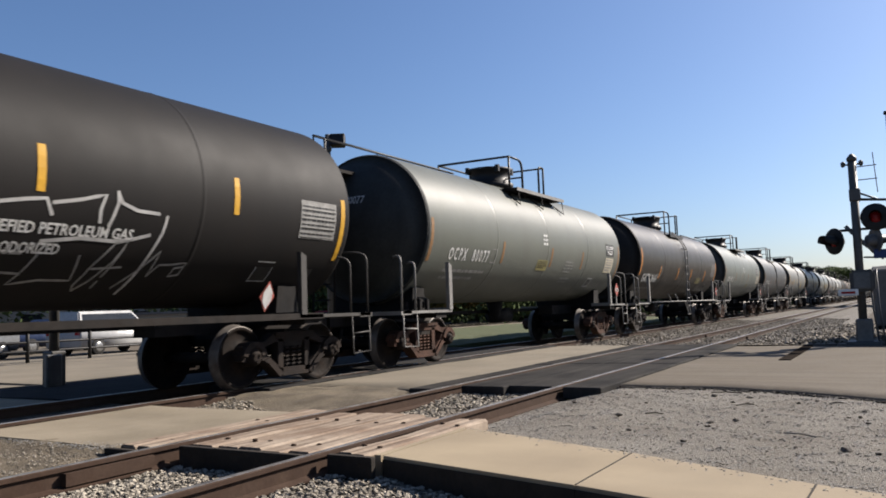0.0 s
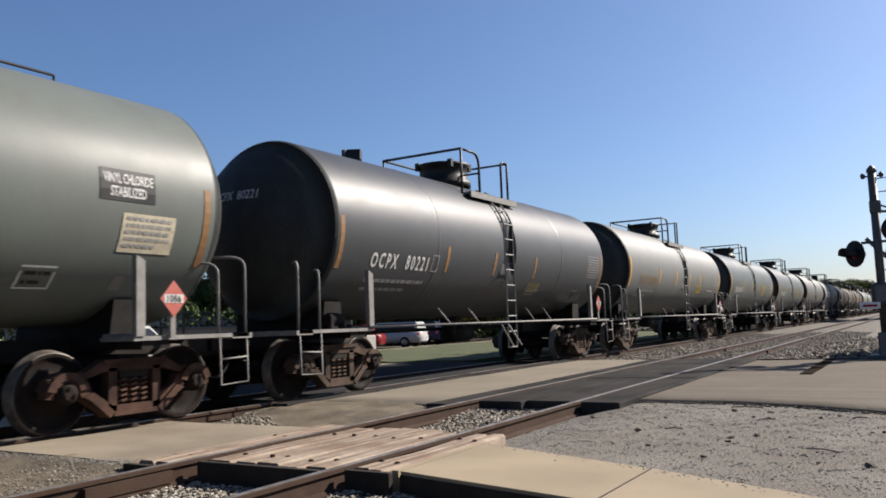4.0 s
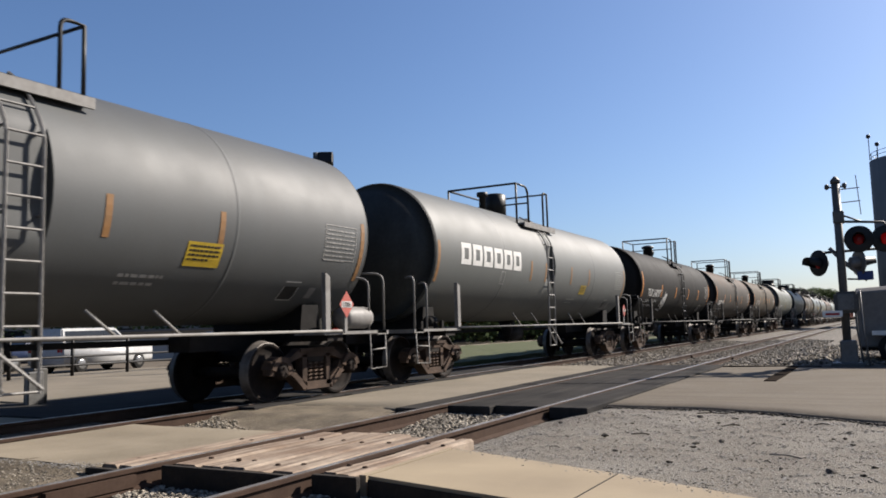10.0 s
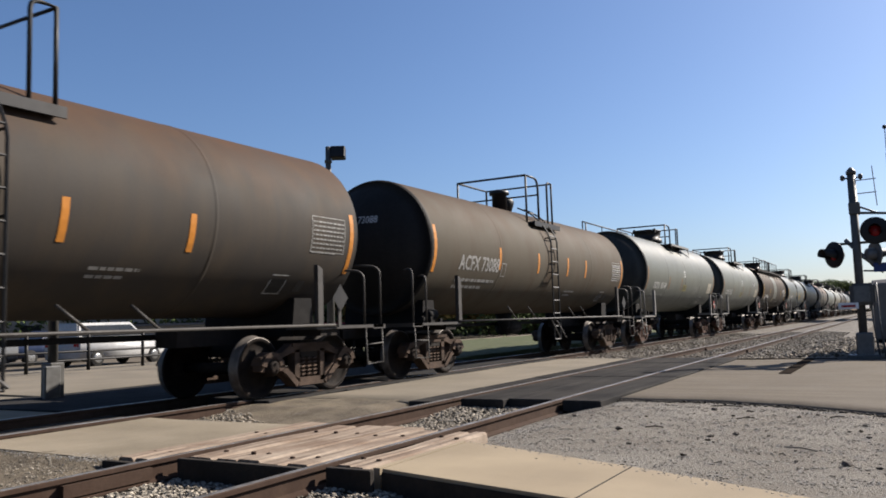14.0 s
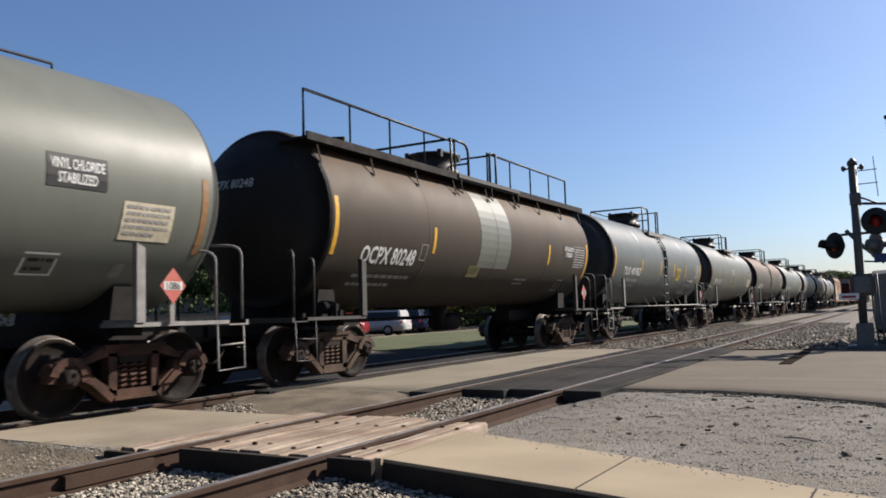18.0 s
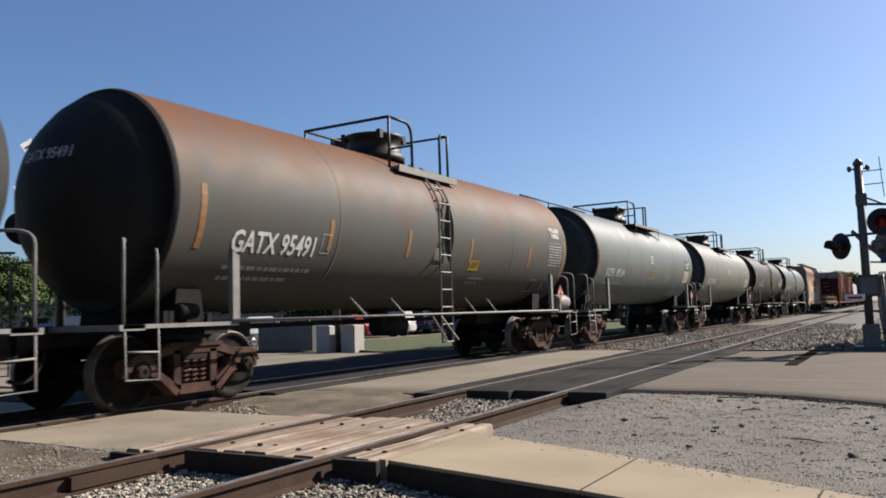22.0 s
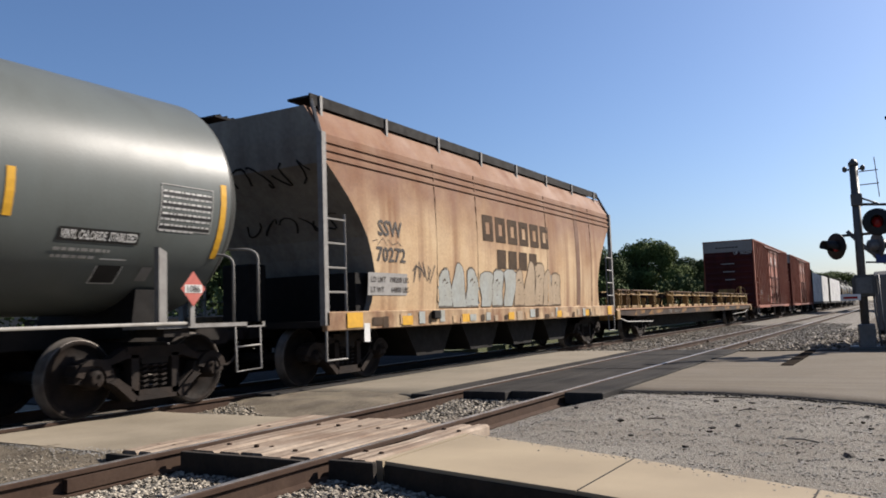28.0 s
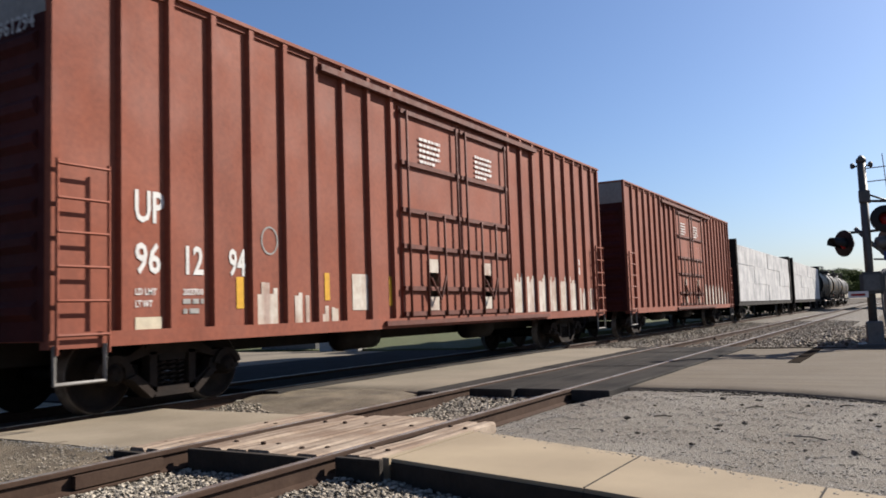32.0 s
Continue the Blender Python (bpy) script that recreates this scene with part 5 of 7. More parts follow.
    side.text("LT WT      64800 LBS", -5.82, 1.47, 0.09, DARK_LETTER, "load_figure", lift=0.012)
    rnd = random.Random(4)
    blobs = []
    inner = []
    for k in range(11):         # large graffiti letters, pale and tan, with dark outlines
        u, w, h = -3.6 + k * 0.575, rnd.uniform(0.56, 0.64), rnd.uniform(0.72, 0.98) + 0.08 * (k > 5)
        z, lean, paint = 1.2, rnd.uniform(-0.12, 0.12), SPRAY_PALE if k < 6 else SPRAY_TAN
        form = rnd.choice(("peak", "wedge", "block"))
        rim = []
        for i in range(13):
            v = i / 12
            a = {"peak": 1.0 - 0.62 * v ** 2.4, "wedge": 0.66 + 0.34 * v ** 0.7, "block": 0.92}[form] * (1 - 0.55 * max(0, (v - 0.9) / 0.1) ** 2)
            wob = 0.045 * math.sin(7 * v + 2.1 * k)
            rim.append((u + w / 2 + lean * v - w / 2 * a + wob, u + w / 2 + lean * v + w / 2 * a + wob * 0.6, z + h * v))
        vs = [side.at(x, c[2], 0.006 + 0.001 * (k % 2)) for c in rim for x in c[:2]]
        part("graffiti_letter", solid("graffiti_letter", vs, [(2 * i, 2 * i + 1, 2 * i + 3, 2 * i + 2) for i in range(12)]), paint, car, "sprayed graffiti shape")
        blobs.append([(c[0], c[2]) for c in rim] + [(c[1], c[2]) for c in rim[::-1]] + [(rim[0][0], rim[0][2])])
        m = u + w / 2 + lean * 0.4
        inner.append([(m - 0.02, z + 0.02), (m + 0.03 * math.sin(k), z + h * rnd.uniform(0.3, 0.45))])
        inner.append([(m - 0.1, z + h * 0.66), (m, z + h * 0.72), (m + 0.09, z + h * 0.64), (m, z + h * 0.56), (m - 0.1, z + h * 0.66)])
    side.r = 1.58
    side.strokes(blobs, 0.042, NAME_INK, "graffiti_outline", "dark sprayed outlines")
    side.strokes(inner, 0.05, NAME_INK, "graffiti_outline", "dark sprayed inner lines")
    side.strokes([[(-H + 1.3 + 0.1 * k + 0.05 * math.sin(k * 2.1), 2.33 + 0.07 * math.sin(k * 2.7)) for k in range(10)]], 0.011, DARK_LETTER, "graffiti_scrawl")
    side.strokes([[(-H + 2.55 + 0.05 * k + 0.1 * math.sin(k * 1.9), 1.85 + 0.2 * math.sin(k * 2.3)) for k in range(16)]], 0.02, DARK_LETTER, "graffiti_scrawl")
    side.r = 1.57
    side.plates("stencil_patch", [(1.6, 1.4, 0.55, 0.55)], BOX_GREY, "pale stencil patch")
    side.plates("old_stripe", [(3.95, 1.2, 0.28, 2.75)], surface("rust_stripe", (0.22, 0.105, 0.06), 0.85, other=(0.33, 0.19, 0.11), size=2), "broad rust-brown stripe")
    side.r, side.wide = 1.59, None
    for u, w in ((-H + 0.5, 0.42), (-H + 2.1, 0.34), (-H + 4.3, 0.3), (-0.6, 0.3), (2.3, 0.3), (4.4, 0.28), (H - 0.7, 0.35)):
        side.plates("reflector", [(u, 0.9, w, 0.16 if abs(u) < H - 1.5 else 0.24)], REFLECT)
    blot = random.Random(17)
    for k in range(30):
        u = -H + 1.2 + k * (2 * H - 2.6) / 30
        side.plates("sill_blotch", [(u + blot.uniform(-0.1, 0.1), 0.87 + blot.uniform(0, 0.06), blot.uniform(0.08, 0.3), blot.uniform(0.1, 0.22))], blot.choice((SPRAY_TAN, SPRAY_PALE, NAME_INK, HOPPER)), "", 0.003)
    part("sill_box", soft_box(-H + 3.1, -H + 3.36, -1.66, -1.58, 0.98, 1.14, 0.02), DEEP_BLACK, car, "small black box on the sill")
    side.plates("jacking_plate", [(-H + 0.95, 0.66, 0.16, 0.3)], WHITE)
    return car


hopper_car(342.29, 356.41)


def flat_car(s, e):
    car = car_of("flat_car", "long empty yellow flat car with low steel racks", "flat car", s, e)
    H = (e - s) / 2
    for q in (-1, 1):
        bogie(car, q * (H - 3.75))
    couplers(car, H + 0.6)
    part("deck", soft_box(-H, H, -1.42, 1.42, 1.0, 1.06, 0.015), FLAT_DECK, car, "rusty orange deck")
    for q in (-1, 1):
        bm = slab(bmesh.new(), [(-H, 0.86), (-H + 2.5, 0.79), (H - 2.5, 0.79), (H, 0.86), (H, 1.0), (-H, 1.0)], q * 1.36 - 0.03, q * 1.36 + 0.03)
        bmesh.ops.recalc_face_normals(bm, faces=bm.faces)
        part("side_sill", bm, FLAT_SIDE, car, "rusty yellow tapering sill")
        for t in (-1, 1):
            bm = soft_box(t * H - 0.35 * (t > 0), t * H + 0.35 * (t < 0), q * 1.15 - 0.3, q * 1.15 + 0.3, 0.70, 1.02, 0.03)
            part("end_casting", bm, FLAT_YELLOW, car, "worn yellow end casting")
    bm = slab(bmesh.new(), [(-H, 0.78), (-H + 4.6, 0.27), (H - 4.6, 0.27), (H, 0.78), (H, 1.0), (-H, 1.0)], -0.3, 0.3)
    bmesh.ops.recalc_face_normals(bm, faces=bm.faces)
    part("centre_sill", bm, DEEP_BLACK, car, "dark fish-belly sill")
    for x in np.arange(-H + 2.5, H - 2, 2.2):
        part("cross_bearer", box(bmesh.new(), x - 0.06, x + 0.06, -1.34, 1.34, 0.78, 1.0), DEEP_BLACK, car)
    for q in (-1, 1):
        bm = pipe(bmesh.new(), [(q * (H - 0.2), -1.3, 0.82), (q * (H - 1.5), -1.3, 0.62), (q * (H - 5), -1.2, 0.55)], 0.025, 5)
        part("brake_pipe", bm, GRAB, car)
    k = 0
    for x0, x1, pa, pb in ((-12.6, -11.2, -12.3, -11.5), (-10.95, -7.5, -10.2, -8.06), (-5.95, -2.0, -5.41, -2.79), (-1.5, 2.7, -0.63, 2.18), (3.8, 8.4, 4.85, 7.6), (8.65, 12.95, 9.7, 12.5)):
        top = 1.68
        r = part("load_rack", soft_box(x0, x1, -1.31, -1.11, top - 0.035, top, 0.01), RACK_TOP, car, "low yellow steel rack with a rusted top flange")
        for q in (-1, 1):
            if q > 0:
                part("top_rail", soft_box(x0, x1, 1.11, 1.31, top - 0.035, top, 0.01), RACK_TOP, r)
            bm = box(bmesh.new(), x0, x1, q * 1.21 - 0.02, q * 1.21 + 0.02, top - 0.15, top - 0.035)
            part("rail_web", bm, FLAT_YELLOW, r)
            part("lower_flange", soft_box(x0 + 0.02, x1 - 0.02, q * 1.21 - 0.08, q * 1.21 + 0.08, top - 0.18, top - 0.15, 0.008), FLAT_YELLOW, r)
            for x in (pa + (pb - pa) * 0.28, pa + (pb - pa) * 0.74):
                part("web_hole", box(bmesh.new(), x - 0.14, x + 0.14, q * 1.21 - 0.024, q * 1.21 + 0.024, top - 0.135, top - 0.05), DEEP_BLACK, r, "dark slot in the rail")
            for a, b in ((x0, x0 + (x1 - x0) * 0.36), (x0 + (x1 - x0) * 0.46, x0 + (x1 - x0) * 0.7), (x0 + (x1 - x0) * 0.8, x1)):
                part("foot_rail", soft_box(a, b, q * 1.2 - 0.08, q * 1.2 + 0.08, 1.06, 1.15, 0.01), FLAT_YELLOW, r)
            for x in (pa, pb):
                bm = box(bmesh.new(), x - 0.11, x + 0.11, q * 1.2 - 0.02, q * 1.2 + 0.02, 1.06, top)
                box(bm, x - 0.12, x - 0.09, q * 1.2 - 0.1, q * 1.2 + 0.1, 1.06, top)
                box(bm, x + 0.09, x + 0.12, q * 1.2 - 0.1, q * 1.2 + 0.1, 1.06, top)
                p = part("post", bm, FLAT_YELLOW, r)
                if q < 0:
                    part("post_slot", box(bmesh.new(), x - 0.03, x + 0.03, -1.225, -1.215, 1.26, 1.38), IRON, r)
        for x in np.linspace(x0 + 0.3, x1 - 0.3, 4):
            part("cross_beam", box(bmesh.new(), x - 0.05, x + 0.05, -1.12, 1.12, 1.5, 1.6), FRAME, r)
            part("chain", pipe(bmesh.new(), [(x + 0.1, -0.9, 1.5), (x + 0.25, -0.8, 1.2), (x + 0.55, -0.7, 1.1), (x + 0.7, -0.75, 1.09)], 0.035, 5), FRAME, r, "slack dark tie-down chain")
        for y in (-0.55, 0.15, 0.75):
            part("inner_rail", box(bmesh.new(), x0 + 0.5, x1 - 0.2, y - 0.05, y + 0.05, 1.60, 1.64), FLAT_YELLOW, r)
        part("gusset", slab(bmesh.new(), [(pa + 0.8, 1.06), (pa + 1.0, 1.36), (pa + 0.6, 1.36)], -0.62, -0.58), FLAT_YELLOW, r)
        k += 1
    x = H - 0.25
    r = part("brake_stand", box(bmesh.new(), x - 0.05, x + 0.05, -0.95, -0.85, 1.06, 2.15), FLAT_YELLOW, car, "yellow hand brake stand")
    part("brake_wheel", pipe(bmesh.new(), [(x + 0.08, -0.9 + 0.26 * math.cos(a), 1.85 + 0.26 * math.sin(a)) for a in np.linspace(0, 2 * math.pi, 16, endpoint=False)], 0.02, 5, True), FLAT_YELLOW, r)
    part("stand_plate", box(bmesh.new(), x - 0.3, x - 0.25, -0.6, 0.3, 1.06, 2.0), FLAT_YELLOW, r)
    for a, b, lean in ((-11.0, -9.9, 0.1), (-9.15, -7.5, 0.22), (-4.3, -3.6, 0.12), (-1.9, -0.9, -0.1), (1.5, 2.6, 0.15), (5.0, 6.2, -0.12), (8.3, 9.4, 0.1)):
        part("bare_patch", slab(bmesh.new(), [(a - lean, 0.82), (a + 0.4, 0.81), (b - 0.5, 0.85), (b, 0.88), (b + lean, 0.995), (a + lean, 0.995)], -1.393, -1.38), SILL_PATCH, car, "worn yellow paint left on the dark sill")
    side = Side(car, 1.395, 0, True)
    side.text("TTX", -6.56, 0.83, 0.12, OLD_MARK, "reporting_mark", width=0.5)
    tagged(side.plates("painted_number", [(-5.6 + k * 0.13, 0.84, 0.045, 0.10) for k in range(6)], OLD_MARK), kind="stuff")
    return car


flat_car(357.07, 383.48)


def box_car(s, e, numbered):
    car = car_of("box_car", "oxide red ribbed box car with pale-banded ends", "box car", s, e)
    H = (e - s) / 2
    z0, z1, W = 0.84, 5.1, 1.46
    for q in (-1, 1):
        bogie(car, q * (H - 2.0))
    couplers(car, H + 0.95)
    bm = box(bmesh.new(), -H, H, -W, W, z0 + 0.05, z1 - 0.05)
    part("body", bm, BOX_RED, car, "oxide red steel walls")
    bm = slab(bmesh.new(), [(-H - 0.03, 0), (H + 0.03, 0), (H + 0.03, 0.05), (-H - 0.03, 0.05)], -W - 0.08, W + 0.08)
    for v in bm.verts:
        v.co.z += z1 - 0.05
    part("roof", bm, BOX_RED, car, "flat riveted roof")
    for q in (-1, 1):
        part("side_sill", box(bmesh.new(), -H, H, q * W - 0.07, q * W + 0.07, z0 - 0.03, z0 + 0.14), BOX_RED, car)
        part("top_plate", box(bmesh.new(), -H, H, q * W - 0.03, q * W + 0.03, z1 - 0.12, z1 - 0.05), BOX_RED, car)
        d0, d1 = -2.0, 2.43
        for row in ([-H + 0.07] + [-7.74 + 0.692 * k for k in range(9)], [d1 + 0.1 + 0.69 * k for k in range(9)] + [H - 0.07]):
            for x in row:
                bm = slab(bmesh.new(), [(x - 0.07, 0), (x + 0.07, 0), (x + 0.07, 1), (x - 0.07, 1)], q * W, q * (W + 0.07))
                for v in bm.verts:
                    v.co.z = z0 + 0.14 + v.co.z * (z1 - z0 - 0.20)
                    if abs(v.co.y) > W + 0.05:
                        v.co.x = x + (v.co.x - x) * 0.6
                bmesh.ops.recalc_face_normals(bm, faces=bm.faces)
                part("side_post", bm, BOX_RED, car)
        for k in range(2):
            xa = d0 + 0.05 + k * 2.2
            xb = xa + 2.12
            door = part("door", box(bmesh.new(), xa, xb, q * W - 0.03, q * W + 0.045, z0 + 0.12, z1 - 0.32), BOX_RED, car, "red plug door with lock rods")
            for z in (1.05, 1.5, 2.25, 2.9, 3.75, z1 - 0.42):
                part("door_rib", box(bmesh.new(), xa, xb, *sorted((q * (W + 0.04), q * (W + 0.09))), z - 0.04, z + 0.04), BOX_DARK, door)
            for x in (xa + 0.15, xa + 0.75, xa + 1.4, xb - 0.15):
                part("lock_rod", pipe(bmesh.new(), [(x, q * (W + 0.11), z0 + 0.15), (x, q * (W + 0.11), z1 - 0.4 if x in (xa + 0.15, xb - 0.15) else 2.9)], 0.025, 6), BOX_DARK, door)
            if q < 0:
                part("door_handle", pipe(bmesh.new(), [(xa + 0.8, -W - 0.14, 1.7), (xa + 1.1, -W - 0.16, 1.3), (xa + 1.35, -W - 0.14, 1.75)], 0.025, 5), BOX_DARK, door)
        part("door_track", box(bmesh.new(), d0 - 2.2, d1 + 1.6, *sorted((q * W, q * (W + 0.13))), z1 - 0.26, z1 - 0.16), BOX_DARK, car)
        part("door_track", box(bmesh.new(), d0 - 0.6, d1 + 2.0, *sorted((q * W, q * (W + 0.13))), z0 + 0.02, z0 + 0.1), BOX_DARK, car)
    for q in (-1, 1):
        x = q * H
        for k in range(9):
            z = 1.1 + k * 0.36
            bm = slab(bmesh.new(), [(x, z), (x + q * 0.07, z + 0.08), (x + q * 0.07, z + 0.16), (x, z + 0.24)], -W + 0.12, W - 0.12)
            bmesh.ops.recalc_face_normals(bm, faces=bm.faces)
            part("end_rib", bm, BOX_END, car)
        part("end_sheet", box(bmesh.new(), *sorted((x, x + q * 0.008)), -W, W, z0 + 0.06, 4.38), BOX_END, car, "red end sheet with its shade painted in")
        part("end_band", box(bmesh.new(), *sorted((x, x + q * 0.012)), -W, W, 4.38, z1 - 0.06), BOX_GREY, car, "pale grey warning band on the end")
        for t in (-1, 1):
            xo = x - q * 0.06
            bm = bmesh.new()
            for dx in (0, 0.62):
                pipe(bm, [(xo - q * dx, t * (W + 0.12), 0.75), (xo - q * dx, t * (W + 0.12), 2.8)], 0.02, 5)
            for k in range(6):
                pipe(bm, [(xo, t * (W + 0.13), 0.95 + 0.36 * k), (xo - q * 0.62, t * (W + 0.13), 0.95 + 0.36 * k)], 0.018, 5)
            part("side_ladder", bm, BOX_RED, car, "red steel side ladder")
            bm = pipe(bmesh.new(), [(xo, t * (W + 0.08), 0.85), (xo, t * (W + 0.08), 0.45), (xo - q * 0.6, t * (W + 0.08), 0.45), (xo - q * 0.6, t * (W + 0.08), 0.85)], 0.025, 5)
            part("step", bm, GRAB, car)
    part("centre_sill", box(bmesh.new(), -H - 0.4, H + 0.4, -0.3, 0.3, 0.6, z0 + 0.05), FRAME, car)
    for x in (-2.2, 2.4):
        part("underframe_gear", lathe(bmesh.new(), [(0.1, -0.6), (0.22, -0.5), (0.22, 0.5), (0.1, 0.6)], 12, "x", (x, -0.6, 0.68)), FRAME, car)
    side = Side(car, W + 0.002, 0, True)
    if numbered:
        side.text("UP", -7.55, 2.24, 0.36, WHITE, "reporting_mark", width=0.42)
        for word, u, w in (("96", -7.55, 0.36), ("12", -6.8, 0.28), ("94", -6.08, 0.3)):
            side.text(word, u, 1.64, 0.34, WHITE, "reporting_mark", width=w)
        side.text("LD LMT", -7.55, 1.38, 0.075, WHITE, "load_figure", width=0.3)
        side.text("LT WT", -7.55, 1.24, 0.075, WHITE, "load_figure", width=0.24)
        side.text("203700", -6.85, 1.38, 0.075, WHITE, "load_figure", width=0.32)
        side.bars(-6.85, 1.27, 0.32, 2, 0.08, FADED, 3)
        side.plates("label", [(-7.55, 0.98, 0.38, 0.14)], STICKER)
        side.strokes([[(-5.3 + 0.16 * math.cos(a), 2.14 + 0.19 * math.sin(a)) for a in np.linspace(0, 6.28, 17)]], 0.025, FADED, "stencil_ring")
        ragged = random.Random(31)
        for a in (-5.72, -5.03, -4.34):
            top = {-5.72: 1.52, -5.03: 1.48, -4.34: 1.16}[a]
            tagged(side.plates("overpaint", [(a + 0.08 * k, 0.86, 0.082, top - 0.86 + ragged.uniform(-0.16, 0.1)) for k in range(7) if ragged.random() < 0.9], BLOT, "peeling white patch over old graffiti"), kind="stuff")
        for u, z, w, h in ((-5.95, 1.2, 0.13, 0.42), (-4.1, 1.3, 0.12, 0.42), (-2.35, 1.2, 0.1, 0.5)):
            side.plates("reflector", [(u, z, w, h)], REFLECT, "yellow reflector strip")
        side.plates("graffiti_tag", [(-3.4, 1.14, 0.42, 0.58)], BLOT)
    rnd = random.Random(9)
    for k in range(8):
        tops = [(2.60 + 0.69 * k + 0.085 * j, 0.99, 0.087, (0.84 if k < 6 else 0.6) + rnd.uniform(-0.14, 0.08)) for j in range(7) if k < 6 or rnd.random() < 0.6]
        tagged(side.plates("overpaint", tops, BLOT, "peeling white patch over old graffiti"), kind="stuff")
    side.plates("overpaint", [(H - 2.02, 2.2, 0.3, 0.16), (H - 2.02, 1.95, 0.3, 0.2)], WHITE)
    side.r = W + 0.05
    for u in (d0 + 0.7, d0 + 2.9):
        side.bars(u, 4.25, 0.75, 5, 0.07, WHITE, int(u * 10))
        for dz in (1.55, 1.3):
            tagged(side.plates("worn_paint", [(u + 0.2, dz - 0.2, 0.35, 0.7)], BLOT, "worn pale paint"), kind="stuff")
    for k in range(3):
        tagged(part("small_lettering", box(bmesh.new(), -H - 0.075, -H - 0.07, -0.35, 0.45 - 0.1 * k, 3.6 - 0.5 * k, 3.66 - 0.5 * k), FADED, car), kind="stuff")
    if numbered:
        vs, fs, w = letters("UP  961294", 0.17)
        tagged(part("end_mark", solid("end_mark", [(-H - 0.086, -0.35 - x * 0.9, 4.2 + y) for x, y in vs], fs), END_INK, car), kind="stuff")
        tagged(part("end_lettering", solid("end_lettering", [(-H - 0.016, 0.75 - 0.2 * k + d, 4.62 + z) for k in range(7) for d, z in ((0, 0), (-0.15, 0), (-0.15, 0.08), (0, 0.08))], [tuple(range(4 * k, 4 * k + 4)) for k in range(7)]), DARK_LETTER, car), kind="stuff")
    return car


box_car(385.1, 402.43, True)
box_car(404.86, 422.2, False)


def lumber_car(s, e):
    car = car_of("lumber_car", "centre-beam car loaded with white-wrapped lumber", "lumber car", s, e)
    H = (e - s) / 2
    for q in (-1, 1):
        bogie(car, q * (H - 2.6))
        part("bulkhead", box(bmesh.new(), q * (H - 0.15) - 0.15, q * (H - 0.15) + 0.15, -1.45, 1.45, 1.0, 4.45), FRAME, car, "dark end bulkhead")
    couplers(car, H + 0.95)
    part("deck", box(bmesh.new(), -H, H, -1.42, 1.42, 0.85, 1.05), FRAME, car)
    part("centre_beam", box(bmesh.new(), -H + 0.3, H - 0.3, -0.12, 0.12, 1.05, 4.42), FRAME, car)
    part("top_chord", box(bmesh.new(), -H + 0.3, H - 0.3, -0.3, 0.3, 4.34, 4.44), FRAME, car)
    n = 4
    for q in (-1, 1):
        for k in range(n):
            for lv in range(3):
                a = -H + 0.4 + k * (2 * H - 0.8) / n
                b = a + (2 * H - 0.8) / n - 0.006
                z = 1.08 + lv * 1.03
                part("lumber_pack", soft_box(a, b, *sorted((q * 0.16, q * (1.40 - 0.02 * ((k + lv) % 2)))), z, z + 1.027, 0.006), WRAP, car, "white-wrapped lumber bundle")
    return car


lumber_car(424.6, 447.2)
lumber_car(449.2, 471.8)

# extra markings on single tank cars
_, sideA, halfA, cylA = carA
sideA.text("LIQUEFIED PETROLEUM GAS", 1.62, 2.0, 0.125, WHITE, "cargo_name", width=1.95)
sideA.text("NON-ODORIZED", 1.68, 1.80, 0.125, WHITE, "cargo_name", width=1.02)
part("side_beam", box(bmesh.new(), -halfA - 1.2, halfA + 0.2, -1.5, -1.4, 0.98, 1.07), FRAME, carA[0], "dark side beam")
hp = part("placard", solid("placard", [(5.7, -1.36, 1.32), (5.85, -1.30, 1.1), (6.0, -1.36, 1.32), (5.85, -1.42, 1.54)], [(0, 1, 2, 3)]), HAZARD, carA[0], "red and white hazard diamond")
part("placard_band", solid("placard_band", [(5.76, -1.352, 1.26), (5.85, -1.315, 1.14), (5.94, -1.352, 1.26), (5.94, -1.384, 1.38), (5.85, -1.419, 1.5), (5.76, -1.384, 1.38)], [(0, 1, 2, 3, 4, 5)]), WHITE, hp)
bold = [[(1.84, 2.21), (1.91, 2.28), (2.18, 2.33), (2.41, 2.36), (2.5, 2.19)],
        [(2.48, 2.32), (2.83, 2.39), (3.12, 2.47), (3.07, 2.3), (3.09, 2.15)],
        [(3.27, 2.53), (3.29, 2.4), (3.25, 2.24), (3.21, 2.12)],
        [(3.27, 2.51), (3.34, 2.4), (3.56, 2.33), (3.89, 2.32)],
        [(4.01, 2.31), (3.99, 2.11), (3.89, 1.78), (3.8, 1.38)],
        [(2.44, 1.92), (2.9, 1.98), (3.34, 1.97), (3.6, 2.01), (3.82, 2.07)]]
thin = [[(1.84, 1.69), (1.92, 1.57), (2.14, 1.6), (2.39, 1.59), (2.48, 1.79)],
        [(2.39, 1.59), (2.32, 1.48), (2.65, 1.53), (3.03, 1.53), (2.98, 1.8)],
        [(3.6, 2.0), (3.38, 1.95), (3.2, 1.7), (3.12, 1.48), (3.16, 1.42), (3.27, 1.52), (3.45, 1.76), (3.54, 1.98), (3.43, 1.64), (3.38, 1.45)],
        [(3.21, 1.66), (3.6, 1.69)],
        [(3.65, 1.45), (3.89, 1.7), (4.06, 1.89), (4.03, 1.59), (4.13, 1.73), (4.32, 1.74), (4.54, 1.77), (4.51, 1.62), (4.37, 1.6), (4.39, 1.7), (4.54, 1.72)]]
sideA.strokes(bold, 0.04, SPRAY, "graffiti", "white sprayed graffiti")
sideA.strokes(thin, 0.024, FADED, "graffiti", "thin sprayed graffiti")
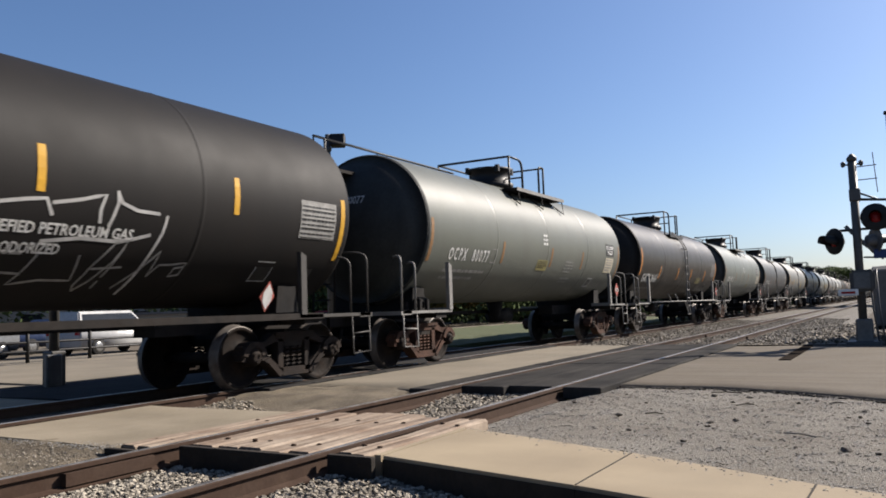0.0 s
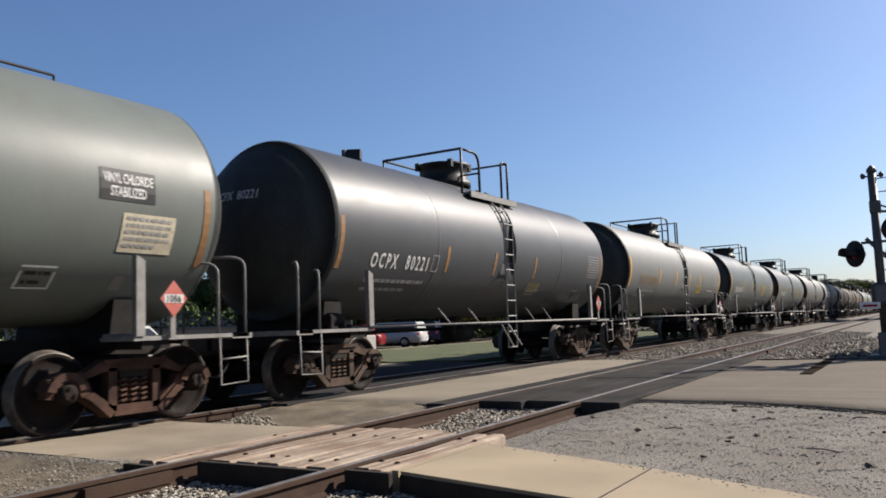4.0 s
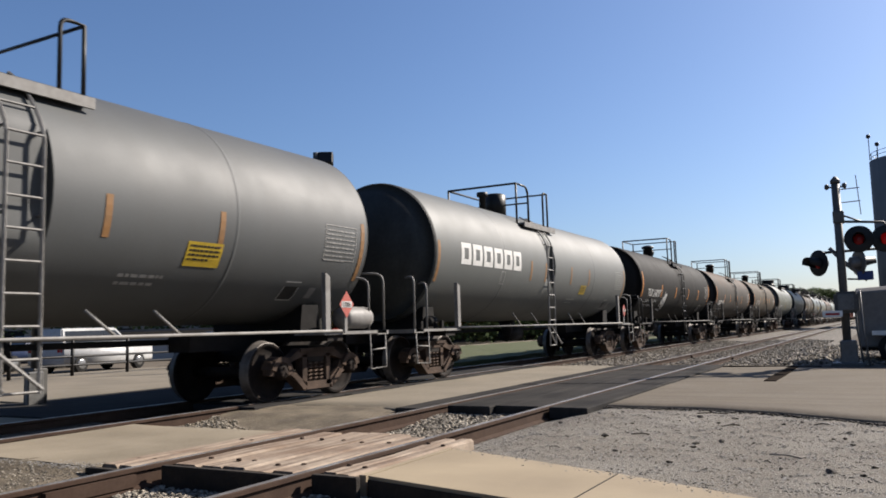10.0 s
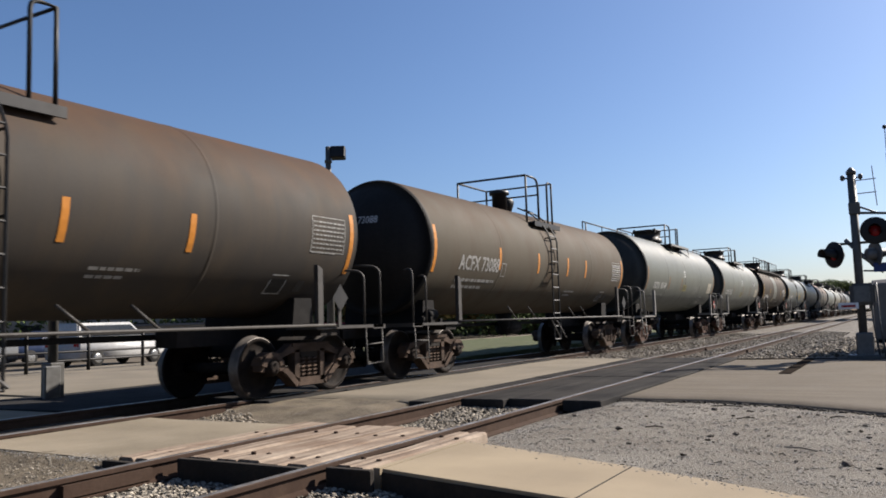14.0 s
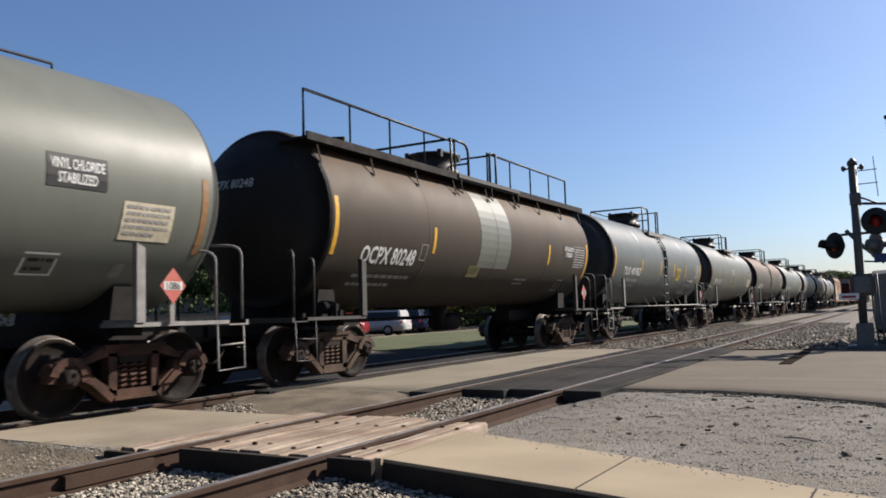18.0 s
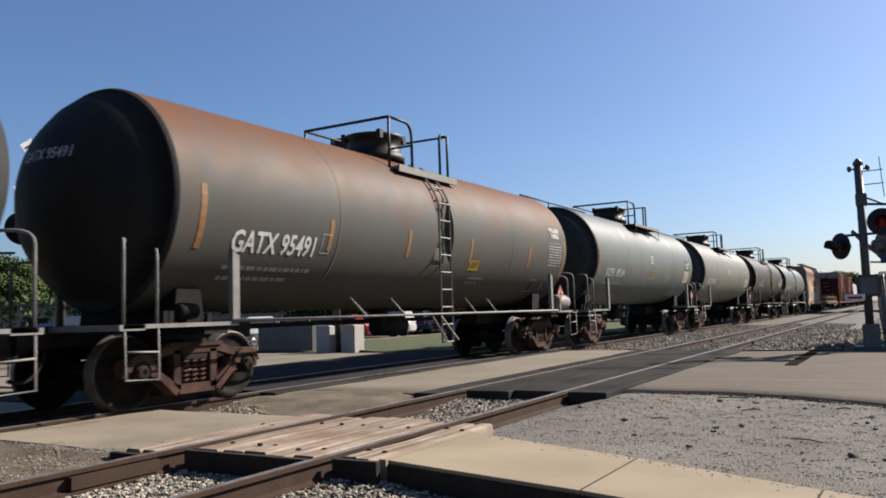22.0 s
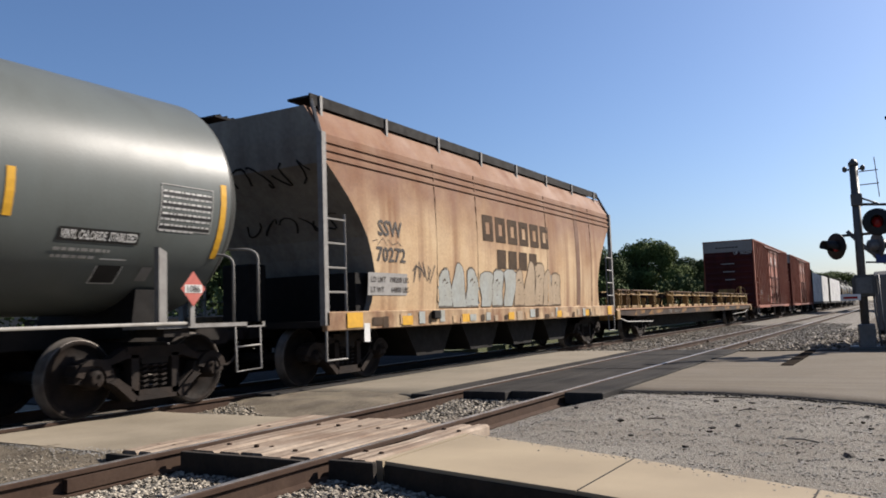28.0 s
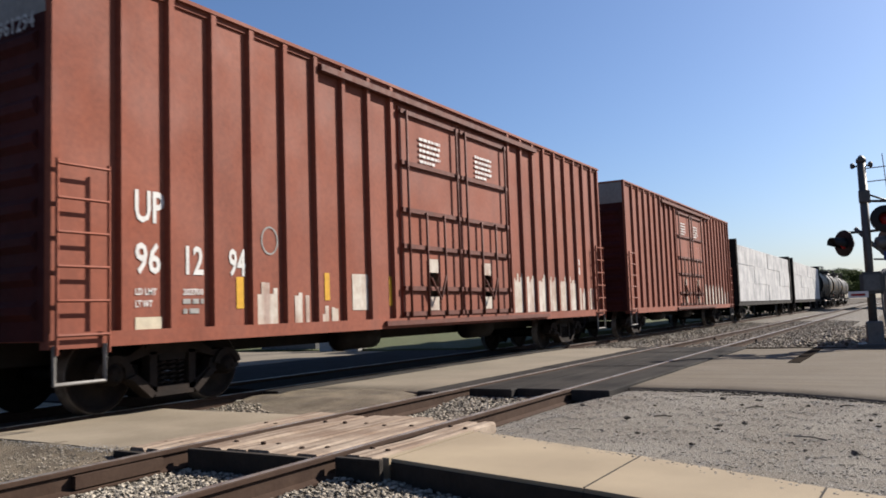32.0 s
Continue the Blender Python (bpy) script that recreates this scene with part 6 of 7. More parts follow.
_, sideJ, halfJ, cylJ = carJ
bl = []
for k in range(6):
    u, z, w, h = -5.45 + k * 0.55, 2.4, 0.46, 0.46
    bl += [(u, z, w, 0.11), (u, z + h - 0.11, w, 0.11), (u, z + 0.11, 0.13, h - 0.22), (u + w - 0.13, z + 0.11, 0.13, h - 0.22)]
tagged(sideJ.plates("name_block", bl, WHITE, "large white blocks of the owner's name"), kind="stuff")
_, sideK, halfK, cylK = carK
tag = [[(-2.62 + 0.35 * math.sin(k * 1.7) + 0.1 * math.sin(k * 0.6), 1.93 + 0.33 * math.cos(k * 2.3 + 0.4)) for k in range(26)], [(-2.98, 1.6), (-2.3, 1.55), (-2.2, 1.66)], [(-2.66, 2.3), (-2.6, 1.62)]]
sideK.strokes(tag, 0.03, WHITE, "graffiti_tag", "white sprayed tag")
_, sideQ, halfQ, cylQ = carQ
sideQ.plates("paint_band", [(-0.6, 2.0, 1.5, 1.75)], PAINT["light"], "broad pale grey paint patch", 0.004)


# ---- crossing: footpath, planks, rubber panels, ties, stones ----
def outline_slab(name, pts, z, thick, material, label, category, seed=1):
    """A flat slab over an (x, y) outline, with a softened rim."""
    b = bmesh.new()
    top = [b.verts.new((x, y, z)) for x, y in pts]
    rim = [b.verts.new((x, y, z - 0.004)) for x, y in pts]
    low = [b.verts.new((x, y, z - thick)) for x, y in pts]
    c = sum((v.co for v in top), Vector()) / len(top)
    for v in top:
        v.co = v.co + (c - v.co).normalized() * 0.004
    b.faces.new(top)
    k = len(pts)
    for i in range(k):
        j = (i + 1) % k
        b.faces.new((top[j], top[i], rim[i], rim[j]))
        b.faces.new((rim[j], rim[i], low[i], low[j]))
    bmesh.ops.recalc_face_normals(b, faces=b.faces)
    return tagged(part(name, b, material), label, category, kind="structure")


# Black of soil in the joints, and of soil and painted shade on edges.
SOIL_AND_SHADE = surface("black_soil_and_shade", (0.045, 0.036, 0.028), 0.95, other=(0.08, 0.062, 0.046), size=3, grain=18, relief=0.01)
path = thing("footpath", "pale concrete footpath slabs that lead to the plank crossing", "footpath", "", kind="structure")
near_edge = ((5.02, 3.42), (4.60, 1.75), (4.22, 0.5), (3.75, -0.6), (3.3, -1.6), (2.6, -3.2), (1.4, -6.0), (0.2, -9.0))
far_edge = ((6.42, 3.42), (5.73, 1.73), (5.12, 0.47), (4.7, -0.6), (4.3, -1.6), (3.6, -3.2), (2.4, -6.0), (1.2, -9.0))
for k in range(len(near_edge) - 1):
    g = 0.002
    a, b_, c, d = near_edge[k], near_edge[k + 1], far_edge[k + 1], far_edge[k]
    o = outline_slab("slab", [(a[0], a[1] - g), (b_[0], b_[1] + g), (c[0], c[1] + g), (d[0], d[1] - g)], -0.02, 0.34, CONCRETE, "", "")
    o.parent = path
    del o["kind"]
    # Strip on the slab side turned from the sun; its black includes the shade.
    e = outline_slab("slab_edge", [(a[0] - 0.012, a[1] - g), (b_[0] - 0.012, b_[1] + g), (b_[0] - 0.002, b_[1] + g), (a[0] - 0.002, a[1] - g)], -0.045, 0.31, SOIL_AND_SHADE, "black slab edge of soil stain and painted-in shade", "")
    e.parent = path
    del e["kind"]
    if k:
        e = outline_slab("joint", [(a[0] + 0.01, a[1] - 0.006), (d[0] - 0.01, d[1] - 0.006), (d[0] - 0.01, d[1] + 0.006), (a[0] + 0.01, a[1] + 0.006)], -0.0175, 0.012, SOIL_AND_SHADE, "dark open joint", "")
        e.parent = path
        del e["kind"]
for nm, pts in (("footpath_end", ((6.42, 3.46), (5.05, 3.46), (5.05, 3.52), (6.5, 3.52))),):
    outline_slab(nm, pts, -0.025, 0.3, CONCRETE, "thin pale concrete strip before the planks", "pavement")

crossing = thing("plank_crossing", "weathered bolted planks between and beside the near rails", "crossing", "", kind="structure")
rnd = random.Random(3)


def plank(x0, x1, y0, y1, top):
    b = bmesh.new()
    n = 8
    g = []
    for i in range(n + 1):
        x = x0 + (x1 - x0) * i / n
        dz = 0.012 * noise.noise((x * 1.1, y0 * 3, 2)) - 0.008
        g.append([b.verts.new((x, y, z)) for y, z in ((y0, top - 0.2), (y0 + 0.004, top - 0.02 + dz), (y0 + 0.025, top + dz), (y1 - 0.025, top + dz), (y1 - 0.004, top - 0.02 + dz), (y1, top - 0.2))])
    for p, q in zip(g, g[1:]):
        for j in range(5):
            b.faces.new((p[j], q[j], q[j + 1], p[j + 1]))
    b.faces.new(g[0][::-1])
    b.faces.new(g[-1])
    bmesh.ops.recalc_face_normals(b, faces=b.faces)
    return b


for y0, y1 in ((3.53, 3.68), (3.69, 3.84), (4.02, 4.25), (4.26, 4.51), (4.52, 4.78), (4.79, 5.04), (5.05, 5.32), (5.50, 5.68), (5.69, 5.88)):
    x0, x1 = 4.98 + rnd.uniform(-0.05, 0.05), 7.02 + rnd.uniform(-0.12, 0.08)
    if y0 > 5.4:
        x0 -= 0.38
    elif y0 > 4:
        x0 -= 0.09
    pl = part("plank", plank(x0, x1, y0, y1, -0.004 + rnd.uniform(-0.012, 0.006)), PLANK, crossing)
    for bx in np.arange(x0 + 0.3, x1, 1.25):
        for by in (y0 + (y1 - y0) * rnd.uniform(0.3, 0.7),):
            part("bolt_head", lathe(bmesh.new(), [(0.022, -0.02), (0.022, 0.002), (0.012, 0.005)], 8, "z", (bx + rnd.uniform(-0.03, 0.03), by, -0.004)), RAIL_RUST, pl)

# Boards added before the plank ends to paint their shaded faces black.
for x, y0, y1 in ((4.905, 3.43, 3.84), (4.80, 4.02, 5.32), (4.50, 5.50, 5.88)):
    part("end_board", soft_box(x - 0.03, x + 0.03, y0, y1, -0.26, -0.012, 0.006), SOIL_AND_SHADE, crossing, "added black board for the tarred, shaded plank ends")

panels = thing("rubber_crossing", "black rubber panels between and beside the near rails", "crossing", "", kind="structure")
for y0, y1, xa in ((3.34, 3.86, 9.85), (4.02, 4.66, 9.9), (4.665, 5.31, 9.75), (5.50, 5.88, 9.3), (7.98, 8.28, 8.85)):
    n = 5
    for k in range(n):
        x0 = xa + (20.1 - xa) * k / n
        x1 = xa + (20.1 - xa) * (k + 1) / n - 0.012
        part("panel", soft_box(x0, x1, y0, y1, -0.16, -0.006 - 0.004 * (k % 2), 0.012), RUBBER, panels)

TRACKS = {YN: near_track, YT: train_track}
tie = kept("tie", lambda: soft_box(-0.11, 0.11, -1.3, 1.3, -0.36, -0.155, 0.015))
fish = kept("joint_bar", lambda: box(bmesh.new(), -0.4, 0.4, -0.03, 0.03, -0.145, -0.05))
for y, t in TRACKS.items():
    x = -8.0
    while x < 62:
        if not (1.5 < x < 20.3):
            part("tie", tie, TIE, t, at=pose(x, rnd.uniform(-0.04, 0.04), rnd.uniform(-0.02, 0.0), 0, 0, rnd.uniform(-1, 1)))
        x += 0.54
    for x in (3.35, 26.0, 37.5):
        for s in (-1, 1):
            for e in (-0.035, 0.035):
                part("joint_bar", fish, RAIL_RUST, t, at=(x + s * 0.8, s * G2 + e, 0))


# stones: many small uneven lumps in one mesh
def stones(name, spots, lo, hi, material, label, category, seed, squash=0.7):
    rs = np.random.RandomState(seed)
    n = len(spots)
    base = np.array([(1, 0, 0), (-1, 0, 0), (0, 1, 0), (0, -1, 0), (0, 0, 1), (0, 0, -1), (0.62, 0.62, 0.55), (-0.62, 0.62, 0.5), (0.6, -0.62, 0.5), (-0.6, -0.6, 0.58)])
    tris = [(4, 0, 6), (4, 6, 2), (0, 2, 6), (4, 2, 7), (4, 7, 1), (2, 1, 7), (4, 1, 9), (4, 9, 3), (1, 3, 9), (4, 3, 8), (4, 8, 0), (3, 0, 8), (5, 2, 0), (5, 1, 2), (5, 3, 1), (5, 0, 3)]
    size = rs.uniform(lo, hi, n) / 2
    jit = base[None] * rs.uniform(0.72, 1.3, (n, 10, 1)) * size[:, None, None] * np.array([1, 1, squash])[None, None]
    a, b = rs.uniform(0, 6.28, n), rs.uniform(-0.6, 0.6, n)
    x = jit[..., 0] * np.cos(a)[:, None] - jit[..., 1] * np.sin(a)[:, None]
    y = jit[..., 0] * np.sin(a)[:, None] + jit[..., 1] * np.cos(a)[:, None]
    z = jit[..., 2]
    x, z = x * np.cos(b)[:, None] - z * np.sin(b)[:, None], x * np.sin(b)[:, None] + z * np.cos(b)[:, None]
    sp = np.array(spots)
    v = np.stack([x + sp[:, :1], y + sp[:, 1:2], z + sp[:, 2:3] + (size * squash * 0.35)[:, None]], -1).reshape(-1, 3)
    f = (np.array(tris)[None] + (np.arange(n) * 10)[:, None, None]).reshape(-1, 3)
    me = bpy.data.meshes.new(name)
    me.from_pydata(v.tolist(), [], f.tolist())
    me.materials.append(None)
    return tagged(part(name, me, material), label, category, kind="stuff")


def scatter(n, x0, x1, y0, y1, z, seed, keep=None):
    rs = np.random.RandomState(seed)
    out = []
    while len(out) < n:
        x, y = rs.uniform(x0, x1), rs.uniform(y0, y1)
        if keep is None or keep(x, y):
            out.append((x, y, z(x, y) if callable(z) else z))
    return out


def off_rail(y):
    return all(abs(y - c - s * G2) > 0.075 for c in (YN, YT) for s in (-1, 1))


def bed_height(x, y):
    o = y - YN
    return float(np.interp(abs(o), (0, 1.2, 2.0, 3.0), (-0.205, -0.185, -0.23, -0.34))) + 0.03 * noise.noise((x * 0.9, y * 1.3, 3))


def path_edge(y):
    return float(np.interp(y, (-3.2, -1.6, 0.1, 1.75, 3.42), (2.6, 3.3, 4.05, 4.6, 5.02)))


stones("ballast_stones", scatter(21000, 0.2, 5.0, 0.4, 5.6, lambda x, y: bed_height(x, y) + 0.012, 1, lambda x, y: off_rail(y) and x < path_edge(y) - 0.02 and noise.noise((x * 3, y * 3, 1)) < 2.2 * min(x - 0.3, 2.0 * (y - 0.5)) - 0.6), 0.016, 0.05, STONE, "loose grey and tan ballast stones round the near rails", "ballast", 1)
stones("ballast_stones_planks", scatter(5200, 7.0, 10.0, 3.9, 5.9, lambda x, y: bed_height(x, y) + 0.015 + 0.05 * max(0, x - 8.6), 2, lambda x, y: off_rail(y)), 0.02, 0.05, STONE, "loose ballast between plank and rubber crossing", "ballast", 2)
stones("ballast_stones_train", scatter(900, 6.95, 8.3, 5.95, 8.2, lambda x, y: ramp_top(x, y) + 0.003, 3, lambda x, y: x < 7.2 + 0.5 * (y - 5.9) + 0.25 * noise.noise((x * 2, y * 2, 0))), 0.015, 0.05, STONE, "loose ballast beside the train's track", "ballast", 3)
stones("ballast_stones_left", scatter(2600, 1.2, 4.7, 5.55, 8.1, lambda x, y: left_top(x, y) + 0.002, 4, lambda x, y: off_rail(y) and noise.noise((x * 1.6, y * 1.6, 9)) > -0.05), 0.006, 0.022, STONE, "small gravel between the tracks", "gravel", 4)
stones("ballast_stones_far", scatter(11000, 20.3, 48, 2.2, 8.3, lambda x, y: float(np.interp(min(abs(y - YN), abs(y - YT)), (0, 1.2, 2.0, 2.3), (-0.14, -0.12, -0.17, -0.2))), 5, lambda x, y: off_rail(y)), 0.03, 0.08, STONE, "brown ballast stones past the road", "ballast", 5)
stones("ballast_stones_behind", scatter(2500, 4.0, 12, 10.1, 13.4, lambda x, y: float(np.interp(y, (10.1, 11.3, 12.3, 13.4), (-0.13, -0.17, -0.3, -0.3))), 6, lambda x, y: x < 9), 0.04, 0.09, STONE, "pale stones round the far signal", "ballast", 6)
stones("yard_pebbles", scatter(26000, 4.6, 10.6, -1.2, 3.84, lambda x, y: yard_top(x, y) - 0.002, 7, lambda x, y: gravel_edge(y) + (0.5 if y < 2.6 else 0.05) < x < road_rim(y) + 0.1), 0.006, 0.023, PEBBLE, "small pale gravel strewn over the yard", "gravel", 7, 0.34)
DARK_STONE = surface("dark_stone", (0.10, 0.085, 0.07), 0.9, other=(0.16, 0.13, 0.105), size=3, island=0.4)
on_yard = lambda x, y: gravel_edge(y) + 0.6 < x < road_rim(y) - 0.1
big = scatter(26, 6.3, 10.2, -0.6, 1.6, lambda x, y: yard_top(x, y), 8, on_yard) + scatter(8, 6.6, 10.2, 1.6, 3.4, lambda x, y: yard_top(x, y), 18, on_yard)
stones("yard_stones", big + [(7.77, 2.47, -0.05), (8.2, 0.35, -0.05)], 0.025, 0.085, DARK_STONE, "dark stones lying on the gravel", "stones", 8, 0.5)
stones("yard_grit", scatter(1100, 5.6, 10.4, -1.0, 3.8, lambda x, y: yard_top(x, y) - 0.004, 28, on_yard), 0.012, 0.028, PEBBLE, "coarser stones strewn over the gravel yard", "gravel", 28, 0.5)
stones("yard_chips", scatter(230, 5.8, 10.4, -1.0, 3.4, lambda x, y: yard_top(x, y), 29, on_yard), 0.01, 0.026, DARK_STONE, "dark chips of wood and tar strewn over the gravel", "gravel", 29, 0.4)
WOOD_BIT = surface("weathered_twig", (0.11, 0.085, 0.065), 0.9, other=(0.2, 0.165, 0.13), size=6)
for x, y, w, length, paint in ((10.1, 1.85, 92, 0.36, WOOD_BIT), (8.9, 1.45, 128, 0.2, WOOD_BIT), (8.1, 2.2, 95, 0.18, WOOD_BIT), (7.1, 0.75, 60, 0.3, GRAB), (9.2, 0.6, 110, 0.14, WOOD_BIT)):
    z = yard_top(x, y)
    c, d = math.cos(radians(w)), math.sin(radians(w))
    t = tagged(part("twig", pipe(bmesh.new(), [(-length / 2 * c, -length / 2 * d, 0.008), (0.02 * d, -0.02 * c, 0.014), (length / 2 * c, length / 2 * d, 0.006)], 0.006, 5), paint, at=(x, y, z + 0.004)),
               "weathered twig lying on the gravel", "twig", "twigs on the gravel")
def far_rim(y):
    return float(np.interp(y, (-3.2, -1.6, 0.1, 0.9, 1.73, 3.42), (3.6, 4.3, 4.95, 5.3, 5.73, 6.42)))


rs = np.random.RandomState(44)
spill = []
for y in rs.uniform(-2.0, 3.4, 650):
    d = rs.normal(0, 0.08)
    spill.append((far_rim(y) + d, y, -0.022 if d < 0 else yard_top(far_rim(y) + d, y) + 0.004))
stones("spilled_gravel", spill, 0.006, 0.022, PEBBLE, "gravel spilled over the rim of the footpath", "gravel", 45, 0.45)
crumbs = [(road_rim(y) + ragged(y) - abs(rs.normal(0, 0.07)) + 0.02, y, -0.06) for y in rs.uniform(-2.0, 3.3, 1500)]
stones("road_crumbs", crumbs, 0.012, 0.045, DARK_STONE, "crumbled stones along the road's broken rim", "gravel", 46, 0.55)
mixed = [(4.6 + rs.normal(0, 0.10), y, -0.034) for y in rs.uniform(5.95, 8.0, 900)]
stones("path_grit", mixed, 0.006, 0.02, PEBBLE, "grit strewn over the end of the path", "gravel", 47, 0.45)
stones("verge_stones", scatter(2600, 20.0, 33, -1.5, 2.3, 0.0, 9), 0.05, 0.13, STONE, "loose stones round the crossing signal", "gravel", 9)

# ---- crossing signals ----
POLE = surface("dull_galvanised_pole", (0.20, 0.195, 0.185), 0.55, metal=0.3, other=(0.13, 0.125, 0.115), size=3)
SIGNAL_BLACK = surface("signal_black", (0.02, 0.02, 0.022), 0.5, other=(0.04, 0.038, 0.036), size=3)
SIGNAL_BACK = surface("signal_back_grey", (0.28, 0.28, 0.275), 0.45, metal=0.3, other=(0.16, 0.155, 0.15), size=4)
LENS = surface("dark_red_lens", (0.62, 0.02, 0.03), 0.25, other=(0.42, 0.015, 0.02), size=6)
LENS_ON = lamp_glow("lit_red_lens", (0.5, 0.006, 0.008), 0.07)
SIGN_WHITE = surface("white_sign", (1.6, 1.6, 1.55), 0.45, other=(1.35, 1.35, 1.28), size=3)
SIGN_BLUE = surface("blue_sign", (0.05, 0.09, 0.30), 0.5, other=(0.08, 0.11, 0.26), size=3)


def signal_head(parent, at, turn, lens, shield=None):
    """A flasher: round dark shield, hood and lens; it faces local -y, turned about z."""
    m = Matrix.Translation(at) @ pose(0, 0, 0, 0, 0, turn)
    h = part("signal_head", lathe(bmesh.new(), [(0.26, 0.012), (0.30, 0.0), (0.30, -0.012), (0.29, -0.016), (0.13, -0.014)], 28, "y"), shield or SIGNAL_BLACK, parent, "round signal shield", m)
    part("lamp_housing", lathe(bmesh.new(), [(0.06, 0.2), (0.13, 0.17), (0.145, 0.02), (0.15, 0.0)], 20, "y"), SIGNAL_BACK, h, "grey lamp housing")
    b = bmesh.new()
    n = 14
    ring = []
    for r in (0.135, 0.128):
        for y, span in ((-0.015, 1.0), (-0.34, 0.72)):
            ring.append([b.verts.new((r * math.sin(w), y, r * math.cos(w) * 1.0)) for w in (math.pi * 0.78 * span * (2 * k / n - 1) for k in range(n + 1))])
    for p, q in ((0, 1), (3, 2)):
        for k in range(n):
            b.faces.new((ring[p][k], ring[p][k + 1], ring[q][k + 1], ring[q][k])).smooth = True
    for k in range(n):
        b.faces.new((ring[1][k], ring[1][k + 1], ring[3][k + 1], ring[3][k]))
    bmesh.ops.recalc_face_normals(b, faces=b.faces)
    part("hood", b, SIGNAL_BLACK, h, "black lamp hood")
    part("lens", lathe(bmesh.new(), [(0.125, -0.016), (0.125, -0.02), (0.08, -0.045), (0.02, -0.055)], 20, "y"), lens, h, "red lens")
    return h


def crossbuck(parent, at, turn):
    m = Matrix.Translation(at) @ pose(0, 0, 0, 0, 0, turn)
    for tilt, words, dy in ((53, "RAIL  ROAD", 0.014), (-37, "CROSSING", 0.0)):
        mm = m @ Matrix.Translation((0, dy, 0)) @ pose(0, 0, 0, 0, tilt, 0)
        b = part("crossbuck_blade", soft_box(-0.66, 0.66, -0.004, 0.004, -0.115, 0.115, 0.003), SIGN_WHITE, parent, "white crossbuck blade", mm)
        vs, fs, w = letters(words, 0.15)
        k = 1.16 / w
        part("lettering", solid("lettering", [((x - w / 2) * k, -0.0065, y - 0.075) for x, y in vs], fs), SIGNAL_BLACK, b, "black letters")


# far signal
far_sig = thing("crossing_signal", "grey crossing signal with crossbuck and flashers behind the train", "crossing signal", "crossing signals", (8.87, 13.0, -0.2))
part("mast", pipe(bmesh.new(), [(0, 0, 0.5), (0, 0, 5.05)], 0.085, 14), POLE, far_sig, "dull grey mast")
part("mast_cap", lathe(bmesh.new(), [(0.09, 5.0), (0.09, 5.08), (0.04, 5.1)], 14, "z"), POLE, far_sig)
for z in (4.0, 3.6, 3.05):
    part("clamp", lathe(bmesh.new(), [(0.1, z), (0.1, z + 0.06)], 12, "z"), POLE, far_sig)
part("base_post", soft_box(-0.14, 0.14, -0.14, 0.14, 0.02, 0.75, 0.02), POLE, far_sig, "grey base post")
part("base_flange", soft_box(-0.28, 0.28, -0.28, 0.28, -0.1, 0.08, 0.02), POLE, far_sig)
part("relay_box", soft_box(-0.3, 0.0, -0.24, -0.14, 0.12, 0.7, 0.02), SIGNAL_BACK, far_sig, "grey relay box on the base")
right = Vector((0.827, -0.562, 0))
into = Vector((0.562, 0.827, 0))
crossbuck(far_sig, Vector((-0.17, 0.11, 4.0)), -16)
b = pipe(bmesh.new(), [tuple(right * -0.62 + Vector((0, 0, 3.22))), tuple(right * 0.64 + Vector((0, 0, 3.22)))], 0.03, 8)
part("cross_arm", b, POLE, far_sig, "steel cross arm")
part("junction_box", lathe(bmesh.new(), [(0.05, 3.1), (0.12, 3.14), (0.12, 3.28), (0.05, 3.32)], 12, "z"), SIGNAL_BACK, far_sig)
signal_head(far_sig, right * -0.6 + Vector((0, 0, 3.0)), 146 + 10, LENS)
signal_head(far_sig, right * 0.0 + into * 0.2 + Vector((0, 0, 2.95)), 146 + 10, LENS)
signal_head(far_sig, right * 0.06 - into * 0.18 + Vector((0, 0, 3.0)), 27, LENS, SIGNAL_BACK)
signal_head(far_sig, right * 0.57 + Vector((0, 0, 3.06)), 27, LENS, SIGNAL_BACK)

# near signal beside the road
near_sig = thing("crossing_signal", "dark crossing signal with red flashers beside the road", "crossing signal", "crossing signals", (19.95, 0.66, -0.12))
part("mast", pipe(bmesh.new(), [(0, 0, 0.3), (0, 0, 4.22)], 0.088, 14), POLE, near_sig, "dark grey mast")
part("mast_cap", lathe(bmesh.new(), [(0.105, 4.2), (0.105, 4.27), (0.03, 4.36)], 12, "z"), POLE, near_sig)
for s in (-1, 1):
    b = pipe(bmesh.new(), [(0, 0, 4.12), (0, s * 0.16, 4.12)], 0.02, 6)
    lathe(b, [(0.02, 4.07), (0.05, 4.1), (0.05, 4.17), (0.02, 4.2)], 10, "z", (0, s * 0.18, 0))
    part("bell", b, POLE, near_sig, "small bell and bracket")
b = bmesh.new()
for z in (4.05, 3.75):
    pipe(b, [(0, 0, z), (0, -0.48, z + 0.01)], 0.012, 5)
pipe(b, [(0, -0.42, 4.35), (0, -0.47, 3.45)], 0.010, 5)
part("antenna", b, POLE, near_sig, "thin whip antenna on two arms")
b = pipe(bmesh.new(), [(0, -0.06, 3.48), (0, -0.5, 3.27)], 0.022, 6)
pipe(b, [(0, -0.06, 3.32), (0, -0.9, 3.24), (0, -0.94, 3.14)], 0.03, 6)
part("bracket_arm", b, POLE, near_sig, "steel bracket arm")
part("bracket_clamp", soft_box(-0.12, 0.12, -0.13, 0.1, 3.28, 3.56, 0.02), POLE, near_sig)
b = pipe(bmesh.new(), [(0, 0.46, 2.64), (0, -0.8, 2.66)], 0.03, 8)
pipe(b, [(0, 0.42, 2.64), (0, 0.42, 2.5)], 0.025, 6)
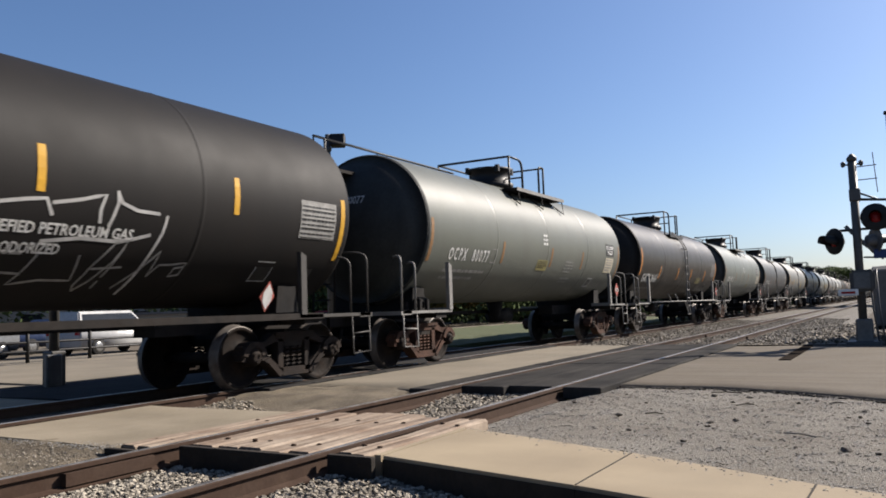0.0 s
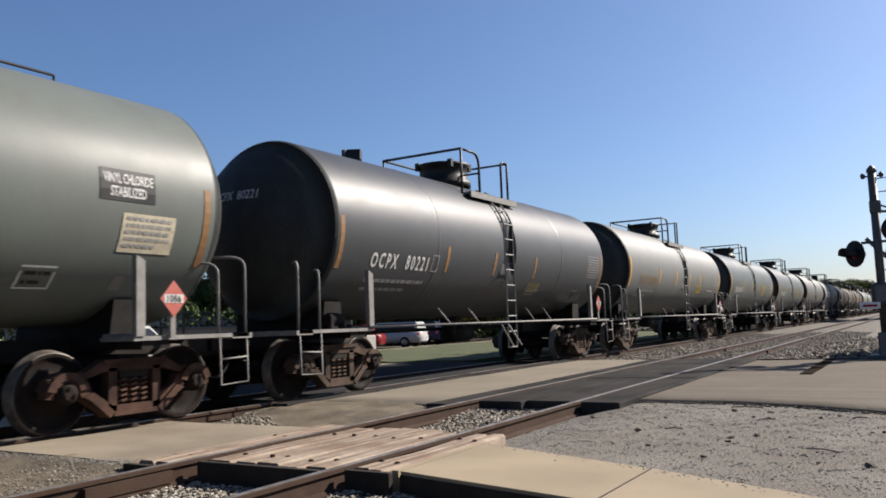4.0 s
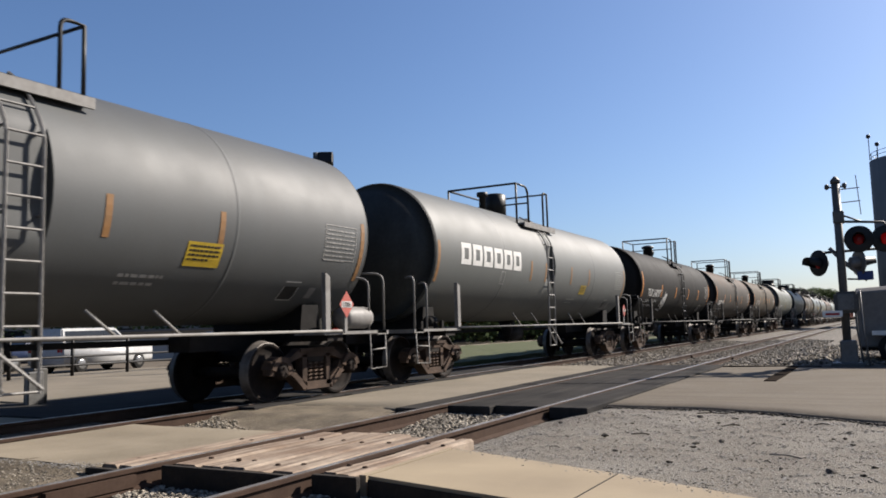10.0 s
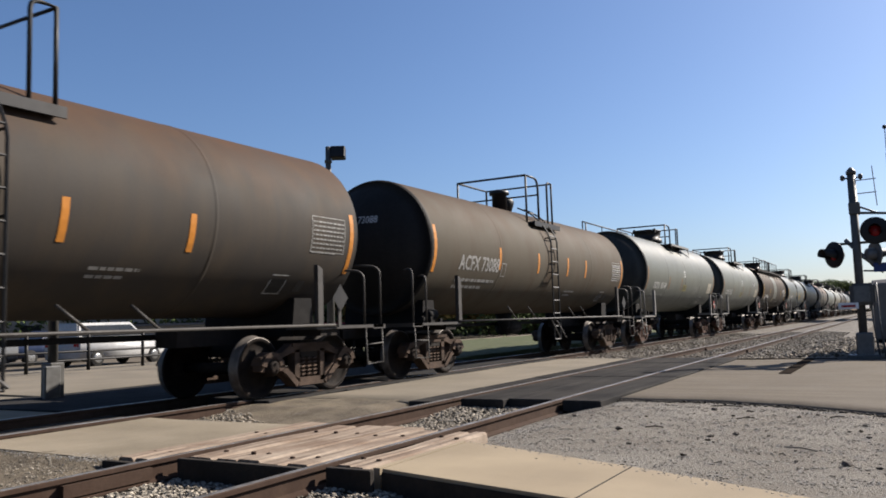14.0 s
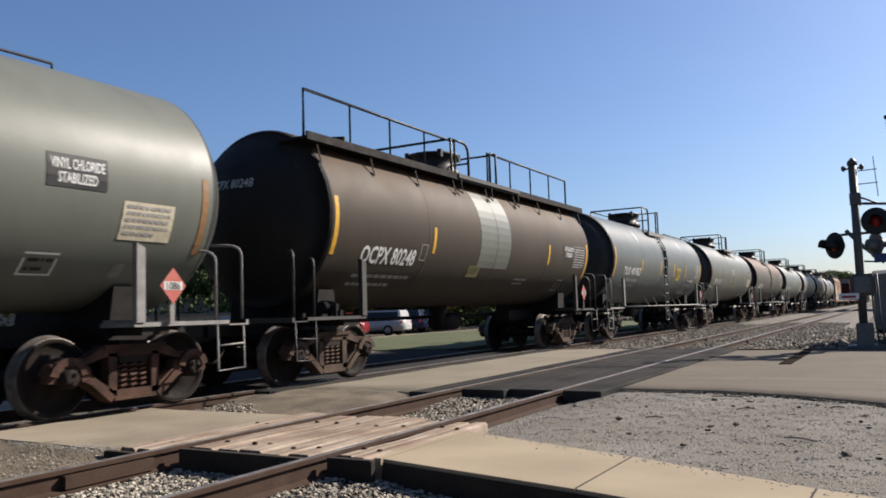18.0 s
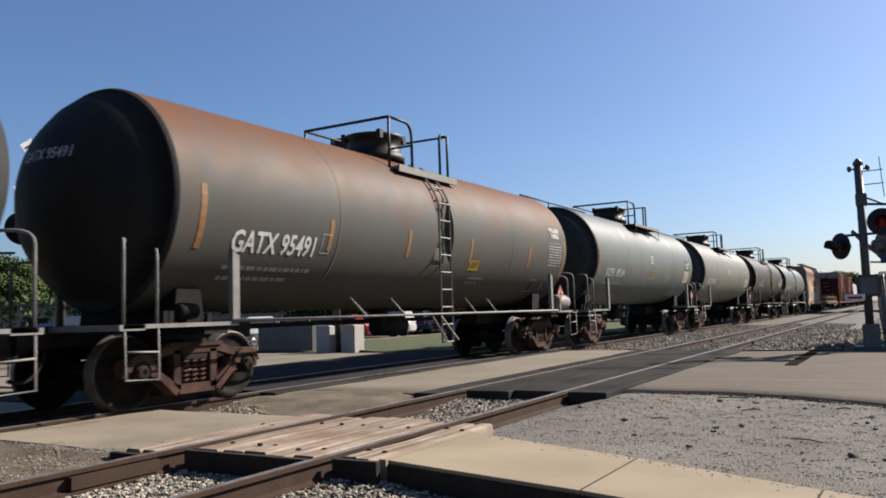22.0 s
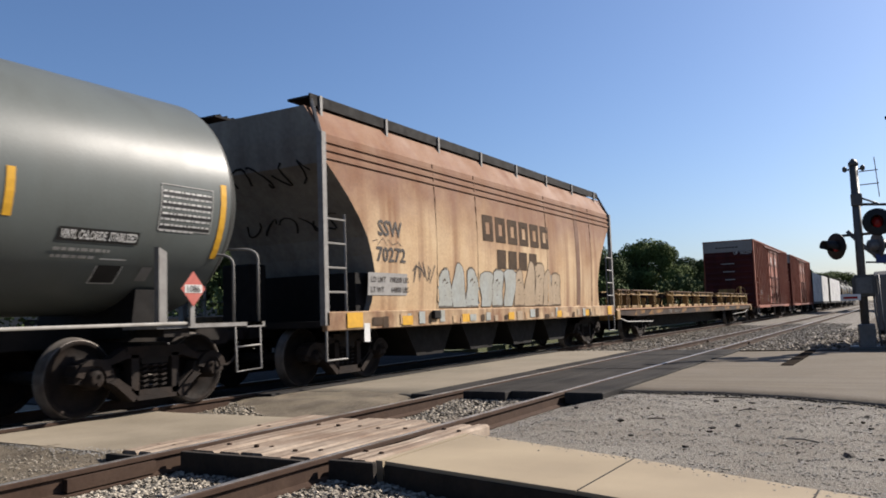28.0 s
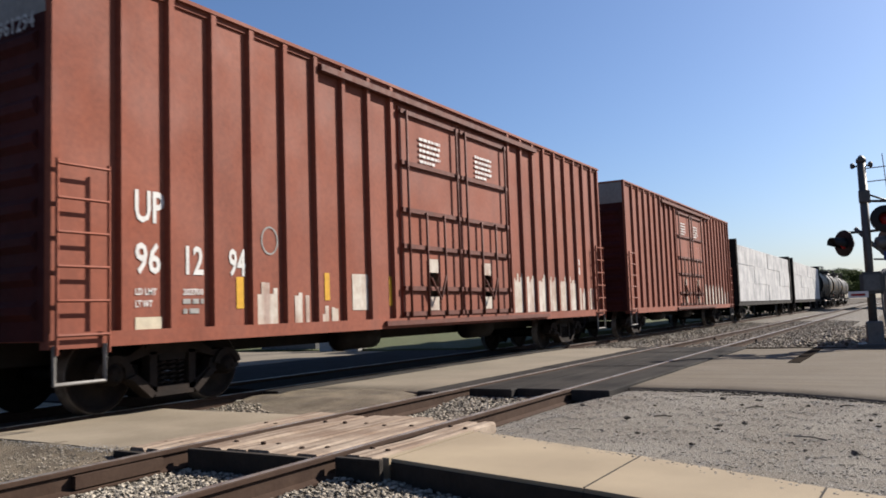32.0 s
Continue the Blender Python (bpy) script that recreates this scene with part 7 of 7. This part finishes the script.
part("cross_arm", b, POLE, near_sig, "steel cross arm")
signal_head(near_sig, (0.0, 0.46, 2.41), -136, LENS)
signal_head(near_sig, (-0.12, -0.39, 2.89), -90, LENS)
signal_head(near_sig, (-0.1, -0.92, 2.86), -86, LENS_ON)
signal_head(near_sig, (0.1, -0.34, 2.38), 30, LENS, SIGNAL_BACK)
b = pipe(bmesh.new(), [(0.03, 0.22, 2.74), (0.03, -0.1, 2.36), (0.03, -0.5, 1.98)], 0.05, 6)
part("gate_counterweight_arm", b, SIGNAL_BACK, near_sig, "slanting grey gate arm")
b = pipe(bmesh.new(), [(0.0, -0.1, 2.3), (0.0, -0.5, 2.28)], 0.02, 6)
pipe(b, [(0.0, -0.1, 2.02), (0.0, -0.4, 2.0)], 0.02, 6)
part("stay_rod", b, POLE, near_sig)
part("blue_plate", soft_box(-0.02, 0.02, -0.62, -0.3, 1.98, 2.18, 0.01), SIGN_BLUE, near_sig, "small blue plate")
part("gate_mechanism", soft_box(-0.24, 0.24, -0.3, 0.2, 1.26, 1.74, 0.05, 2), POLE, near_sig, "dull grey gate mechanism box")
part("mechanism_cover", soft_box(-0.28, -0.22, -0.2, 0.12, 1.32, 1.68, 0.02, 2), SIGNAL_BACK, near_sig, "bolted grey cover")
part("notice", soft_box(-0.32, -0.3, 0.04, 0.44, 1.18, 1.32, 0.004), SIGN_WHITE, near_sig, "small white notice plate")
part("notice_stripe", box(bmesh.new(), -0.325, -0.32, 0.1, 0.38, 1.22, 1.27), LENS, near_sig, "red stripe")
part("mast_base", soft_box(-0.17, 0.17, -0.19, 0.15, 0.14, 0.66, 0.03), SIGNAL_BACK, near_sig, "pale grey mast base")
part("base_flange", soft_box(-0.34, 0.34, -0.34, 0.34, 0.06, 0.17, 0.02), POLE, near_sig)
b = bmesh.new()
for y in (-0.3, -0.42):
    pipe(b, [(-0.1, y + 0.1, 1.75), (-0.1, y + 0.08, 0.9), (-0.1, y, 0.1)], 0.022, 6)
part("conduit", b, SIGNAL_BACK, near_sig, "pale conduit pipes")

# ---- behind the train ----
CARS = {n: surface(n + "_car_paint", c, 0.25, other=tuple(v * 0.9 for v in c), size=1) for n, c in
        (("silver", (0.52, 0.53, 0.54)), ("white", (0.75, 0.75, 0.74)), ("blue", (0.05, 0.07, 0.14)), ("red", (0.30, 0.03, 0.03)), ("grey", (0.20, 0.205, 0.21)))}
GLASS = surface("dark_car_glass", (0.02, 0.025, 0.03), 0.06, other=(0.03, 0.035, 0.04), size=1)
TYRE = surface("tyre_rubber", (0.025, 0.024, 0.023), 0.85, other=(0.04, 0.038, 0.035), size=4)
RIM = surface("alloy_rim", (0.55, 0.55, 0.54), 0.3, metal=0.7, other=(0.4, 0.4, 0.4), size=4)


def motor_car(paint, label, category, at, turn, length=4.8, height=1.5, tall=False):
    c = thing("parked_" + category.replace(" ", "_"), label, category, "parked cars", Matrix.Translation(at) @ pose(0, 0, 0, 0, 0, turn))
    L, H = length / 2, height
    low = [(-L, 0.45), (-L + 0.05, 0.3), (L - 0.05, 0.3), (L, 0.45), (L, H * 0.58), (L - 0.12, H * 0.63), (L * 0.42, H * 0.66), (-L + 0.1, H * 0.68), (-L, H * 0.62)]
    b = slab(bmesh.new(), low, -0.9, 0.9)
    bmesh.ops.recalc_face_normals(b, faces=b.faces)
    bmesh.ops.bevel(b, geom=list(b.edges), offset=0.07, segments=2, affect="EDGES", clamp_overlap=True)
    for f in b.faces:
        f.smooth = True
    part("body", b, CARS[paint], c, paint + " car body")
    roof_x = (-L * 0.92, L * 0.2) if tall else (-L * 0.62, L * 0.12)
    cab = [(-L * (0.97 if tall else 0.85), H * 0.66), (roof_x[0], H * 0.99), (roof_x[1], H), (L * 0.46, H * 0.65)]
    b = slab(bmesh.new(), cab, -0.8, 0.8)
    for v in b.verts:
        if v.co.z > H * 0.8:
            v.co.y *= 0.82
    bmesh.ops.recalc_face_normals(b, faces=b.faces)
    bmesh.ops.bevel(b, geom=list(b.edges), offset=0.05, segments=2, affect="EDGES", clamp_overlap=True)
    part("roof", b, CARS[paint], c)
    for s in (-1, 1):
        k = 0.83
        pts = [(cab[0][0] * 0.92 + 0.02, H * 0.69), (roof_x[0] + 0.12, H * 0.93), (roof_x[1] - 0.08, H * 0.94), (L * 0.38, H * 0.69)]
        part("side_window", solid("side_window", [(x, s * (0.812 - (z - H * 0.66) / (H * 0.34) * 0.145), z) for x, z in pts], [(0, 1, 2, 3)]), GLASS, c)
    part("windscreen", solid("windscreen", [(L * 0.455, -0.68, H * 0.69), (L * 0.455, 0.68, H * 0.69), (roof_x[1] + 0.06, 0.6, H * 0.95), (roof_x[1] + 0.06, -0.6, H * 0.95)], [(0, 1, 2, 3)]), GLASS, c)
    for x in (-L * 0.62, L * 0.64):
        for s in (-1, 1):
            w = part("wheel", lathe(bmesh.new(), [(0.2, -0.1), (0.32, -0.11), (0.34, -0.08), (0.34, 0.08), (0.32, 0.11), (0.2, 0.1)], 20, "y"), TYRE, c, "tyre", (x, s * 0.82, 0.34))
            part("rim", lathe(bmesh.new(), [(0.21, s * 0.08), (0.21, s * 0.115), (0.12, s * 0.10), (0.05, s * 0.12)], 12, "y"), RIM, w, "alloy rim")
    for s in (-1, 1):
        part("headlight", soft_box(L - 0.14, L + 0.005, s * 0.68 - 0.16, s * 0.68 + 0.16, H * 0.44, H * 0.54, 0.02), RIM, c)
        part("tail_light", soft_box(-L - 0.005, -L + 0.1, s * 0.74 - 0.1, s * 0.74 + 0.1, H * 0.46, H * 0.58, 0.02), LENS, c)
    return c


lotz = -0.30
for paint, x, y, turn, ln, ht, tall, lab, cat in (
        ("white", 22.0, 28.5, 8, 5.0, 1.75, True, "white utility vehicle parked in the lot", "suv"),
        ("silver", 28.4, 26.6, 5, 4.8, 1.5, False, "silver saloon parked in the lot", "car"),
        ("grey", 16.4, 30.2, 12, 4.8, 1.6, True, "grey car parked in the lot", "car"),
        ("white", 13.0, 34.8, 158, 5.4, 1.9, True, "white van parked in the lot", "van"),
        ("blue", 22.6, 33.6, 186, 4.8, 1.5, False, "dark blue saloon parked in the lot", "car"),
        ("red", 36.5, 28.6, 110, 4.7, 1.5, False, "red saloon parked far off in the lot", "car"),
        ("white", 42.0, 29.2, 100, 4.8, 1.6, True, "white car parked far off in the lot", "car"),
        ("blue", 47.0, 30.5, 88, 4.8, 1.6, True, "dark blue car far off beyond the grass", "car"),
        ("silver", 10.6, 30.0, 200, 4.8, 1.5, False, "silver saloon parked near the white van", "car")):
    motor_car(paint, lab, cat, (x, y, lotz), turn, ln, ht, tall)

trailer = thing("cargo_trailer", "grey enclosed trailer with a white mudguard beside the signal", "trailer", "", (22.1, -1.45, 0.0))
TRAILER_GREY = surface("dull_grey_sheet", (0.33, 0.315, 0.30), 0.6, other=(0.26, 0.25, 0.235), size=1.2)
b = slab(bmesh.new(), [(-1.1, 0.34), (1.1, 0.34), (1.1, 1.78), (0.9, 1.88), (-0.9, 1.88), (-1.1, 1.78)], -1.9, 1.9)
for v in b.verts:
    v.co.z -= 0.16 * (v.co.y > 0 and v.co.z > 1)
bmesh.ops.recalc_face_normals(b, faces=b.faces)
bmesh.ops.bevel(b, geom=list(b.edges), offset=0.03, segments=1, affect="EDGES", clamp_overlap=True)
part("body", b, TRAILER_GREY, trailer, "dull grey sheet body")
part("floor_frame", box(bmesh.new(), -1.05, 1.05, -1.85, 1.85, 0.26, 0.36), FRAME, trailer)
for y in (1.2, -1.2):
    for x in (-1.2, 1.2):
        w = part("wheel", lathe(bmesh.new(), [(0.18, -0.1), (0.3, -0.11), (0.32, -0.08), (0.32, 0.08), (0.3, 0.11), (0.18, 0.1)], 20, "x"), TYRE, trailer, "black tyre", (x, y, 0.32))
        part("rim", lathe(bmesh.new(), [(0.19, 0.07 * x), (0.19, 0.09 * x), (0.05, 0.1 * x)], 12, "x"), RIM, w)
        part("mudguard", slab(bmesh.new(), [(x - 0.14, 0.62), (x + 0.14, 0.62), (x + 0.14, 0.72), (x - 0.14, 0.72)], y - 0.42, y + 0.42), SIGN_WHITE, trailer, "white mudguard")

fence = thing("pipe_fence", "low black pipe fence along the street", "fence", "", (0, 21.3, -0.085))
for z in (0.35, 0.6, 0.85, 1.08):
    part("fence_rail", pipe(bmesh.new(), [(2, 0, z), (27, -0.6, z)], 0.035, 6), IRON, fence)
for k in range(14):
    x = 2 + 25 * k / 13
    part("fence_post", pipe(bmesh.new(), [(x, -0.6 * k / 13, 0), (x, -0.6 * k / 13, 1.12)], 0.055, 6), IRON, fence)

lamp = thing("floodlight_pole", "tall grey pole with a floodlight beside a pale block", "light pole", "", (20.38, 15.72, -0.1))
part("pole", lathe(bmesh.new(), [(0.13, 0), (0.11, 3.5), (0.085, 6.95)], 14, "z"), POLE, lamp, "dull grey pole")
part("collar", lathe(bmesh.new(), [(0.1, 6.4), (0.12, 6.42), (0.12, 6.5), (0.1, 6.52)], 12, "z"), POLE, lamp)
part("lamp_arm", pipe(bmesh.new(), [(0, 0, 6.75), (0.06, -0.06, 6.8), (0.14, -0.14, 6.74)], 0.03, 6), POLE, lamp)
b = soft_box(-0.16, 0.16, -0.24, 0.24, -0.2, 0.2, 0.03)
part("floodlight", b, SIGNAL_BLACK, lamp, "black floodlight box", Matrix.Translation((0.22, -0.24, 6.75)) @ pose(0, 0, 0, 0, 12, 30))
BLOCK = surface("white_painted_block", (0.66, 0.65, 0.61), 0.8, other=(0.52, 0.51, 0.47), size=2)
for y, x in ((15.95, 20.2), (15.2, 20.5)):
    o = thing("concrete_block", "white painted concrete block by the light pole", "block", "blocks by the pole", (x, y, -0.1))
    part("block", soft_box(-0.28, 0.28, -0.27, 0.27, 0, 0.9, 0.03), BLOCK, o)
o = thing("utility_cabinet", "dark grey utility cabinet behind the tracks", "cabinet", "", (21.2, 18.3, -0.1))
part("cabinet_body", soft_box(-0.4, 0.4, -1.2, 1.2, 0.05, 0.95, 0.03), CARS["grey"], o, "grey steel cabinet")
part("plinth", soft_box(-0.5, 0.5, -1.3, 1.3, -0.1, 0.06, 0.01), CONCRETE, o)

WALL_WHITE = surface("white_shed_wall", (0.70, 0.69, 0.66), 0.8, other=(0.58, 0.57, 0.54), size=0.6)
ROOF_GREY = surface("grey_shed_roof", (0.28, 0.27, 0.26), 0.7, other=(0.2, 0.19, 0.18), size=0.6)
WINDOW = surface("dark_window", (0.03, 0.035, 0.04), 0.1, other=(0.05, 0.055, 0.06), size=1)


def shed(label, x, y, turn, w, d, h, wall, bays):
    s = thing("low_building", label, "building", "low buildings", Matrix.Translation((x, y, -0.2)) @ pose(0, 0, 0, 0, 0, turn))
    part("wall", box(bmesh.new(), -w / 2, w / 2, -d / 2, d / 2, 0, h), wall, s, "plain low walls")
    b = slab(bmesh.new(), [(-w / 2 - 0.4, h), (w / 2 + 0.4, h), (w / 2 + 0.4, h + 0.12), (-w / 2 - 0.4, h + 0.12)], -d / 2 - 0.4, d / 2 + 0.4)
    bmesh.ops.recalc_face_normals(b, faces=b.faces)
    part("roof", b, ROOF_GREY, s, "flat grey roof")
    for k in range(bays):
        u = -w / 2 + w * (k + 0.5) / bays
        f = part("window", box(bmesh.new(), u - 0.7, u + 0.7, -d / 2 - 0.04, -d / 2, 0.9, h - 0.7), WALL_WHITE, s)
        part("pane", box(bmesh.new(), u - 0.6, u + 0.6, -d / 2 - 0.06, -d / 2 - 0.04, 1.0, h - 0.8), WINDOW, f)
    return s


shed("long low white building behind the parking lot", 32, 52, -35, 26, 8, 2.6, WALL_WHITE, 8)
shed("small white building beyond the parked cars", 33.5, 36.0, -46, 9, 6, 1.5, WALL_WHITE, 0)
shed("small grey building with a white eave", 28, 74, -45, 10, 8, 5.2, surface("grey_shed_wall", (0.17, 0.165, 0.16), 0.8, size=0.6), 3)
shed("low brown building beyond the grass", 75, 42, -62, 24, 8, 2.8, surface("brown_shed_wall", (0.16, 0.09, 0.07), 0.8, size=0.6), 6)

# concrete storage silo in the distance
SILO = surface("grey_silo_concrete", (0.30, 0.31, 0.325), 0.85, other=(0.24, 0.25, 0.26), size=0.3, streak=(0.2, 0.2, 0.2), streaks=0.5)
silo = thing("storage_silo", "tall grey concrete silo with a railed top", "silo", "", (115, -5.9, -0.3))
part("drum", lathe(bmesh.new(), [(5.6, 0), (5.6, 21.0), (5.4, 21.05)], 48, "z"), SILO, silo, "smooth grey drum")
for z in (21.5, 22.0):
    part("top_rail", pipe(bmesh.new(), [(5.4 * math.cos(a), 5.4 * math.sin(a), z) for a in np.linspace(0, 2 * math.pi, 36, endpoint=False)], 0.04, 5, True), POLE, silo)
for k in range(18):
    a = 2 * math.pi * k / 18
    part("rail_post", pipe(bmesh.new(), [(5.4 * math.cos(a), 5.4 * math.sin(a), 21), (5.4 * math.cos(a), 5.4 * math.sin(a), 22.05)], 0.04, 5), POLE, silo)
for y, z in ((5.5, 23.7), (4.6, 22.6), (1.8, 25.6)):
    part("roof_lamp", lathe(pipe(bmesh.new(), [(-2.5, y, 20.9), (-2.5, y, z)], 0.05, 5), [(0.1, z), (0.26, z + 0.1), (0.26, z + 0.4), (0.1, z + 0.5)], 10, "z", (-2.5, y, 0)), SIGNAL_BLACK, silo, "small roof lamp")


# ---- trees ----
BARK = surface("bark", (0.10, 0.075, 0.055), 0.9, other=(0.06, 0.045, 0.035), size=3, relief=0.02)
LEAF = {"green": surface("green_leaves", (0.20, 0.255, 0.085), 0.85, other=(0.11, 0.155, 0.05), size=0.35, island=0.3, spec=0.05),
        "dark": surface("dark_green_leaves", (0.135, 0.18, 0.072), 0.85, other=(0.08, 0.115, 0.045), size=0.35, island=0.3, spec=0.05),
        "autumn": surface("turning_leaves", (0.225, 0.25, 0.085), 0.85, other=(0.36, 0.225, 0.08), size=0.22, mix=0.9, island=0.3, spec=0.05)}


def tree_meshes(seed, height, spread, n_leaf, leaf, dome=False):
    rs = np.random.RandomState(seed)
    b = bmesh.new()
    trunk_h = height * 0.3
    lathe(b, [(height * 0.035, 0), (height * 0.026, trunk_h * 0.5), (height * 0.022, trunk_h), (height * 0.012, height * 0.6), (height * 0.004, height * 0.85)], 9, "z")
    lobes = []
    n = 90 if dome else 30
    for k in range(n):
        a = k * 2.4 + rs.uniform(-0.3, 0.3)
        f = rs.uniform(0.3, 1.0) ** 0.6
        z = height * rs.uniform(0.36, 0.84)
        reach = spread * 0.5 * 0.78 * f * math.sqrt(max(0.12, 1 - ((z / height - 0.5) / 0.52) ** 2))
        c = np.array((reach * math.cos(a), reach * math.sin(a), z))
        r = spread * rs.uniform(0.085, 0.165)
        if dome:        # broad skirt, pointed top, a shoulder on one flank
            q = rs.uniform(0, 1) ** 1.15
            z = height * (0.2 + 0.7 * q)
            f = rs.uniform(0.2, 1) ** 0.35
            reach = spread * 0.5 * 0.9 * f * (1 - q ** 2.3) ** 0.8 * (1 + 0.10 * math.sin(2 * a + 1))
            c = np.array((reach * math.cos(a), reach * math.sin(a), z))
            r = spread * rs.uniform(0.045, 0.085)
        lobes.append((c, r))
        pipe(b, [(0, 0, trunk_h * rs.uniform(0.7, 1.5)), tuple(c * (0.5, 0.5, 0.0) + (0, 0, z * 0.75)), tuple(c)], height * 0.009, 5)
    lobes.append((np.array((0, 0, height * 0.84)), spread * (0.05 if dome else 0.17)))
    lobes.append((np.array((0.1, 0, height * (0.45 if dome else 0.6))), spread * 0.27))
    w = np.array([r ** 2 for _, r in lobes])
    pick = rs.choice(len(lobes), n_leaf, p=w / w.sum())
    d = rs.normal(size=(n_leaf, 3))
    d /= np.linalg.norm(d, axis=1)[:, None]
    rad = rs.uniform(0.5, 1.5 if dome else 1.22, n_leaf) ** (1.2 if dome else 0.7)
    cs = np.array([c for c, _ in lobes])[pick]
    rr = np.array([r for _, r in lobes])[pick]
    p = cs + d * (rr * rad)[:, None] * (1, 1, 0.82)
    u = rs.normal(size=(n_leaf, 3))
    u -= d * (u * d).sum(1)[:, None] * 0.6
    u /= np.linalg.norm(u, axis=1)[:, None]
    v = np.cross(u, d + rs.normal(size=(n_leaf, 3)) * 0.5)
    v /= np.linalg.norm(v, axis=1)[:, None]
    s = (leaf * rs.uniform(0.5, 1.2, n_leaf))[:, None]
    q = np.stack([p - u * s * 0.5, p + v * s * 0.33, p + u * s * 0.55, p - v * s * 0.33], 1).reshape(-1, 3)
    f = (np.array([[0, 1, 2, 3]]) + 4 * np.arange(n_leaf)[:, None]).tolist()
    crown = bpy.data.meshes.new("crown")
    crown.from_pydata(q.tolist(), [], f)
    crown.materials.append(None)
    wood = bpy.data.meshes.new("trunk")
    b.to_mesh(wood)
    b.free()
    wood.materials.append(None)
    return wood, crown


FORMS = [tree_meshes(s, 10.0, w, 26000, 0.32) for s, w in ((1, 10.5), (5, 9.0), (9, 11.5))]
BIG = tree_meshes(21, 11.0, 14.2, 130000, 0.22, True)


def tree(forms, x, y, height, wide, leaf, label, turn=0.0):
    t = thing("tree", label, "tree", "trees behind the tracks", Matrix.Translation((x, y, -0.3)) @ pose(0, 0, 0, 0, 0, turn))
    base_h = 11.0 if forms is BIG else 10.0
    m = Matrix.Diagonal((wide, wide, height / base_h, 1))
    part("trunk", forms[0], BARK, t, at=m)
    part("crown", forms[1], LEAF[leaf], t, "uneven leafy crown", m)
    return t


def polar(az, dist):
    return dist * math.cos(radians(az)), dist * math.sin(radians(az))


tree(BIG, *polar(33.0, 62), 11.3, 1.12, "autumn", "broad tree with leaves turning brown behind the tracks", 200)
for k, (az, dist, h, w, leaf) in enumerate((
        (45.4, 75, 9.6, 0.84, "dark"), (39.0, 80, 5.6, 0.7, "dark"), (26.2, 78, 8.0, 0.75, "dark"), (24.2, 84, 8.2, 0.7, "dark"), (21.4, 80, 9.3, 0.95, "green"), (18.6, 86, 8.0, 0.8, "dark"),
        (15.2, 90, 9.0, 0.85, "green"), (12.6, 100, 7.5, 0.8, "dark"), (10.4, 110, 7.4, 0.9, "green"), (8.4, 130, 7.2, 0.9, "dark"), (6.6, 160, 7.5, 1.0, "green"), (5.0, 190, 8.0, 1.2, "dark"),
        (3.6, 210, 8.6, 1.3, "green"), (2.0, 230, 8.2, 1.2, "dark"), (0.6, 240, 8.0, 1.2, "green"), (48.6, 105, 7.6, 1.0, "dark"), (50.6, 110, 8.4, 1.0, "green"), (53.2, 112, 8.2, 1.1, "green"), (55.8, 100, 7.0, 1.0, "dark"),
        (58.0, 92, 8.2, 0.9, "green"), (60.3, 80, 8.6, 0.9, "dark"), (63.0, 85, 8.4, 1.0, "green"), (66.0, 80, 9, 1.0, "dark"), (30.0, 95, 7.0, 0.9, "dark"), (36.0, 100, 6.5, 1.0, "green"), (42.0, 105, 6.0, 1.0, "green"))):
    tree(FORMS[k % 3], *polar(az, dist), h, w, leaf, "leafy green tree in the distance" if leaf == "green" else "dense dark green tree in the distance", 67 * k)

# thick shrubs along the back of the lot
rs = np.random.RandomState(12)
spots = []
while len(spots) < 60000:
    az = rs.uniform(6, 72)
    dist = 66 + 10 * rs.uniform(-1, 1) + 1.2 * max(0, 26 - az)
    top = 3.4 + 1.3 * noise.noise((az * 0.35, 0, 4)) + 0.5 * noise.noise((az * 1.7, 3, 4))
    spots.append((*polar(az, dist), top * math.sqrt(rs.uniform(0, 1)) - 0.2))
p = np.array(spots)
u = rs.normal(size=p.shape)
u /= np.linalg.norm(u, axis=1)[:, None]
v = np.cross(u, rs.normal(size=p.shape))
v /= np.linalg.norm(v, axis=1)[:, None]
s = rs.uniform(0.22, 0.5, len(p))[:, None]
q = np.stack([p - u * s * 0.5, p + v * s * 0.35, p + u * s * 0.5, p - v * s * 0.35], 1).reshape(-1, 3)
me = bpy.data.meshes.new("shrubs")
me.from_pydata(q.tolist(), [], (np.array([[0, 1, 2, 3]]) + 4 * np.arange(len(p))[:, None]).tolist())
me.materials.append(None)
tagged(part("shrubs", me, LEAF["dark"]), "dense dark green shrubs behind the parking lot", "shrubs", kind="stuff")


# ---- what moves ----
def run(t):
    """Metres that the train has gone by t seconds."""
    return 12.0792 * t - 0.3999 * t * t / 32 + 0.1990 * t ** 3 / 1024


def motions():
    for car in TRAIN:
        walk(car, [(t, Matrix.Translation((car["line"] - run(t), YT, 0))) for t in range(33)])
    # the wheels roll to the left, one turn for each wheel's round
    steps = [k / FPS for k in range(32 * FPS + 1)]
    first = WHEELSETS[0]
    walk(first, [(t, Matrix.Rotation(-run(t) / WR, 4, "Y")) for t in steps])
    for w in WHEELSETS[1:]:
        w.rotation_mode = "QUATERNION"
        w.animation_data_create()
        w.animation_data.action = first.animation_data.action
        w.animation_data.action_slot = first.animation_data.action_slot


motions()
